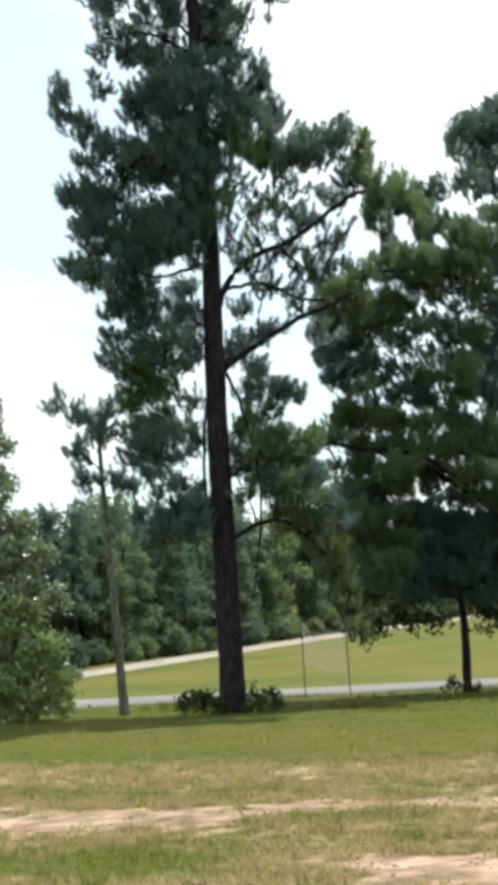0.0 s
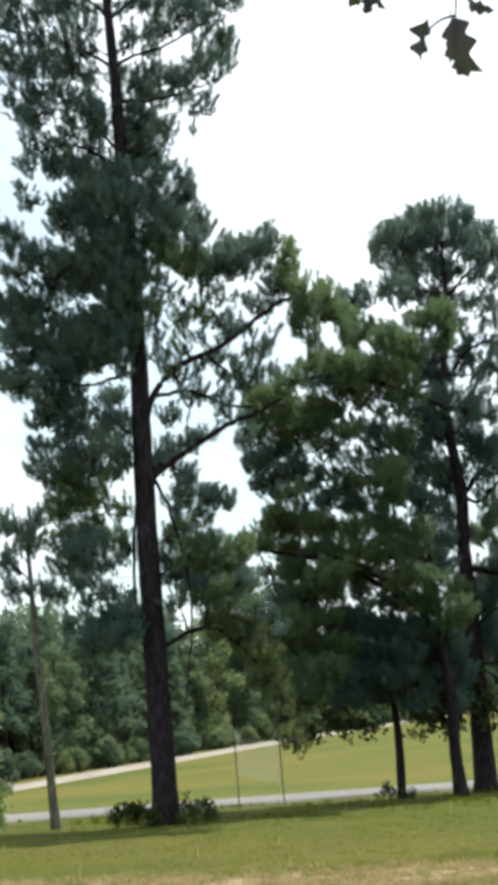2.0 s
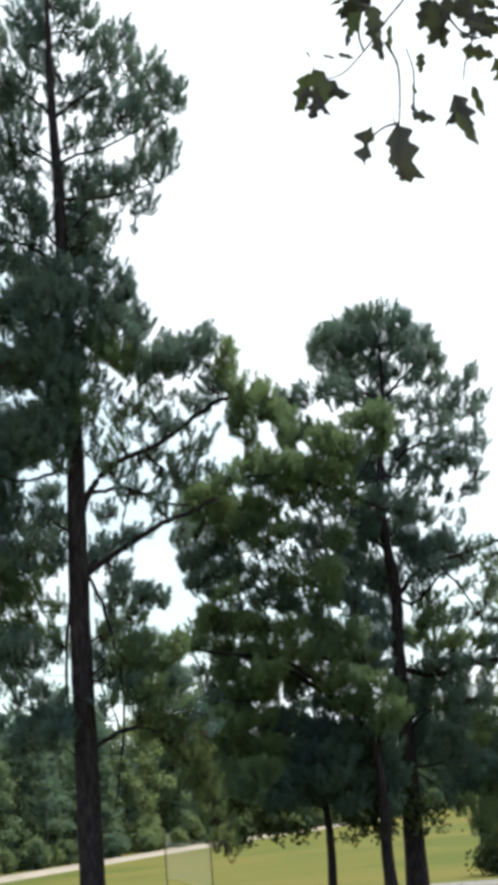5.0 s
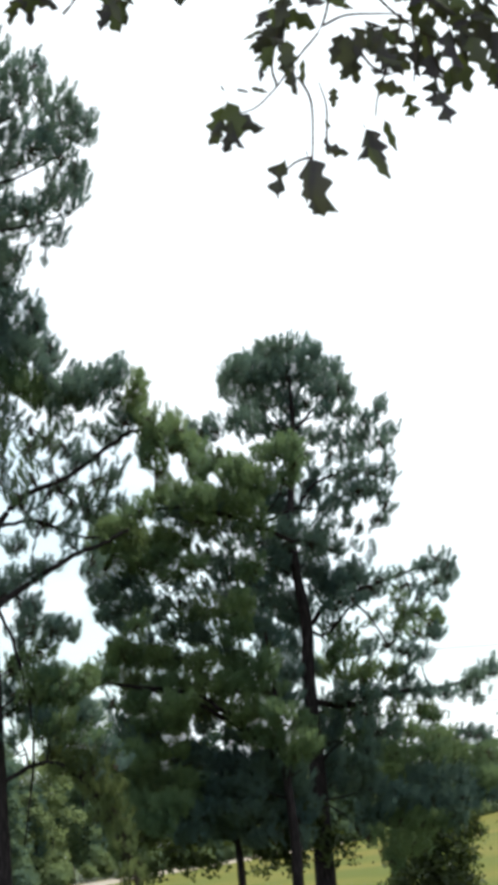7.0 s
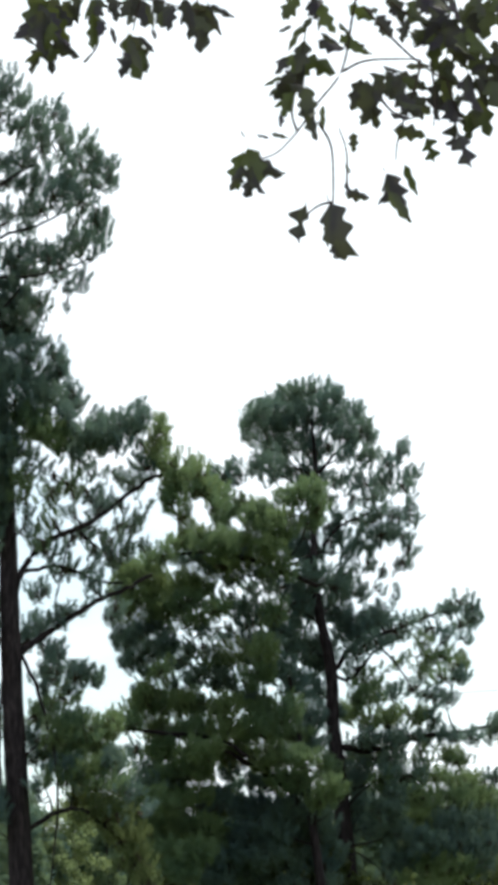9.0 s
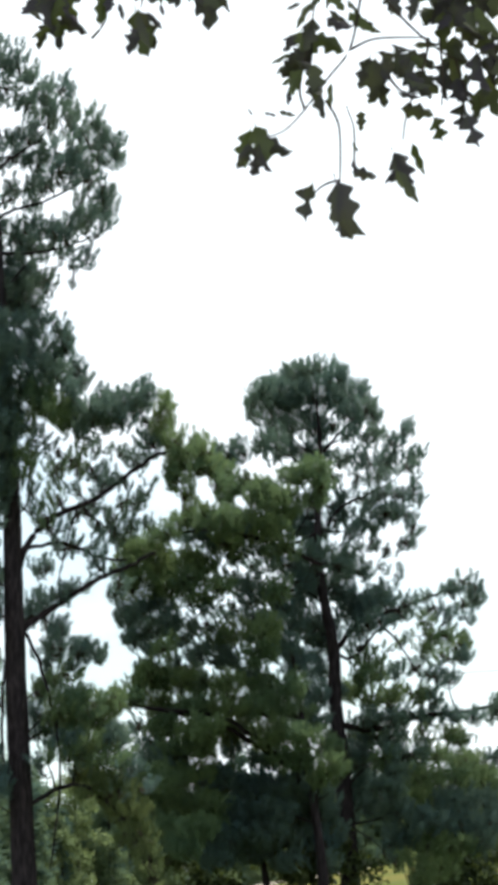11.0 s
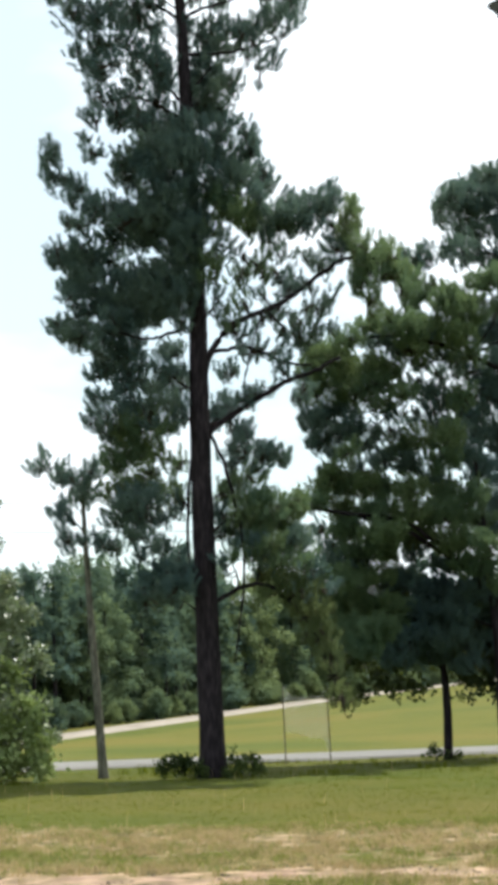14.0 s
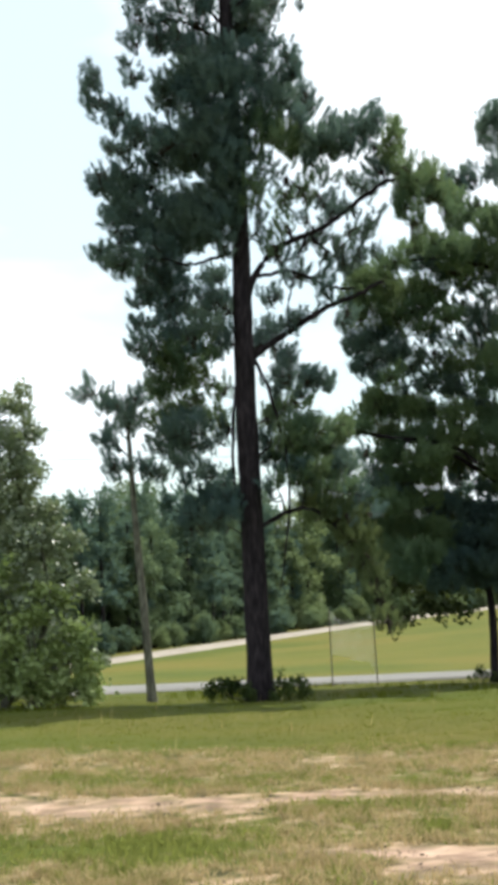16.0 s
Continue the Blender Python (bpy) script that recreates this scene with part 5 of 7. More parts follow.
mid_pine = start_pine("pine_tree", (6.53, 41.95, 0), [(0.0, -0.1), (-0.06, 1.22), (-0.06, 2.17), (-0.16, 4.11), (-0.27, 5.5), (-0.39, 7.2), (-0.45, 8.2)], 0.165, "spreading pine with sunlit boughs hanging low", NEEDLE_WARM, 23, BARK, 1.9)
mid_pine["gaps"] = [(-3.46, 11.47, 0.36, 0.56), (-2.39, 11.69, 0.20, 0.48), (-2.20, 11.34, 0.20, 0.22), (-6.05, 9.75, 0.67, 0.28), (-5.15, 8.37, 0.48, 0.48)]
limb(mid_pine, [(-0.21, 0, 4.39), (-1.29, -0.2, 5.01), (-2.51, -0.3, 5.77), (-4.29, -0.4, 6.22)], 0.08, 0.03)
limb(mid_pine, [(-0.2, 0, 4.0), (-1.21, -0.4, 5.06), (-2.46, -0.6, 5.88), (-3.89, -0.7, 6.09), (-5.02, -0.7, 6.34)], 0.07, 0.02)
limb(mid_pine, [(0.48, 0.00, 9.61), (-0.68, -0.30, 10.12), (-2.12, -0.50, 10.50), (-3.69, -0.60, 10.43)], 0.06, 0.02)
bough(mid_pine, -0.04, 0.39, 3.99, 0.31, 0.21, 1.1, 0.31, NEEDLE)
bough(mid_pine, 0.34, 0.33, 9.98, 0.31, 0.28, 1, 0.31, NEEDLE)
bough(mid_pine, 0.32, -0.47, 11.28, 0.19, 0.19, 0.9)
bough(mid_pine, -0.47, 0.34, 6.04, 0.35, 0.25, 1.2)
bough(mid_pine, 0.14, 0.58, 2.34, 0.26, 0.20, 0.9, 0.31, NEEDLE)
bough(mid_pine, 0.13, 0.65, 5.75, 0.28, 0.20, 1.1, 0.31, NEEDLE)
bough(mid_pine, -0.69, -0.08, 7.63, 0.31, 0.28, 1.1, 0.31, NEEDLE)
bough(mid_pine, 0.12, 0.70, 3.72, 0.36, 0.26, 1.1, 0.31, NEEDLE)
bough(mid_pine, -0.18, 0.72, 7.29, 0.31, 0.28, 1.2, 0.31, NEEDLE)
bough(mid_pine, -0.67, 0.40, 9.15, 0.25, 0.20, 0.6, 0.31, NEEDLE)
bough(mid_pine, -0.76, 0.24, 4.23, 0.42, 0.25, 1.3, 0.31, NEEDLE)
bough(mid_pine, -0.83, -0.06, 9.66, 0.21, 0.14, 0.6, 0.31, NEEDLE)
bough(mid_pine, -0.68, -0.56, 4.78, 0.39, 0.22, 1.2)
bough(mid_pine, -0.14, -0.91, 11.78, 0.25, 0.19, 1.1)
bough(mid_pine, 0.40, 0.85, 5.12, 0.29, 0.23, 1.1)
bough(mid_pine, -0.70, 0.65, 2.40, 0.36, 0.20, 1, 0.31, NEEDLE)
bough(mid_pine, -0.08, -0.98, 4.30, 0.27, 0.20, 1)
bough(mid_pine, -0.92, 0.43, 3.63, 0.35, 0.23, 1, 0.31, NEEDLE)
bough(mid_pine, -0.96, 0.34, 10.19, 0.25, 0.17, 0.9, 0.31, NEEDLE)
bough(mid_pine, -0.99, 0.41, 6.64, 0.35, 0.25, 1.2)
bough(mid_pine, -0.12, 1.06, 3.55, 0.32, 0.22, 1, 0.31, NEEDLE)
bough(mid_pine, 0.18, 1.06, 9.46, 0.29, 0.23, 0.9, 0.31, NEEDLE)
bough(mid_pine, -0.78, 0.74, 2.95, 0.43, 0.26, 1.2, 0.31, NEEDLE)
bough(mid_pine, -1.10, 0.10, 3.63, 0.39, 0.25, 1.2, 0.31, NEEDLE)
bough(mid_pine, 0.12, 1.10, 2.91, 0.36, 0.26, 1.1, 0.31, NEEDLE)
bough(mid_pine, 1.01, 0.53, 9.69, 0.28, 0.28, 1, 0.31, NEEDLE)
bough(mid_pine, -0.94, -0.75, 11.41, 0.38, 0.27, 1.3)
bough(mid_pine, -0.54, 1.10, 8.69, 0.26, 0.26, 0.9, 0.31, NEEDLE)
bough(mid_pine, -1.22, 0.18, 10.98, 0.35, 0.22, 1.2)
bough(mid_pine, 0.27, 1.21, 6.46, 0.29, 0.29, 1.1, 0.31, NEEDLE)
bough(mid_pine, 0.44, 1.18, 3.17, 0.26, 0.20, 1, 0.31, NEEDLE)
bough(mid_pine, -1.18, -0.49, 5.43, 0.39, 0.25, 1.3)
bough(mid_pine, 0.17, -1.30, 11.82, 0.27, 0.20, 1.3)
bough(mid_pine, -1.32, -0.03, 8.82, 0.25, 0.17, 0.4, 0.31, NEEDLE)
bough(mid_pine, -0.59, -1.19, 11.00, 0.38, 0.27, 1.3)
bough(mid_pine, -1.33, 0.06, 12.76, 0.20, 0.20, 0.8, 0.31, NEEDLE)
bough(mid_pine, -1.27, -0.44, 6.07, 0.39, 0.25, 1.2)
bough(mid_pine, -1.27, 0.47, 12.03, 0.25, 0.20, 1)
bough(mid_pine, 0.43, -1.30, 11.44, 0.19, 0.19, 1)
bough(mid_pine, -1.20, 0.68, 9.45, 0.26, 0.14, 0.4, 0.31, NEEDLE)
bough(mid_pine, -0.64, -1.22, 6.49, 0.24, 0.24, 1.2)
bough(mid_pine, -1.42, 0.04, 3.10, 0.35, 0.25, 1.1, 0.31, NEEDLE)
bough(mid_pine, 0.14, -1.42, 4.52, 0.24, 0.22, 1)
bough(mid_pine, -0.48, -1.37, 5.24, 0.34, 0.24, 1.2)
bough(mid_pine, -1.35, -0.71, 7.43, 0.34, 0.25, 1.1)
bough(mid_pine, -1.20, -0.95, 7.95, 0.27, 0.25, 1)
bough(mid_pine, -1.47, 0.49, 10.10, 0.25, 0.17, 0.9, 0.31, NEEDLE)
bough(mid_pine, -1.56, 0.04, 10.52, 0.31, 0.17, 1.1, 0.31, NEEDLE)
bough(mid_pine, -0.80, -1.39, 10.39, 0.30, 0.19, 1.1)
bough(mid_pine, -1.16, 1.13, 4.96, 0.36, 0.22, 1.2, 0.31, NEEDLE)
bough(mid_pine, -1.66, -0.03, 8.04, 0.31, 0.22, 1)
bough(mid_pine, -1.69, 0.21, 12.73, 0.20, 0.20, 0.8, 0.31, NEEDLE)
bough(mid_pine, -1.29, 1.21, 7.13, 0.32, 0.23, 1, 0.31, NEEDLE)
bough(mid_pine, -1.74, 0.35, 11.72, 0.21, 0.25, 1)
bough(mid_pine, -1.52, 0.95, 4.33, 0.43, 0.26, 1.3, 0.31, NEEDLE)
bough(mid_pine, -1.74, 0.77, 3.43, 0.36, 0.23, 1, 0.31, NEEDLE)
bough(mid_pine, -1.88, 0.34, 12.93, 0.17, 0.11, 0.7, 0.31, NEEDLE)
bough(mid_pine, -1.66, 0.97, 9.76, 0.14, 0.11, 0.5, 0.31, NEEDLE)
bough(mid_pine, -1.90, 0.46, 3.70, 0.40, 0.25, 1.3, 0.31, NEEDLE)
bough(mid_pine, -1.91, 0.45, 5.64, 0.40, 0.25, 1.2)
bough(mid_pine, -1.93, 0.50, 7.50, 0.35, 0.20, 1.1, 0.31, NEEDLE)
bough(mid_pine, -1.60, 1.19, 2.75, 0.43, 0.26, 1.2, 0.31, NEEDLE)
bough(mid_pine, -2.03, 0.08, 8.73, 0.25, 0.17, 0.3, 0.31, NEEDLE)
bough(mid_pine, -2.04, 0.42, 10.40, 0.31, 0.17, 1, 0.31, NEEDLE)
bough(mid_pine, -2.11, -0.46, 6.11, 0.39, 0.25, 1.2)
bough(mid_pine, -2.06, 0.79, 9.44, 0.21, 0.14, 0.7)
bough(mid_pine, -2.25, 0.14, 3.09, 0.39, 0.25, 1.2, 0.31, NEEDLE)
bough(mid_pine, -2.21, -0.43, 6.68, 0.30, 0.25, 1.1)
bough(mid_pine, -2.16, 0.78, 7.91, 0.31, 0.20, 1)
bough(mid_pine, -2.33, -0.12, 11.18, 0.31, 0.20, 1.1)
bough(mid_pine, -2.36, 0.46, 9.76, 0.31, 0.23, 1)
bough(mid_pine, -2.41, 0.40, 4.49, 0.40, 0.23, 1.2, 0.31, NEEDLE)
bough(mid_pine, -2.05, -1.35, 10.60, 0.34, 0.22, 1.2)
bough(mid_pine, -2.55, 0.20, 2.64, 0.39, 0.22, 1.1, 0.31, NEEDLE)
bough(mid_pine, -2.24, -1.29, 11.91, 0.19, 0.22, 1)
bough(mid_pine, -2.62, -0.01, 8.60, 0.21, 0.14, 0.5, 0.31, NEEDLE)
bough(mid_pine, -2.61, 0.30, 10.62, 0.35, 0.14, 1, 0.31, NEEDLE)
bough(mid_pine, -2.64, 0.24, 3.33, 0.31, 0.20, 1)
bough(mid_pine, -2.64, 0.41, 7.59, 0.31, 0.17, 0.9, 0.31, NEEDLE)
bough(mid_pine, -2.70, 0.20, 6.93, 0.31, 0.25, 1.2)
bough(mid_pine, -2.72, -0.34, 5.13, 0.31, 0.21, 1)
bough(mid_pine, -2.77, -0.02, 3.86, 0.39, 0.25, 1.3)
bough(mid_pine, -2.91, -0.12, 9.89, 0.31, 0.22, 1.1)
bough(mid_pine, -2.90, 0.27, 8.23, 0.25, 0.17, 1, 0.31, NEEDLE)
bough(mid_pine, -2.93, -0.39, 6.24, 0.39, 0.22, 1.2)
bough(mid_pine, -3.03, -0.44, 9.33, 0.30, 0.19, 1.1)
bough(mid_pine, -2.99, -0.91, 10.74, 0.30, 0.21, 1)
bough(mid_pine, -3.15, -0.15, 4.63, 0.39, 0.22, 1.2)
bough(mid_pine, -2.90, -1.25, 5.59, 0.38, 0.22, 1.2)
bough(mid_pine, -3.23, -0.23, 6.90, 0.31, 0.22, 1.1)
bough(mid_pine, -3.25, 0.14, 7.37, 0.25, 0.14, 0.8, 0.31, NEEDLE)
bough(mid_pine, -3.16, 0.85, 8.04, 0.26, 0.14, 0.9, 0.31, NEEDLE)
bough(mid_pine, -3.39, -0.12, 5.26, 0.35, 0.21, 1.1)
bough(mid_pine, -3.41, 0.54, 4.01, 0.40, 0.26, 1.2)
bough(mid_pine, -3.45, 0.32, 9.86, 0.31, 0.28, 1.2)
bough(mid_pine, -3.48, 0.14, 8.31, 0.31, 0.20, 1.1, 0.31, NEEDLE)
bough(mid_pine, -3.19, -1.41, 3.22, 0.38, 0.24, 1.2)
bough(mid_pine, -3.57, 0.07, 9.24, 0.31, 0.20, 1)
bough(mid_pine, -3.63, -0.07, 5.83, 0.35, 0.20, 1.1)
bough(mid_pine, -3.51, -1.02, 10.38, 0.27, 0.19, 0.9)
bough(mid_pine, -3.64, 0.43, 8.87, 0.28, 0.20, 1.1, 0.31, NEEDLE)
bough(mid_pine, -3.75, -0.17, 10.21, 0.28, 0.28, 1.1)
bough(mid_pine, -3.69, 0.70, 6.41, 0.40, 0.20, 1.2)
bough(mid_pine, -3.49, -1.46, 2.79, 0.38, 0.22, 1.1)
bough(mid_pine, -3.78, -0.32, 3.38, 0.35, 0.25, 1.1)
bough(mid_pine, -3.83, 0.24, 6.92, 0.35, 0.25, 1.2)
bough(mid_pine, -3.85, 0.30, 7.78, 0.31, 0.11, 0.8, 0.31, NEEDLE)
bough(mid_pine, -3.99, -0.01, 8.17, 0.25, 0.17, 1, 0.31, NEEDLE)
bough(mid_pine, -3.99, 0.29, 5.13, 0.20, 0.14, 0.6, 0.31, NEEDLE)
bough(mid_pine, -3.90, -1.02, 4.54, 0.34, 0.22, 1.1)
bough(mid_pine, -4.03, 0.03, 7.26, 0.21, 0.14, 0.9, 0.31, NEEDLE)
bough(mid_pine, -4.12, 0.07, 9.70, 0.31, 0.25, 1.1)
bough(mid_pine, -4.11, 0.52, 3.98, 0.35, 0.25, 1.1)
bough(mid_pine, -4.04, 1.04, 8.85, 0.26, 0.26, 1.1, 0.31, NEEDLE)
bough(mid_pine, -4.21, 0.31, 10.33, 0.31, 0.31, 1.1)
bough(mid_pine, -4.23, 0.48, 7.05, 0.25, 0.20, 1)
bough(mid_pine, -4.27, 0.25, 9.30, 0.25, 0.21, 1)
bough(mid_pine, -4.34, 0.08, 7.99, 0.25, 0.17, 1, 0.31, NEEDLE)
bough(mid_pine, -4.26, 0.90, 3.40, 0.26, 0.26, 1, 0.31, NEEDLE)
bough(mid_pine, -4.37, 0.25, 4.53, 0.25, 0.25, 1, 0.31, NEEDLE)
bough(mid_pine, -4.25, 1.26, 6.00, 0.17, 0.17, 0.7, 0.31, NEEDLE)
bough(mid_pine, -4.45, 0.27, 8.60, 0.20, 0.25, 1.1, 0.31, NEEDLE)
bough(mid_pine, -4.46, -0.74, 6.42, 0.21, 0.16, 1)
bough(mid_pine, -4.51, 0.65, 9.97, 0.21, 0.21, 0.9)
bough(mid_pine, -4.68, 0.88, 9.15, 0.14, 0.14, 0.5, 0.31, NEEDLE)
bough(mid_pine, -4.62, 1.27, 4.20, 0.26, 0.23, 1, 0.31, NEEDLE)
bough(mid_pine, -0.65, 0.19, 10.86, 0.31, 0.25, 0.62)
bough(mid_pine, -0.51, -0.54, 9.97, 0.35, 0.28, 0.62)
bough(mid_pine, -0.97, -0.06, 8.21, 0.35, 0.28, 0.68, 0.31, NEEDLE)
bough(mid_pine, -0.74, -0.75, 8.94, 0.34, 0.27, 0.62)
bough(mid_pine, -1.30, 0.34, 9.16, 0.35, 0.28, 0.68, 0.31, NEEDLE)
bough(mid_pine, -1.31, -0.36, 10.47, 0.39, 0.25, 0.68)
bough(mid_pine, -1.91, -0.58, 10.16, 0.34, 0.25, 0.62)
bough(mid_pine, -1.88, 0.86, 5.21, 0.31, 0.20, 0.68, 0.31, NEEDLE)
bough(mid_pine, -2.31, 0.57, 5.77, 0.35, 0.23, 0.62)
bough(mid_pine, -2.30, 0.86, 11.07, 0.31, 0.26, 0.56)
bough(mid_pine, -2.47, 0.45, 8.35, 0.28, 0.20, 0.43, 0.31, NEEDLE)
bough(mid_pine, -2.30, -1.06, 8.94, 0.30, 0.25, 0.5)
bough(mid_pine, -2.79, -0.27, 8.96, 0.39, 0.31, 0.68)
bough(mid_pine, -3.00, 1.02, 5.55, 0.40, 0.26, 0.68, 0.31, NEEDLE)
bough(mid_pine, -3.32, -0.09, 9.30, 0.35, 0.28, 0.62)
bough(mid_pine, -3.65, 0.18, 5.07, 0.39, 0.25, 0.74, 0.31, NEEDLE)
bough(mid_pine, -3.71, 0.77, 5.99, 0.31, 0.23, 0.68, 0.31, NEEDLE)
bough(mid_pine, -3.64, -1.48, 7.53, 0.30, 0.22, 0.62)
bough(mid_pine, -4.02, -0.60, 7.11, 0.34, 0.22, 0.62)
bough(mid_pine, -4.07, 0.35, 4.89, 0.35, 0.23, 0.68, 0.31, NEEDLE)
bough(mid_pine, -4.00, 1.16, 5.53, 0.40, 0.26, 0.74, 0.31, NEEDLE)
bough(mid_pine, -4.27, 0.42, 6.69, 0.31, 0.20, 0.62)

young_pine = start_pine("pine_sapling", (-3.05, 38.45, 0), [(0.0, -0.1), (-0.14, 2.25), (-0.27, 4.17), (-0.36, 6.24), (-0.36, 6.9)], 0.104, "slender leaning pine with a bare grey stem and small crown", NEEDLE, 24, BARK_GREY, 0.9, 0.45)
for x, y, z, r in ((-1.17, 0.1, 7.22, 0.22), (-0.80, 0.0, 6.95, 0.20), (-0.52, -0.2, 6.80, 0.28), (-0.10, 0.1, 6.95, 0.25), (-0.70, 0.2, 6.10, 0.26), (-0.20, -0.2, 6.45, 0.30), (-0.55, -0.1, 5.40, 0.28), (0.12, 0.0, 5.35, 0.20), (0.45, 0.1, 5.20, 0.20)):
    bough(young_pine, x - 0.11, y, z, r, r)


# ---- broadleaf trees and shrubs ----
def leafy(parent, clumps, sprays, per_m2, mat, rng, hollow=0.45, name="foliage", pad=0.17, group=22, up=0.0):
    """Leaves of a crown: sprays spread through the clumps (x, y, z, rx, rz)."""
    bits = []
    for x, y, z, rx, rz in clumps:
        n = max(5, int(per_m2 * rx * rz))
        pads = max(4, n // group)
        c = rng.normal(size=(pads, 3))
        c *= (rng.uniform(0, 1, pads) ** hollow / np.linalg.norm(c, axis=1))[:, None]
        q = 0.9 * c[rng.integers(0, pads, n)] + rng.normal(size=(n, 3)) * pad
        spots = np.array([x, y, z]) + q * np.array([rx, rx, rz])
        pick = rng.integers(0, len(sprays), n)
        for k in range(len(sprays)):
            if (pick == k).any():
                bits.append(scatter(sprays[k], spots[pick == k], q[pick == k] * (1 - 0.5 * up) + np.array([0, 0, up]) + rng.normal(size=(int((pick == k).sum()), 3)) * (0.6 - 0.35 * up), rng.uniform(0.8, 1.25, int((pick == k).sum())), rng))
    return part(name, mesh_of(name, *join(bits), mat), parent, kind="stuff")


def sprays_of(seed, count, leaf, spread, level=0.0):
    rng = np.random.default_rng(seed)
    return [leaf_spray(rng, count, leaf, spread, level) for k in range(4)]


def stems(parent, root, ends, r, rng, mat, name="branch"):
    for e in ends:
        a, b = np.array(root, float), np.array(e, float)
        mid = (a + b) / 2 + rng.normal(size=3) * 0.06 * np.linalg.norm(b - a)
        pts = along([a, mid, b], 5)
        part(name, smooth(mesh_of(name, *tube(pts, np.linspace(r, 0.25 * r, len(pts)), 6, 0.06, rng), mat)), parent)


def small_oak():
    rng = np.random.default_rng(31)
    t = thing("oak_tree", (5.24, 43.33, 0), "small slim-stemmed oak with drooping shaded leaves", "tree")
    line = along([(0, 0, -0.1), (0.03, 0, 1.2), (-0.02, 0, 2.2), (-0.24, 0, 3.4), (-0.3, 0, 4.6)], 6)
    part("trunk", smooth(mesh_of("trunk", *tube(line, np.linspace(0.125, 0.05, len(line)), 12, 0.05, rng), BARK)), t)
    clumps = [(-1.7, -0.2, 3.3, 0.7, 0.5), (-0.5, 0.2, 3.6, 0.8, 0.6), (0.35, -0.2, 3.1, 0.8, 0.5), (1.2, 0.1, 2.95, 0.7, 0.5), (-1.3, 0.1, 2.4, 0.6, 0.35), (-0.1, 0.2, 2.45, 0.7, 0.35), (1.1, -0.1, 2.25, 0.6, 0.35), (-2.2, 0.1, 2.6, 0.5, 0.5), (0.5, 0.2, 4.0, 0.9, 0.6), (-1.1, 0.2, 4.3, 0.9, 0.6), (1.9, 0.0, 2.6, 0.45, 0.4), (-2.3, 0, 1.95, 0.25, 0.35), (-1.6, -0.2, 2.0, 0.45, 0.3), (-0.9, 0.1, 1.95, 0.4, 0.25), (0.7, -0.2, 1.95, 0.5, 0.28), (1.5, 0.1, 1.9, 0.5, 0.3), (2.3, 0, 2.1, 0.4, 0.35)]
    stems(t, (-0.1, 0, 2.7), [c[:3] for c in clumps if c[2] > 2.5], 0.022, rng, BARK)
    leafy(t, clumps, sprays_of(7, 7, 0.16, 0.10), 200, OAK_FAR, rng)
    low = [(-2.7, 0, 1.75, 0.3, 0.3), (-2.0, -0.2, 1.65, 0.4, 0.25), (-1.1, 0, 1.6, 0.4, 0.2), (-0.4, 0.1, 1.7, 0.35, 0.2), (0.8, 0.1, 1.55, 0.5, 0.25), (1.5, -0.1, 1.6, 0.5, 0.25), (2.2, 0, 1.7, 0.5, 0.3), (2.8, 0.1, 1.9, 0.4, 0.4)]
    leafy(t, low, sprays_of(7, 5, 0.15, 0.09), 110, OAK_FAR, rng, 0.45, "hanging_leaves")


small_oak()


def big_shrub():
    """The dense broadleaf clump that fills the lawn's far left corner."""
    rng = np.random.default_rng(32)
    t = thing("holly_tree", (-6.4, 38.6, 0), "dense broadleaf tree clothed to the ground in glossy olive leaves", "tree")
    stems(t, (0, 0, 0), [(0.3, 0, 6.2), (-0.5, 0.2, 5.8), (0.9, -0.1, 3.8), (-1.0, 0, 4.0)], 0.09, rng, BARK_GREY, "stem")
    stems(t, (0.75, -0.5, -0.05), [(0.95, -0.4, 1.6), (0.6, -0.5, 1.7)], 0.05, rng, BARK_GREY, "stem")
    clumps = [(0.50, 0, 7.0, 0.36, 0.40), (0.1, 0.1, 6.7, 0.50, 0.42), (0.75, 0, 6.3, 0.38, 0.46), (0.2, -0.3, 5.75, 0.6, 0.5), (0.72, -0.2, 5.3, 0.42, 0.45), (0.2, 0.2, 4.7, 0.7, 0.55), (0.98, 0, 4.45, 0.48, 0.45), (0.5, -0.4, 3.9, 0.7, 0.5), (1.4, 0, 3.6, 0.45, 0.42), (0.7, -0.5, 3.1, 0.75, 0.5), (1.65, 0.1, 2.7, 0.45, 0.45), (0.9, -0.4, 2.3, 0.7, 0.45), (1.8, 0, 1.85, 0.45, 0.40)]
    clumps += [(1.75, 0.1, 1.05, 0.5, 0.42), (-0.6, -0.3, 2.4, 0.9, 0.7), (-0.6, 0, 4.2, 0.9, 0.7), (-0.7, 0, 5.6, 0.8, 0.7), (-1.6, 0, 3.2, 0.9, 0.9), (-0.5, 0.4, 6.5, 0.55, 0.42), (-0.4, 0.7, 0.9, 0.9, 0.5), (1.0, 0.3, 1.2, 0.7, 0.5), (0.3, 0.6, 5.2, 0.6, 0.9), (0.5, 0.7, 3.8, 0.8, 0.8), (0.6, 0.6, 2.4, 0.9, 0.8), (0.3, 0.6, 1.2, 1.0, 0.7), (0.6, 0.2, 0.6, 0.9, 0.45)]
    leafy(t, clumps, sprays_of(8, 7, 0.115, 0.09, 0.35), 430, HOLLY, rng, 0.40, "foliage", 0.115, 13, 0.4)


big_shrub()


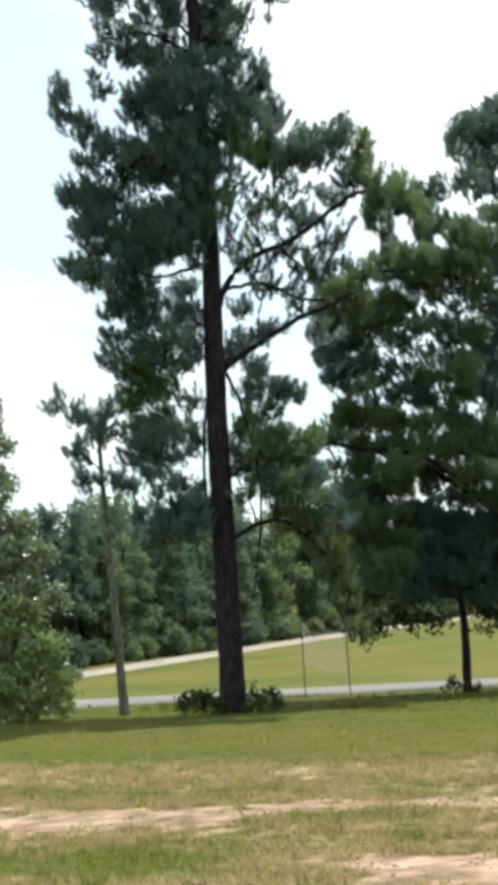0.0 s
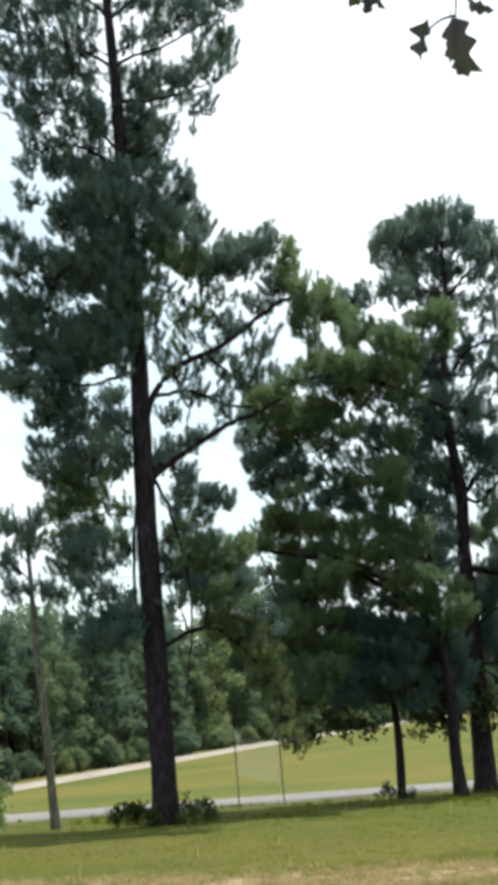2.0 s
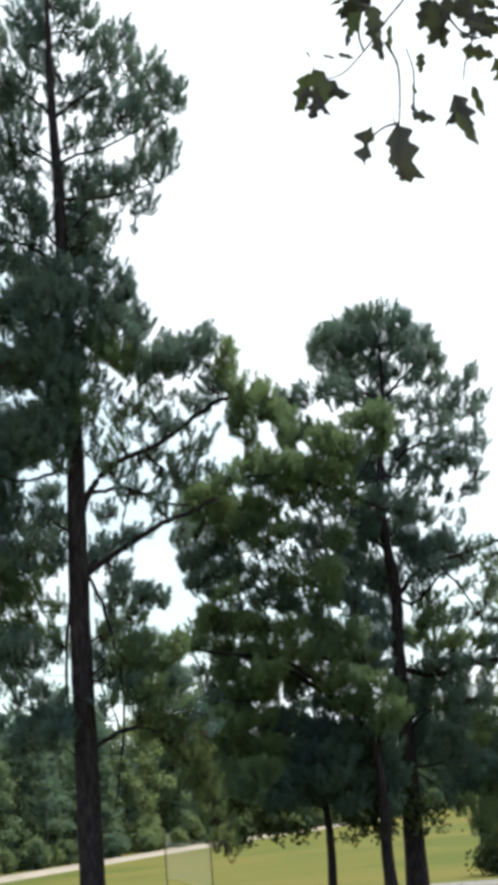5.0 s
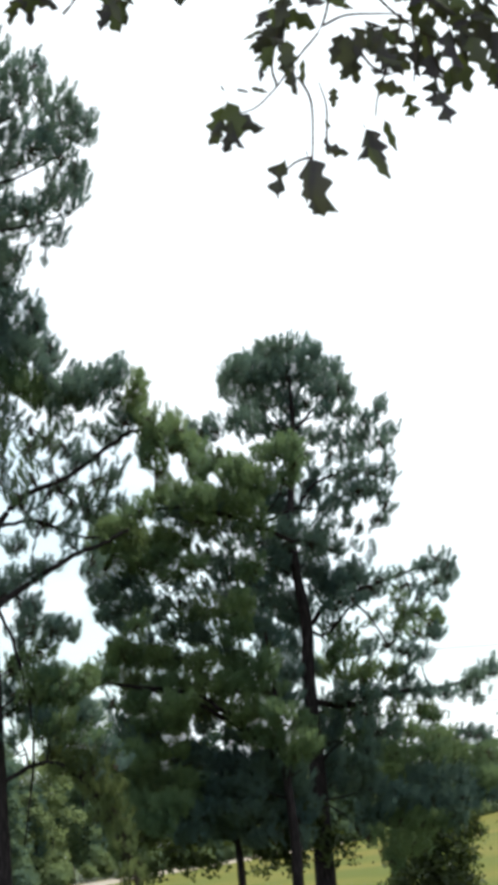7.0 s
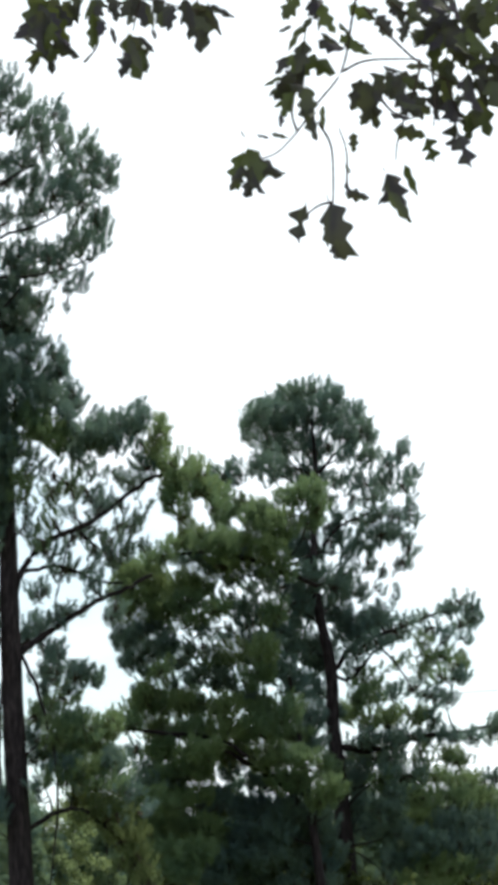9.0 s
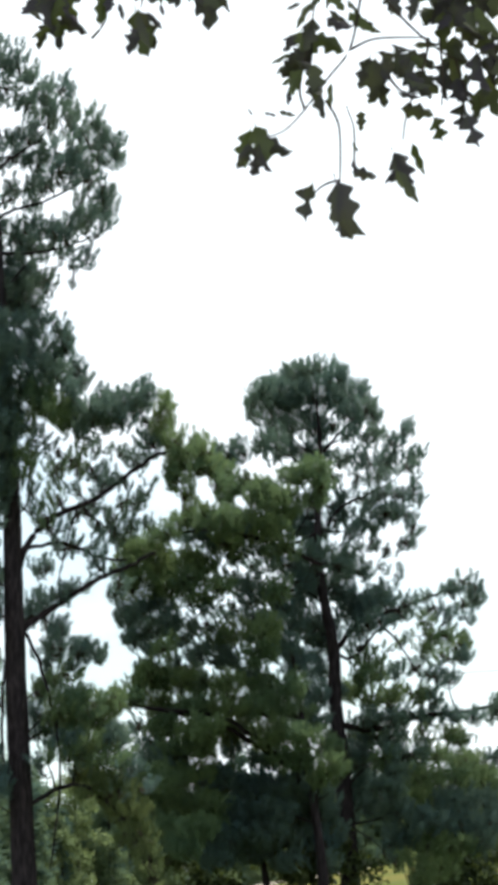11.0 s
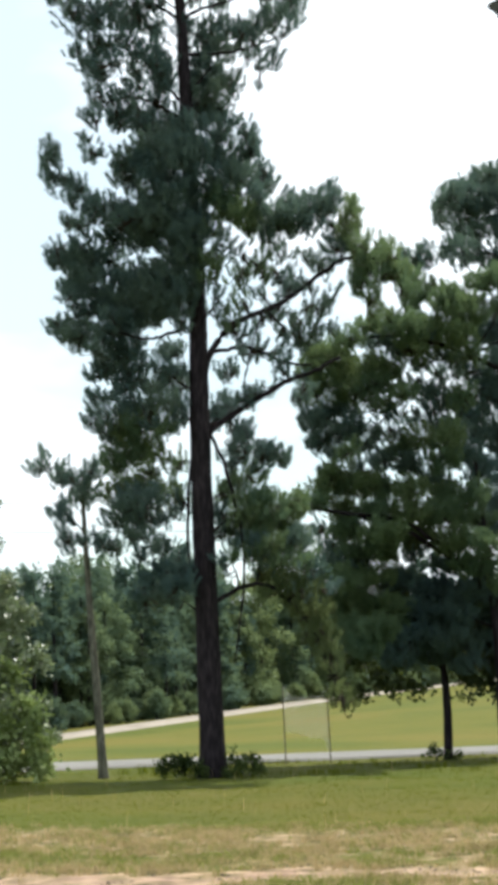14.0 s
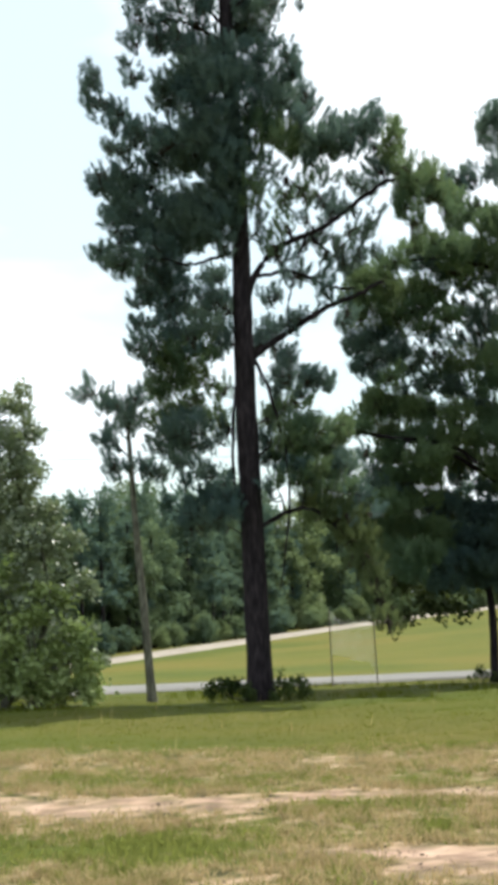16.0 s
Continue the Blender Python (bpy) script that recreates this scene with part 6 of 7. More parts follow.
def low_bush():
    """The brighter bush that grows out of the foot of the clump."""
    rng = np.random.default_rng(36)
    t = thing("leafy_bush", (-5.6, 37.7, 0), "bright yellow-green leafy bush at the foot of the holly", "shrub")
    clumps = [(-0.6, 0, 3.0, 0.42, 0.30), (-0.1, 0.2, 2.6, 0.45, 0.30), (0.5, 0.3, 2.45, 0.40, 0.28), (-0.9, -0.1, 2.3, 0.5, 0.35), (0.1, -0.1, 1.95, 0.55, 0.32), (0.75, 0.1, 1.75, 0.42, 0.32), (-0.5, -0.2, 1.5, 0.6, 0.35), (0.4, -0.2, 1.25, 0.5, 0.32), (0.95, 0, 1.05, 0.40, 0.35), (0.75, -0.1, 0.55, 0.45, 0.36), (0.45, -0.1, 0.22, 0.4, 0.22), (-1.0, -0.2, 1.0, 0.5, 0.4), (1.0, 0.1, 0.35, 0.35, 0.3), (1.25, 0, 0.75, 0.35, 0.35), (1.32, 0, 0.35, 0.3, 0.25), (0.2, -0.3, 0.5, 0.5, 0.4), (-0.4, -0.3, 0.6, 0.5, 0.45), (-0.9, -0.3, 0.45, 0.5, 0.4), (1.12, 0, 1.5, 0.35, 0.3), (0.0, -0.3, 1.0, 0.5, 0.4)]
    stems(t, (0.1, 0, -0.05), [(c[0], c[1], c[2]) for c in clumps], 0.022, rng, BARK_GREY, "stem")
    leafy(t, clumps, sprays_of(9, 7, 0.125, 0.09, 0.5), 340, BUSH, rng, 0.40, "foliage", 0.12, 11, 0.6)


low_bush()


def road_shrub():
    rng = np.random.default_rng(33)
    x, y = 13.7, 58.5
    t = thing("roadside_shrub", (x, y, float(height(x, y))), "round dark shrub beyond the road", "shrub")
    clumps = [(0, 0, 1.0, 1.3, 0.8), (-0.9, 0, 0.7, 0.8, 0.6), (0.9, 0.1, 0.8, 0.8, 0.7), (0.2, -0.2, 2.0, 1.2, 0.8), (-0.7, 0.1, 1.8, 0.8, 0.7), (1.1, 0, 1.8, 0.7, 0.7), (0.3, 0.1, 2.9, 1.0, 0.7), (-0.4, 0, 3.4, 0.7, 0.5), (1.5, 0, 2.4, 0.4, 0.4), (-0.8, -0.3, 0.35, 0.7, 0.35), (0.1, -0.5, 0.35, 0.8, 0.35), (0.9, -0.3, 0.35, 0.7, 0.35)]
    stems(t, (0, 0, -0.05), [c[:3] for c in clumps], 0.05, rng, BARK_GREY)
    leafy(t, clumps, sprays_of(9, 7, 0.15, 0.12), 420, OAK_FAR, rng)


road_shrub()


def weeds(place, label, spots, per=800, leaf=0.075):
    rng = np.random.default_rng(int(abs(place[0]) * 100) + 5)
    t = thing("weed_patch", place, label, "weeds")
    leafy(t, spots, sprays_of(10, 6, leaf, 0.05), per, WEED, rng)
    stems(t, (0, 0, -0.03), [s[:3] for s in spots], 0.012, rng, TWIG, "stalk")


weeds((-0.95, 37.0, 0), "leafy brush growing round the pine's foot", [(-0.45, 0, 0.24, 0.30, 0.27), (-0.15, -0.1, 0.30, 0.30, 0.29), (-0.72, 0.1, 0.18, 0.22, 0.20), (0.1, -0.2, 0.15, 0.25, 0.16), (-0.50, 0, 0.46, 0.14, 0.14)])
weeds((-0.05, 37.1, 0), "leafy brush growing beside the pine's foot", [(-0.1, -0.1, 0.24, 0.26, 0.28), (0.20, 0, 0.25, 0.27, 0.23), (0.46, 0, 0.14, 0.22, 0.15), (-0.12, -0.05, 0.50, 0.12, 0.26), (0.32, 0, 0.40, 0.10, 0.12)])
weeds((4.9, 43.0, 0), "low weeds at the small oak's foot", [(0, 0, 0.12, 0.3, 0.12), (0.45, 0, 0.1, 0.3, 0.10), (-0.1, 0, 0.35, 0.10, 0.22)])
weeds((8.2, 43.6, 0), "low weeds beside the tall pine", [(0, 0, 0.10, 0.3, 0.12), (0.4, 0, 0.12, 0.2, 0.12)])


# ---- net between two posts ----
def garden_net():
    t = thing("garden_net", (1.72, 43.5, 0), "torn white net strung between two thin rusty posts", "net")
    rng = np.random.default_rng(41)
    for x, lean in ((-0.57, -0.03), (0.57, -0.05)):
        pts = along([(x, 0, -0.15), (x + lean * 0.5, 0, 1.0), (x + lean, 0, 1.98)], 5)
        part("post", smooth(mesh_of("post", *tube(pts, np.full(len(pts), 0.016), 8), STEEL)), t)

    def spot(u, v):
        top = 1.97 - 0.30 * (1 - (2 * u - 1) ** 6) ** 2
        low = 0.72 + 0.10 * math.sin(5 * u + 1) - 0.45 * max(0.0, u - 0.88) / 0.12
        return np.array([-0.58 + 1.12 * u, 0.05 * math.sin(6 * u + 3 * v), low + (top - low) * v])

    cords = []
    for k in range(37):
        u = k / 36
        cords.append(tube(np.array([spot(u, v) for v in np.linspace(0, 1, 7)]), np.full(7, 0.0012), 4))
    for k in range(31):
        v = k / 30
        cords.append(tube(np.array([spot(u, v) for u in np.linspace(0, 1, 19)]), np.full(19, 0.0012), 4))
    part("netting", mesh_of("netting", *join(cords), CORD), t, "fine white netting, sagging between the posts")


garden_net()


# ---- power line far behind ----
def wire(name, z0, z1):
    pts = along([(-60, 56, z0 + 0.6), (-7, 55, z0), (4, 55, (z0 + z1) / 2 - 0.15), (15, 55, z1), (70, 56, z1 + 0.8)], 12)
    tagged(new(name, mesh_of(name, *tube(pts, np.full(len(pts), 0.014), 6), CABLE)), "thin grey overhead cable along the road", "cable", "overhead cables")


wire("overhead_cable", 8.25, 8.29)
wire("overhead_cable", 7.28, 6.47)


# ---- woods beyond the lane ----
def wood_tree(name, seed, tall, wide, label, spray, mat, pine=False):
    rng = np.random.default_rng(seed)
    t = thing(name, (0, 0, 0), label, "tree", "woods beyond the lane")
    line = along([(0, 0, -0.3), (0.1, 0, tall * 0.5), (0.0, 0.1, tall * 0.92)], 6)
    part("trunk", smooth(mesh_of("trunk", *tube(line, np.linspace(0.18, 0.05, len(line)), 8, 0.05, rng), BARK)), t)
    clumps = []
    n = 30
    for k in range(n):
        h = (0.30 if pine else 0.08) + (0.68 if pine else 0.88) * (k + rng.uniform(0, 1)) / n
        reach = wide * (1 - h) ** 0.7 * 1.2 if pine else wide * math.sin(math.pi * min(1, 0.16 + 0.84 * h)) ** 0.6
        a = rng.uniform(0, 2 * np.pi)
        d = reach * rng.uniform(0.3, 0.9)
        r = wide * rng.uniform(0.26, 0.42) * (0.8 if pine else 1)
        clumps.append((d * math.cos(a), d * math.sin(a), h * tall, r, r * (0.55 if pine else 0.75)))
    leafy(t, clumps, spray, 62, mat, rng, 0.35, "crown", 0.17, 22, 0.0 if pine else 0.9)
    return t


FAR_SPRAY = sprays_of(12, 5, 0.27, 0.24, 0.8)
FAR_BRUSH = [(v * 0.8, f) for v, f in brushes(13, 8, 0.115)]
kinds = [
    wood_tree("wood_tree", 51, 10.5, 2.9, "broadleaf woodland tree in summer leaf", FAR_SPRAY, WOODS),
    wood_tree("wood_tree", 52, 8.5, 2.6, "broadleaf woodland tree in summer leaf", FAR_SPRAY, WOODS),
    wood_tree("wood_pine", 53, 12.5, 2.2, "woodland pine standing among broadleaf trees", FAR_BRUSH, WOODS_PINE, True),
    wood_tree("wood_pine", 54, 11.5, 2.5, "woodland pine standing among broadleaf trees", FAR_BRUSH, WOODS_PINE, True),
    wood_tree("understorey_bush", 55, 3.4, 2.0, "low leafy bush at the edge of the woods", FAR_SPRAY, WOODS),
]
edge = along([(-32, 76), (-23, 85), (-13, 100), (-3, 120), (8, 152), (24, 176), (60, 215), (80, 230)], 6)
rng = np.random.default_rng(60)
placed = [0] * 5
CANOPY = 0.092  # the tree tops stand level seen from the lawn
for row, gap, back in ((0, 1.7, 1.2), (1, 2.3, 3.6), (2, 2.4, 7.0), (3, 2.8, 12.0), (4, 3.6, 18.0)):
    run = 0.0
    for a, b in zip(edge[:-1], edge[1:]):
        seg = b - a
        side = np.array([-seg[1], seg[0]]) / np.hypot(*seg)
        run += np.hypot(*seg)
        while run > gap:
            run -= gap * rng.uniform(0.8, 1.3)
            p = a + seg * rng.uniform(0, 1) + side * (back + rng.uniform(-1, 1))
            k = 4 if row == 0 else int(rng.choice([0, 1, 2, 3], p=[0.38, 0.22, 0.22, 0.18]))
            s = rng.uniform(0.75, 1.15) * (1.0 if row else 0.5)
            top = (CANOPY * np.hypot(*p) + 1.6 - float(height(p[0], p[1]))) / (10.5, 8.5, 12.5, 11.5, 3.4)[k]
            m = Matrix.LocRotScale((p[0], p[1], float(height(p[0], p[1]))), Euler((0, 0, rng.uniform(0, 6.28))), None)
            if placed[k] == 0:
                kinds[k].matrix_basis = m
                kinds[k].scale = (s, s, min(s, top))
            else:
                o = copy_thing(kinds[k], m)
                o.scale = (s * rng.uniform(0.8, 1.25), s * rng.uniform(0.8, 1.25), min(s * rng.uniform(0.75, 1.2), top * rng.uniform(0.85, 1.0)))
            placed[k] += 1


# ---- oak branch over the camera ----
oak = thing("oak_branch", (3.6, 3.4, 0), "overhanging oak branch with lobed leaves hanging into the sky", "tree")
rng = np.random.default_rng(70)
OAK_BASE = np.array([3.6, 3.4, 0])
line = along([(0, 0, -0.1), (0.05, 0, 2.0), (0.0, 0.05, 4.0), (0.1, 0.1, 6.0)], 6)
part("trunk", smooth(mesh_of("trunk", *tube(line, np.linspace(0.24, 0.04, len(line)), 14, 0.05, rng), BARK_GREY)), oak, "grey oak trunk")
line = along([(0, 0, 3.6), (-1.2, 0.3, 4.15), (-2.5, 0.55, 4.25), (-3.3, 0.6, 4.12), (-4.0, 0.6, 4.02)], 6)
part("branch", smooth(mesh_of("branch", *tube(line, np.linspace(0.07, 0.012, len(line)), 8, 0.06, rng), BARK_GREY)), oak)


# Unseen canopy and its limbs, added to block most sun from the hanging leaves.
crown = [(x, y, 5.5 + 0.40 * max(0.0, y) + 0.15 * math.sin(3 * x + 2 * y), 0.75, 0.35) for x in np.arange(-5.2, 1.2, 0.9) for y in np.arange(-0.6, 3.0, 0.9)]
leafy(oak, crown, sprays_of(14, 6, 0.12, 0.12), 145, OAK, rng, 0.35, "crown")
stems(oak, (0.0, 0.05, 4.0), [(-4.2, 1.0, 5.8), (-3.2, 2.2, 6.3), (-1.4, 2.0, 6.2), (-2.0, 0.2, 5.5), (0.6, 1.6, 6.0)], 0.05, rng, BARK_GREY)


def twig(*points):
    """A thin twig in the hanging spray, thinning to its end."""
    pts = along([np.array([x, 4.0 + 0.05 * math.sin(9 * x + 4 * z), z]) - OAK_BASE for x, z in points], 4)
    part("twig", mesh_of("twig", *tube(pts, np.linspace(0.0040, 0.0018, len(pts)), 5), TWIG), oak)
    return pts + OAK_BASE


def oak_blade(seed, wide, lobes, deep):
    """An oak leaf one long, hanging down from its stalk, folded along the rib and curling."""
    rng = np.random.default_rng(seed)
    phase, fold, curl, twist = rng.uniform(-0.5, 0.5), rng.uniform(0.2, 1.0), rng.uniform(-0.5, 0.5), rng.uniform(-0.6, 0.6)
    n = 30
    v, f = [], []
    for k in range(n):
        t = k / (n - 1)
        body = math.sin(math.pi * t ** 0.75) ** 0.7 if 0 < t < 1 else 0.0
        row = []
        for side in (-1, 1):
            wave = 0.5 + 0.5 * math.cos(2 * math.pi * lobes * t + phase + 0.5 * side)
            row.append(side * wide * body * (1 - deep * wave) * rng.uniform(0.97, 1.03) + 0.006 * side)
        y = curl * (t - 0.4) ** 2
        c, s = math.cos(twist * t), math.sin(twist * t)
        for u in (row[0], 0.0, row[1]):
            e = fold * abs(u)
            v.append((c * u - s * e, y + s * u + c * e, -t))
    for k in range(n - 1):
        a = 3 * k
        f += [(a, a + 1, a + 4, a + 3), (a + 1, a + 2, a + 5, a + 4)]
    k = len(v)
    v += [(-0.010, 0, 0.14), (0.010, 0, 0.14), (0.010, 0, 0), (-0.010, 0, 0)]
    f.append((k, k + 1, k + 2, k + 3))
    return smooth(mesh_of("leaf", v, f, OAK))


BROAD = [oak_blade(s, 0.29, 2.9, 0.48) for s in range(80, 87)]
NARROW = [oak_blade(s, 0.15, 2.3, 0.40) for s in range(90, 94)]
FORKED = [oak_blade(s, 0.30, 2.2, 0.82) for s in range(95, 98)]


def oak_leaf(x, y, z, size, turn, blades_of):
    """One leaf, its middle at (x, y, z), its tip turned from straight down."""
    ob = part("leaf", blades_of[int(rng.integers(0, len(blades_of)))], oak)
    face = Euler((rng.uniform(-0.5, 0.5), radians(-turn), 0)).to_matrix().to_4x4() @ Euler((0, 0, rng.uniform(-0.75, 0.75))).to_matrix().to_4x4()
    middle = face @ Vector((0, 0, -0.5 * size))
    ob.matrix_basis = Matrix.Translation(Vector((x, y, z)) - Vector(OAK_BASE) - middle) @ face @ Matrix.Diagonal((size, size, size, 1))


twig((0.921, 4.024), (0.910, 3.972), (0.884, 3.870), (0.849, 3.736), (0.787, 3.666), (0.728, 3.596), (0.672, 3.540), (0.625, 3.517), (0.602, 3.509))
twig((0.923, 3.912), (0.978, 3.836), (1.049, 3.764), (1.137, 3.716), (1.216, 3.729), (1.311, 3.740), (1.373, 3.731))
twig((0.849, 3.732), (0.909, 3.752), (1.002, 3.758), (1.065, 3.767))
twig((0.782, 3.612), (0.808, 3.555), (0.813, 3.498), (0.806, 3.393), (0.797, 3.374))
twig((0.806, 3.393), (0.771, 3.386), (0.743, 3.366), (0.723, 3.339))
twig((0.944, 3.638), (0.971, 3.602), (1.013, 3.591))
twig((0.919, 4.007), (0.989, 3.955), (1.078, 3.903), (1.200, 3.869), (1.289, 3.817), (1.375, 3.748))
twig((1.064, 3.764), (1.041, 3.684), (0.980, 3.536), (0.967, 3.471))
twig((1.137, 3.716), (1.145, 3.649), (1.168, 3.574))
twig((1.096, 3.767), (1.091, 3.650), (1.074, 3.559))
twig((-0.008, 4.007), (0.109, 3.981), (0.213, 3.965), (0.333, 3.973), (0.468, 3.964), (0.566, 3.952))
twig((0.171, 3.762), (0.197, 3.790), (0.211, 3.826), (0.202, 3.906))
twig((0.333, 3.973), (0.314, 3.906), (0.304, 3.856))
twig((0.483, 3.964), (0.484, 3.939))
twig((0.728, 3.596), (0.718, 3.654), (0.741, 3.753), (0.766, 3.870))
twig((0.864, 3.389), (0.846, 3.425), (0.849, 3.521), (0.833, 3.587))
twig((1.289, 3.817), (1.293, 3.715), (1.316, 3.648))
oak_leaf(0.572, 4.07, 3.494, 0.105, -10, BROAD)
oak_leaf(0.587, 3.92, 3.430, 0.118, 10, BROAD)
oak_leaf(0.638, 4.04, 3.493, 0.097, 60, BROAD)
oak_leaf(0.572, 3.93, 3.399, 0.083, -20, BROAD)
oak_leaf(0.668, 4.11, 3.511, 0.070, 90, NARROW)
oak_leaf(0.534, 3.92, 3.408, 0.070, -30, BROAD)
oak_leaf(0.588, 3.89, 3.386, 0.080, 25, BROAD)
oak_leaf(0.558, 3.87, 3.504, 0.021, 30, NARROW)
oak_leaf(0.638, 4.06, 3.594, 0.039, 60, NARROW)
oak_leaf(0.660, 3.92, 3.523, 0.046, 80, NARROW)
oak_leaf(0.787, 3.95, 3.271, 0.157, 8, BROAD)
oak_leaf(0.848, 4.13, 3.323, 0.128, 28, BROAD)
oak_leaf(0.811, 4.07, 3.269, 0.085, -5, BROAD)
oak_leaf(0.787, 4.07, 3.309, 0.069, 0, NARROW)
oak_leaf(0.712, 4.02, 3.319, 0.109, -15, FORKED)
oak_leaf(0.875, 4.04, 3.558, 0.053, 0, BROAD)
oak_leaf(0.816, 3.86, 3.399, 0.032, 20, NARROW)
oak_leaf(0.883, 4.09, 3.430, 0.067, 80, BROAD)
oak_leaf(0.830, 3.95, 3.381, 0.051, 10, NARROW)
oak_leaf(0.984, 4.10, 3.450, 0.133, 10, BROAD)
oak_leaf(0.969, 3.98, 3.343, 0.115, 22, NARROW)
oak_leaf(0.963, 4.12, 3.441, 0.070, -40, NARROW)
oak_leaf(0.974, 3.86, 3.364, 0.084, 25, NARROW)
oak_leaf(1.105, 4.13, 3.576, 0.094, 5, FORKED)
oak_leaf(1.132, 3.89, 3.458, 0.107, 10, FORKED)
oak_leaf(1.143, 4.00, 3.550, 0.100, -10, FORKED)
oak_leaf(0.743, 4.00, 3.790, 0.102, -20, BROAD)
oak_leaf(0.740, 4.14, 3.790, 0.119, -30, BROAD)
oak_leaf(0.767, 4.06, 3.784, 0.115, 0, BROAD)
oak_leaf(0.699, 4.13, 3.765, 0.075, -50, NARROW)
oak_leaf(0.696, 4.11, 3.669, 0.069, -10, NARROW)
oak_leaf(0.699, 3.98, 3.642, 0.086, -25, BROAD)
oak_leaf(0.737, 3.90, 3.601, 0.098, 0, BROAD)
oak_leaf(0.747, 3.90, 3.545, 0.087, 10, BROAD)
oak_leaf(0.762, 4.06, 3.724, 0.088, 30, BROAD)
oak_leaf(0.828, 4.13, 3.836, 0.091, 60, BROAD)
oak_leaf(0.845, 4.05, 3.847, 0.089, 50, BROAD)
oak_leaf(0.883, 3.96, 3.810, 0.087, 40, BROAD)
oak_leaf(0.920, 4.03, 3.824, 0.066, 70, NARROW)
oak_leaf(0.890, 4.04, 3.893, 0.072, 30, NARROW)
oak_leaf(0.720, 3.93, 3.896, 0.088, -30, BROAD)
oak_leaf(0.813, 4.05, 3.972, 0.105, 0, BROAD)
oak_leaf(0.812, 3.92, 3.854, 0.087, 20, BROAD)
oak_leaf(0.741, 3.87, 3.810, 0.069, -40, NARROW)
oak_leaf(0.691, 3.88, 3.808, 0.044, -60, NARROW)
oak_leaf(0.923, 4.00, 3.921, 0.075, 60, BROAD)
oak_leaf(0.672, 4.05, 3.748, 0.057, -60, NARROW)
oak_leaf(0.683, 3.92, 3.727, 0.069, -40, BROAD)
oak_leaf(0.728, 3.97, 3.827, 0.071, -30, NARROW)
oak_leaf(0.899, 4.05, 3.703, 0.088, -20, BROAD)
oak_leaf(0.900, 3.93, 3.619, 0.113, 0, BROAD)
oak_leaf(0.929, 4.01, 3.628, 0.087, 10, BROAD)
oak_leaf(0.972, 4.03, 3.715, 0.088, 30, BROAD)
oak_leaf(0.989, 3.97, 3.677, 0.114, 20, BROAD)
oak_leaf(1.001, 3.92, 3.607, 0.099, 30, BROAD)
oak_leaf(1.067, 4.05, 3.676, 0.088, 40, BROAD)
oak_leaf(1.059, 4.06, 3.745, 0.088, 60, BROAD)
oak_leaf(0.981, 3.91, 3.569, 0.068, 60, NARROW)
oak_leaf(1.043, 4.09, 3.609, 0.088, 70, BROAD)
oak_leaf(1.004, 4.04, 3.773, 0.060, 80, NARROW)
oak_leaf(1.091, 4.10, 3.813, 0.072, 80, NARROW)
oak_leaf(0.972, 4.08, 3.775, 0.058, 60, NARROW)
oak_leaf(1.105, 4.00, 3.866, 0.103, -30, BROAD)
oak_leaf(1.157, 4.06, 3.928, 0.134, 0, BROAD)
oak_leaf(1.151, 3.95, 3.821, 0.130, 10, BROAD)
oak_leaf(1.229, 4.04, 3.891, 0.133, 20, BROAD)
oak_leaf(1.207, 3.88, 3.767, 0.113, 30, BROAD)
oak_leaf(1.061, 3.96, 3.826, 0.088, -40, BROAD)
oak_leaf(1.115, 4.00, 3.800, 0.102, 0, BROAD)
oak_leaf(1.253, 4.11, 3.823, 0.105, 0, BROAD)
oak_leaf(1.191, 4.05, 3.819, 0.089, 30, BROAD)
oak_leaf(1.321, 4.12, 3.985, 0.092, 50, BROAD)
oak_leaf(1.045, 4.10, 3.997, 0.092, 20, BROAD)
oak_leaf(1.099, 4.13, 3.999, 0.092, -20, BROAD)
oak_leaf(1.146, 4.03, 3.729, 0.130, 0, BROAD)
oak_leaf(1.116, 4.03, 3.665, 0.116, -10, BROAD)
oak_leaf(1.139, 3.99, 3.610, 0.114, 0, BROAD)
oak_leaf(1.186, 3.92, 3.632, 0.126, 10, BROAD)
oak_leaf(1.251, 4.08, 3.647, 0.116, 10, BROAD)
oak_leaf(1.194, 4.03, 3.600, 0.101, -20, BROAD)
oak_leaf(1.241, 3.90, 3.614, 0.112, 20, BROAD)
oak_leaf(1.271, 3.93, 3.691, 0.113, 40, BROAD)
oak_leaf(1.294, 3.92, 3.639, 0.126, 0, BROAD)
oak_leaf(1.334, 4.06, 3.627, 0.102, 10, BROAD)
oak_leaf(1.341, 4.03, 3.796, 0.088, 30, BROAD)
oak_leaf(1.258, 3.92, 3.736, 0.100, 60, BROAD)
oak_leaf(1.254, 4.05, 3.742, 0.088, 0, BROAD)
oak_leaf(1.356, 4.02, 3.876, 0.089, 20, BROAD)
oak_leaf(1.172, 3.94, 3.898, 0.113, 0, BROAD)
oak_leaf(1.142, 3.98, 3.944, 0.101, 30, BROAD)
oak_leaf(1.283, 4.14, 4.025, 0.104, -20, BROAD)
oak_leaf(0.067, 3.90, 3.814, 0.114, 0, BROAD)
oak_leaf(0.047, 3.93, 3.879, 0.116, -20, BROAD)
oak_leaf(0.106, 4.03, 3.903, 0.118, 30, BROAD)
oak_leaf(0.090, 4.09, 3.858, 0.105, 10, BROAD)
oak_leaf(0.052, 4.12, 3.854, 0.076, -20, BROAD)
oak_leaf(0.132, 3.97, 3.814, 0.088, 60, BROAD)
oak_leaf(0.124, 4.08, 3.973, 0.106, 40, BROAD)
oak_leaf(0.196, 3.89, 3.810, 0.086, 0, BROAD)
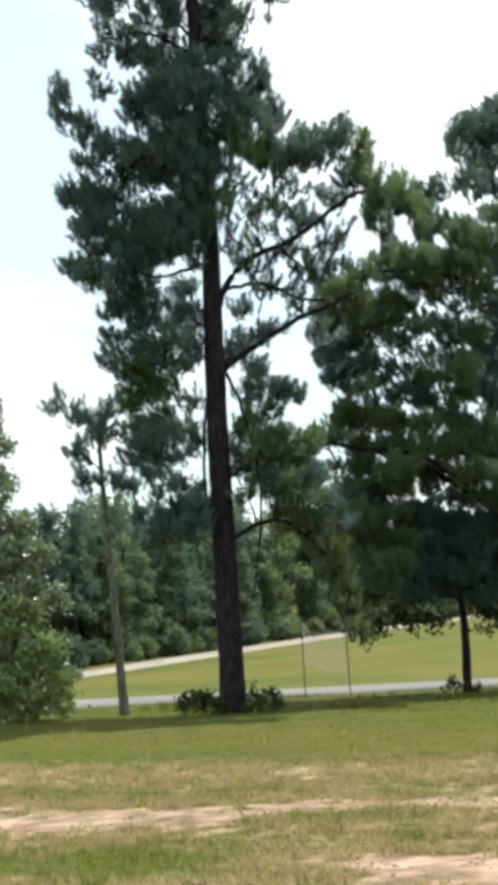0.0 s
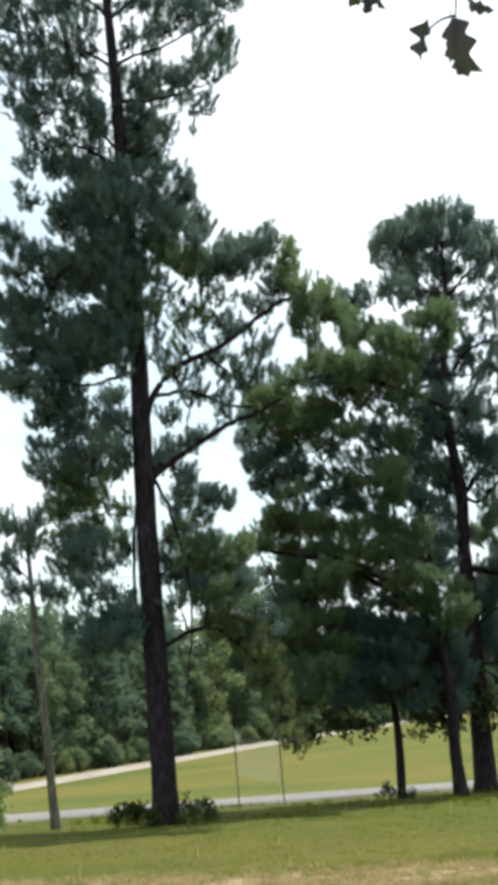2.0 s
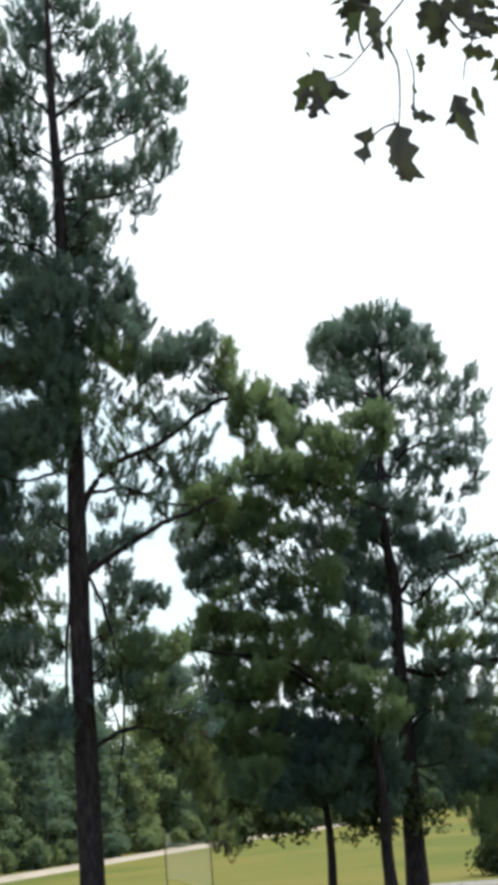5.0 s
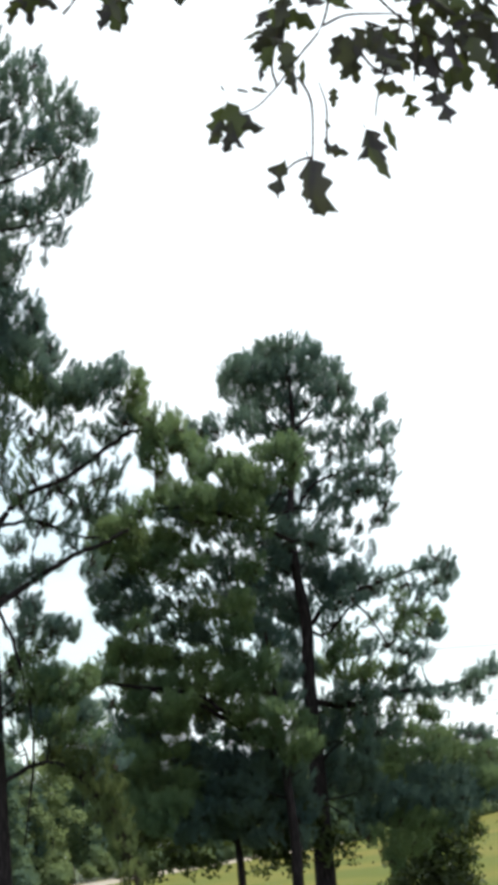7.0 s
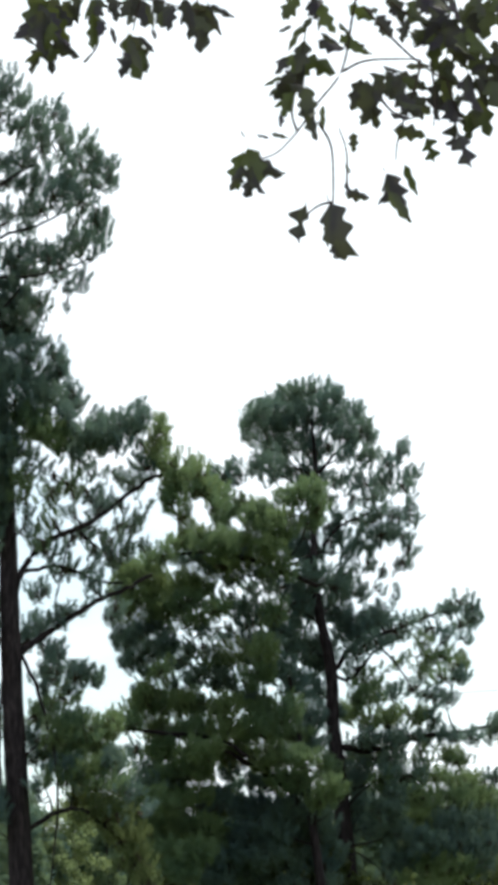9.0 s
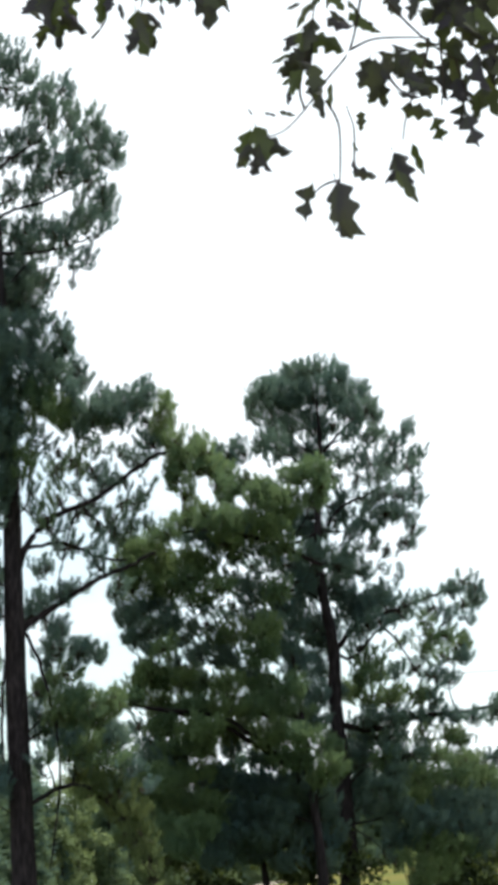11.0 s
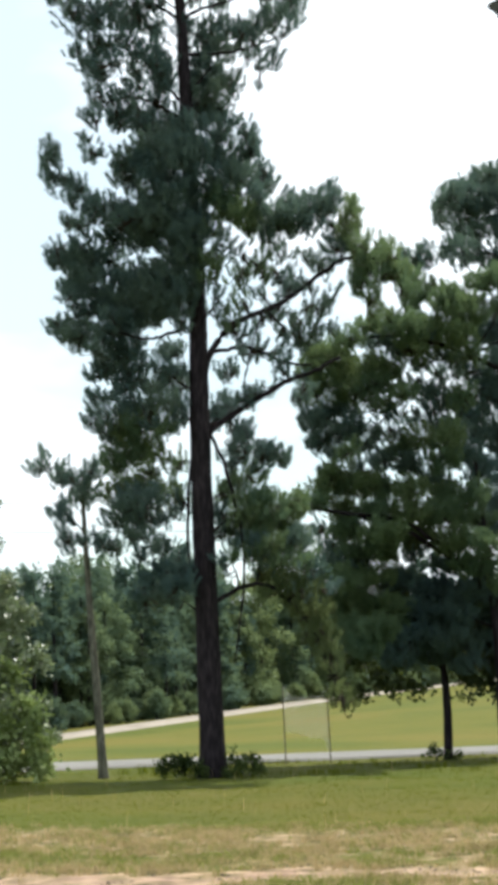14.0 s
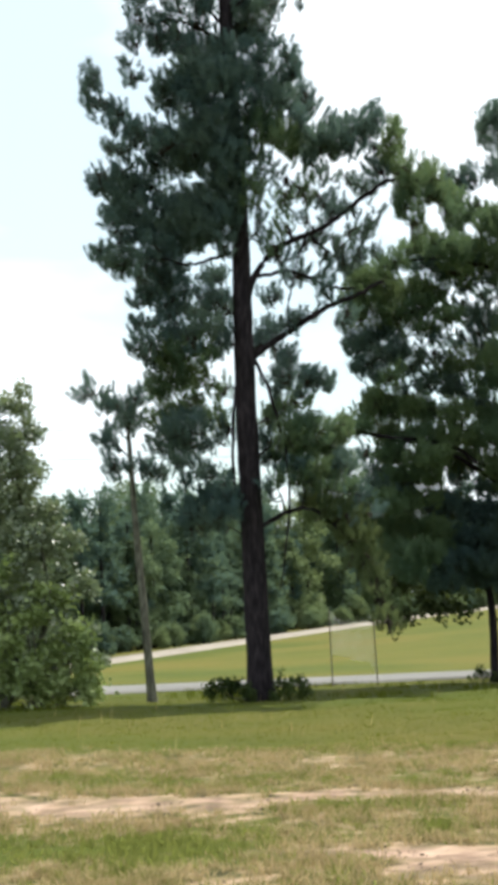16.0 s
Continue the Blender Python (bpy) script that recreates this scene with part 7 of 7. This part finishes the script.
oak_leaf(0.210, 3.97, 3.919, 0.089, -20, BROAD)
oak_leaf(0.259, 4.10, 3.919, 0.056, 10, NARROW)
oak_leaf(0.304, 4.05, 3.821, 0.126, 10, BROAD)
oak_leaf(0.291, 3.98, 3.763, 0.102, -25, BROAD)
oak_leaf(0.318, 4.03, 3.819, 0.103, 20, BROAD)
oak_leaf(0.340, 4.00, 3.835, 0.074, 30, NARROW)
oak_leaf(0.361, 4.01, 3.870, 0.046, 10, NARROW)
oak_leaf(0.347, 4.11, 3.992, 0.106, 0, BROAD)
oak_leaf(0.395, 4.13, 4.001, 0.107, 20, BROAD)
oak_leaf(0.396, 3.92, 3.864, 0.073, -10, BROAD)
oak_leaf(0.494, 4.07, 3.919, 0.134, 5, BROAD)
oak_leaf(0.478, 4.12, 3.972, 0.107, -15, BROAD)
oak_leaf(0.528, 4.03, 3.921, 0.090, 25, NARROW)
oak_leaf(0.549, 4.00, 3.929, 0.075, 70, NARROW)
oak_leaf(0.438, 3.96, 3.891, 0.060, -20, NARROW)
oak_leaf(0.031, 4.00, 3.853, 0.100, 10, BROAD)
oak_leaf(0.078, 4.02, 3.934, 0.101, 20, BROAD)
oak_leaf(0.168, 4.03, 3.956, 0.087, -10, BROAD)
oak_leaf(0.249, 3.89, 3.883, 0.084, 10, BROAD)
oak_leaf(0.311, 4.14, 4.019, 0.089, -10, BROAD)
oak_leaf(1.298, 3.94, 3.907, 0.114, 10, BROAD)
oak_leaf(1.361, 4.01, 3.935, 0.116, -20, BROAD)
oak_leaf(1.298, 3.92, 3.819, 0.112, 40, BROAD)
oak_leaf(1.277, 4.04, 3.914, 0.116, -10, BROAD)
oak_leaf(1.159, 3.88, 3.750, 0.097, 0, BROAD)
oak_leaf(1.085, 3.95, 3.918, 0.100, 10, BROAD)
oak_leaf(0.975, 3.97, 3.866, 0.085, 20, BROAD)
oak_leaf(1.030, 3.95, 3.838, 0.078, -20, BROAD)
oak_leaf(1.327, 4.00, 3.813, 0.099, 20, BROAD)
oak_leaf(0.711, 3.90, 3.720, 0.062, 0, BROAD)
oak_leaf(0.696, 4.00, 3.702, 0.084, -40, BROAD)
oak_leaf(0.770, 4.08, 3.797, 0.084, -31, BROAD)
oak_leaf(0.690, 4.04, 3.683, 0.054, -48, BROAD)
oak_leaf(0.777, 4.13, 3.699, 0.081, 16, BROAD)
oak_leaf(0.817, 4.13, 3.677, 0.069, -2, NARROW)
oak_leaf(0.730, 3.99, 3.702, 0.055, 70, NARROW)
oak_leaf(0.821, 3.99, 3.759, 0.055, 16, BROAD)
oak_leaf(0.852, 4.07, 3.877, 0.075, 58, NARROW)
oak_leaf(0.922, 4.11, 3.897, 0.067, 76, BROAD)
oak_leaf(0.715, 4.01, 3.931, 0.056, -11, NARROW)
oak_leaf(0.803, 4.05, 3.960, 0.076, 12, BROAD)
oak_leaf(0.823, 4.05, 3.931, 0.065, -23, NARROW)
oak_leaf(0.945, 4.00, 3.923, 0.052, 101, BROAD)
oak_leaf(0.690, 4.00, 3.781, 0.050, -52, NARROW)
oak_leaf(0.901, 3.97, 3.676, 0.060, -53, NARROW)
oak_leaf(0.931, 3.99, 3.667, 0.096, -34, BROAD)
oak_leaf(0.901, 3.99, 3.610, 0.058, -23, BROAD)
oak_leaf(1.008, 4.08, 3.761, 0.066, 21, BROAD)
oak_leaf(0.977, 3.90, 3.651, 0.070, -21, BROAD)
oak_leaf(1.006, 3.89, 3.592, 0.063, 74, BROAD)
oak_leaf(1.093, 4.12, 3.687, 0.055, -8, BROAD)
oak_leaf(1.036, 4.00, 3.710, 0.055, 40, BROAD)
oak_leaf(1.147, 4.05, 3.923, 0.084, -59, NARROW)
oak_leaf(1.146, 4.12, 3.937, 0.107, 49, NARROW)
oak_leaf(1.171, 4.07, 3.896, 0.094, -28, BROAD)
oak_leaf(1.226, 4.02, 3.877, 0.095, -15, BROAD)
oak_leaf(1.260, 4.13, 3.893, 0.091, 52, NARROW)
oak_leaf(1.092, 4.04, 3.860, 0.065, -51, BROAD)
oak_leaf(1.111, 3.98, 3.813, 0.062, -39, BROAD)
oak_leaf(1.203, 3.91, 3.707, 0.075, -48, BROAD)
oak_leaf(1.165, 3.90, 3.736, 0.072, 55, NARROW)
oak_leaf(1.310, 4.08, 3.955, 0.059, 23, NARROW)
oak_leaf(1.041, 4.11, 3.999, 0.059, -1, BROAD)
oak_leaf(1.073, 3.96, 3.887, 0.074, 28, BROAD)
oak_leaf(1.147, 4.01, 3.736, 0.092, 24, NARROW)
oak_leaf(1.138, 4.05, 3.674, 0.088, 36, BROAD)
oak_leaf(1.160, 4.03, 3.648, 0.083, -12, NARROW)
oak_leaf(1.209, 3.94, 3.648, 0.086, 21, NARROW)
oak_leaf(1.262, 4.12, 3.654, 0.080, 28, NARROW)
oak_leaf(1.183, 4.01, 3.595, 0.073, -17, BROAD)
oak_leaf(1.282, 4.06, 3.715, 0.091, -3, BROAD)
oak_leaf(1.325, 4.05, 3.753, 0.094, 89, BROAD)
oak_leaf(1.330, 3.98, 3.670, 0.087, 39, BROAD)
oak_leaf(1.321, 4.06, 3.636, 0.068, 10, BROAD)
oak_leaf(1.289, 3.91, 3.719, 0.064, 63, BROAD)
oak_leaf(1.291, 4.01, 3.807, 0.064, 18, BROAD)
oak_leaf(1.263, 4.04, 3.712, 0.072, 29, BROAD)
oak_leaf(1.340, 4.04, 3.903, 0.059, -20, BROAD)
oak_leaf(1.191, 3.94, 3.883, 0.095, -41, NARROW)
oak_leaf(1.111, 3.91, 3.879, 0.061, 59, BROAD)
oak_leaf(1.221, 3.89, 3.872, 0.067, 13, BROAD)
oak_leaf(0.076, 3.90, 3.807, 0.078, -20, BROAD)
oak_leaf(0.069, 3.91, 3.890, 0.096, 22, NARROW)
oak_leaf(0.099, 4.00, 3.902, 0.077, 19, BROAD)
oak_leaf(0.099, 4.02, 3.836, 0.076, -32, BROAD)
oak_leaf(0.044, 4.06, 3.834, 0.062, -64, NARROW)
oak_leaf(0.118, 3.98, 3.835, 0.067, 40, BROAD)
oak_leaf(0.136, 4.08, 3.975, 0.078, 84, BROAD)
oak_leaf(0.215, 3.87, 3.812, 0.058, -9, BROAD)
oak_leaf(0.192, 3.96, 3.916, 0.068, -25, NARROW)
oak_leaf(0.299, 3.89, 3.741, 0.101, 18, NARROW)
oak_leaf(0.313, 4.00, 3.765, 0.086, -26, BROAD)
oak_leaf(0.329, 4.02, 3.802, 0.067, -3, BROAD)
oak_leaf(0.355, 4.02, 3.927, 0.069, 14, NARROW)
oak_leaf(0.381, 3.98, 3.895, 0.069, -8, NARROW)
oak_leaf(0.397, 3.96, 3.907, 0.054, -12, BROAD)
oak_leaf(0.476, 3.95, 3.872, 0.091, 49, BROAD)
oak_leaf(0.446, 3.89, 3.858, 0.085, 18, BROAD)
oak_leaf(0.012, 3.91, 3.821, 0.073, -27, BROAD)
oak_leaf(0.080, 4.00, 3.916, 0.082, 7, NARROW)
oak_leaf(0.145, 4.02, 3.944, 0.067, 39, BROAD)
oak_leaf(0.231, 3.89, 3.889, 0.053, 44, NARROW)
oak_leaf(0.296, 4.10, 4.001, 0.061, -23, BROAD)
oak_leaf(1.269, 3.87, 3.860, 0.068, -26, NARROW)
oak_leaf(1.328, 3.90, 3.859, 0.069, 26, NARROW)
oak_leaf(1.316, 3.98, 3.865, 0.084, 20, NARROW)
oak_leaf(1.242, 3.95, 3.888, 0.081, -31, NARROW)
oak_leaf(1.182, 4.01, 3.802, 0.067, 36, BROAD)
oak_leaf(1.123, 4.05, 3.997, 0.085, 4, BROAD)
oak_leaf(0.993, 4.03, 3.888, 0.059, 30, BROAD)
oak_leaf(1.058, 4.08, 3.909, 0.052, -18, NARROW)
oak_leaf(1.311, 3.99, 3.828, 0.080, -21, NARROW)


# ---- grass ----
def blades(name, spots, tall, width, mat, label, seed, lean=0.5):
    """Grass: bent blades of three triangles, rooted at the spots."""
    rng = np.random.default_rng(seed)
    n = len(spots)
    a = rng.uniform(0, 2 * np.pi, n)
    h = tall * rng.uniform(0.5, 1.4, n)
    bend = h * rng.uniform(0.1, lean, n)
    d = np.stack([np.cos(a), np.sin(a), 0 * a], -1)
    s = np.stack([-np.sin(a), np.cos(a), 0 * a], -1) * (np.asarray(width) * rng.uniform(0.7, 1.3, n))[:, None]
    up = np.array([0, 0, 1.0])
    mid = spots + up * (0.55 * h)[:, None] + d * (0.3 * bend)[:, None]
    tip = spots + up * h[:, None] + d * bend[:, None]
    v = np.stack([spots - s, spots + s, mid - 0.7 * s, mid + 0.7 * s, tip], 1).reshape(-1, 3)
    k = (np.arange(n) * 5)[:, None]
    f = np.stack([k + np.array([[0, 1, 3]]), k + np.array([[0, 3, 2]]), k + np.array([[2, 3, 4]])], 1).reshape(-1, 3)
    return tagged(new(name, mesh_of(name, v, f, mat)), label, "grass", kind="stuff")


def lawn_spots(rng, n, y0, y1, keep):
    """Spots spread over the stretch of lawn from y0 to y1, kept by keep(x, y)."""
    y = rng.uniform(y0, y1, n)
    x = rng.uniform(-0.20, 0.36, n) * y
    z = 0.03 * np.array([noise.noise(Vector((a * 0.5, b * 0.5, 0))) for a, b in zip(x, y)]) - 0.005
    ok = np.array([keep(a, b) for a, b in zip(x, y)]) > rng.uniform(0, 1, n)
    return np.stack([x, y, z], -1)[ok]


def tufts(centres, each, spread, rng):
    """Several blade roots close round each centre."""
    c = np.repeat(centres, each, axis=0)
    return c + rng.normal(size=c.shape) * np.array([spread, spread, 0])


rng = np.random.default_rng(90)
patch = lambda x, y: 0.55 + 0.9 * noise.noise(Vector((x * 1.3, y * 0.9, 9)))
near = tufts(lawn_spots(rng, 19000, 9.5, 22.5, lambda x, y: (1 - bare_share(x, y)) ** 2.5 * patch(x, y)), 8, 0.035, rng)
blades("grass", near, 0.065, np.full(len(near), 0.0045), GRASS_SPARSE, "short patchy green grass", 91, 2.2)
dry = tufts(lawn_spots(rng, 32000, 9.5, 24.0, lambda x, y: max(0.0, 0.8 - abs(2.2 * bare_share(x, y) - 0.9)) * patch(x, y)), 7, 0.04, rng)
blades("dry_grass", dry, 0.072, np.full(len(dry), 0.0045), STRAW, "dry straw-coloured grass and stubble", 92, 2.2)
far = lawn_spots(rng, 64000, 21.0, 44.8, lambda x, y: 0.9)
blades("lawn_grass", far, 0.020, 0.004 + 0.00012 * far[:, 1], GRASS, "thick green lawn grass in sun", 93, 2.5)
stalks = lawn_spots(rng, 160, 20.0, 40.0, lambda x, y: 0.6)
blades("grass_stalk_heads", stalks, 0.22, np.full(len(stalks), 0.005), STRAW, "pale seeding grass stalks above the lawn", 96, 0.4)
verge = tufts(lawn_spots(rng, 1500, 36.0, 44.8, lambda x, y: max(0.0, noise.noise(Vector((x * 0.4, y * 0.4, 2))) + 0.25)), 9, 0.08, rng)
blades("verge_grass", verge, 0.13, np.full(len(verge), 0.008), GRASS, "taller unmown grass along the road", 94, 0.8)


# ---- clods and litter on the bare soil ----
def clods():
    rng = np.random.default_rng(95)
    ball = bmesh.new()
    bmesh.ops.create_icosphere(ball, subdivisions=1, radius=1.0)
    v = np.array([p.co for p in ball.verts]) * np.array([1, 1, 0.6])
    ball.verts.index_update()
    f = np.array([[p.index for p in face.verts] for face in ball.faces])
    ball.free()
    v = v * (1 + 0.25 * rng.uniform(-1, 1, (len(v), 1)))
    spots = lawn_spots(rng, 6000, 9.5, 20.0, lambda x, y: 0.5 * bare_share(x, y))
    size = 0.006 + 0.016 * rng.uniform(0, 1, len(spots)) ** 3
    tagged(new("clods", mesh_of("clods", *scatter((v, f), spots + np.array([0, 0, 0.004]), np.tile([0, 0, 1.0], (len(spots), 1)) + 0.3 * rng.normal(size=(len(spots), 3)), size, rng), TWIG)), "small dark clods and litter on bare sand", "soil litter", kind="stuff")


clods()
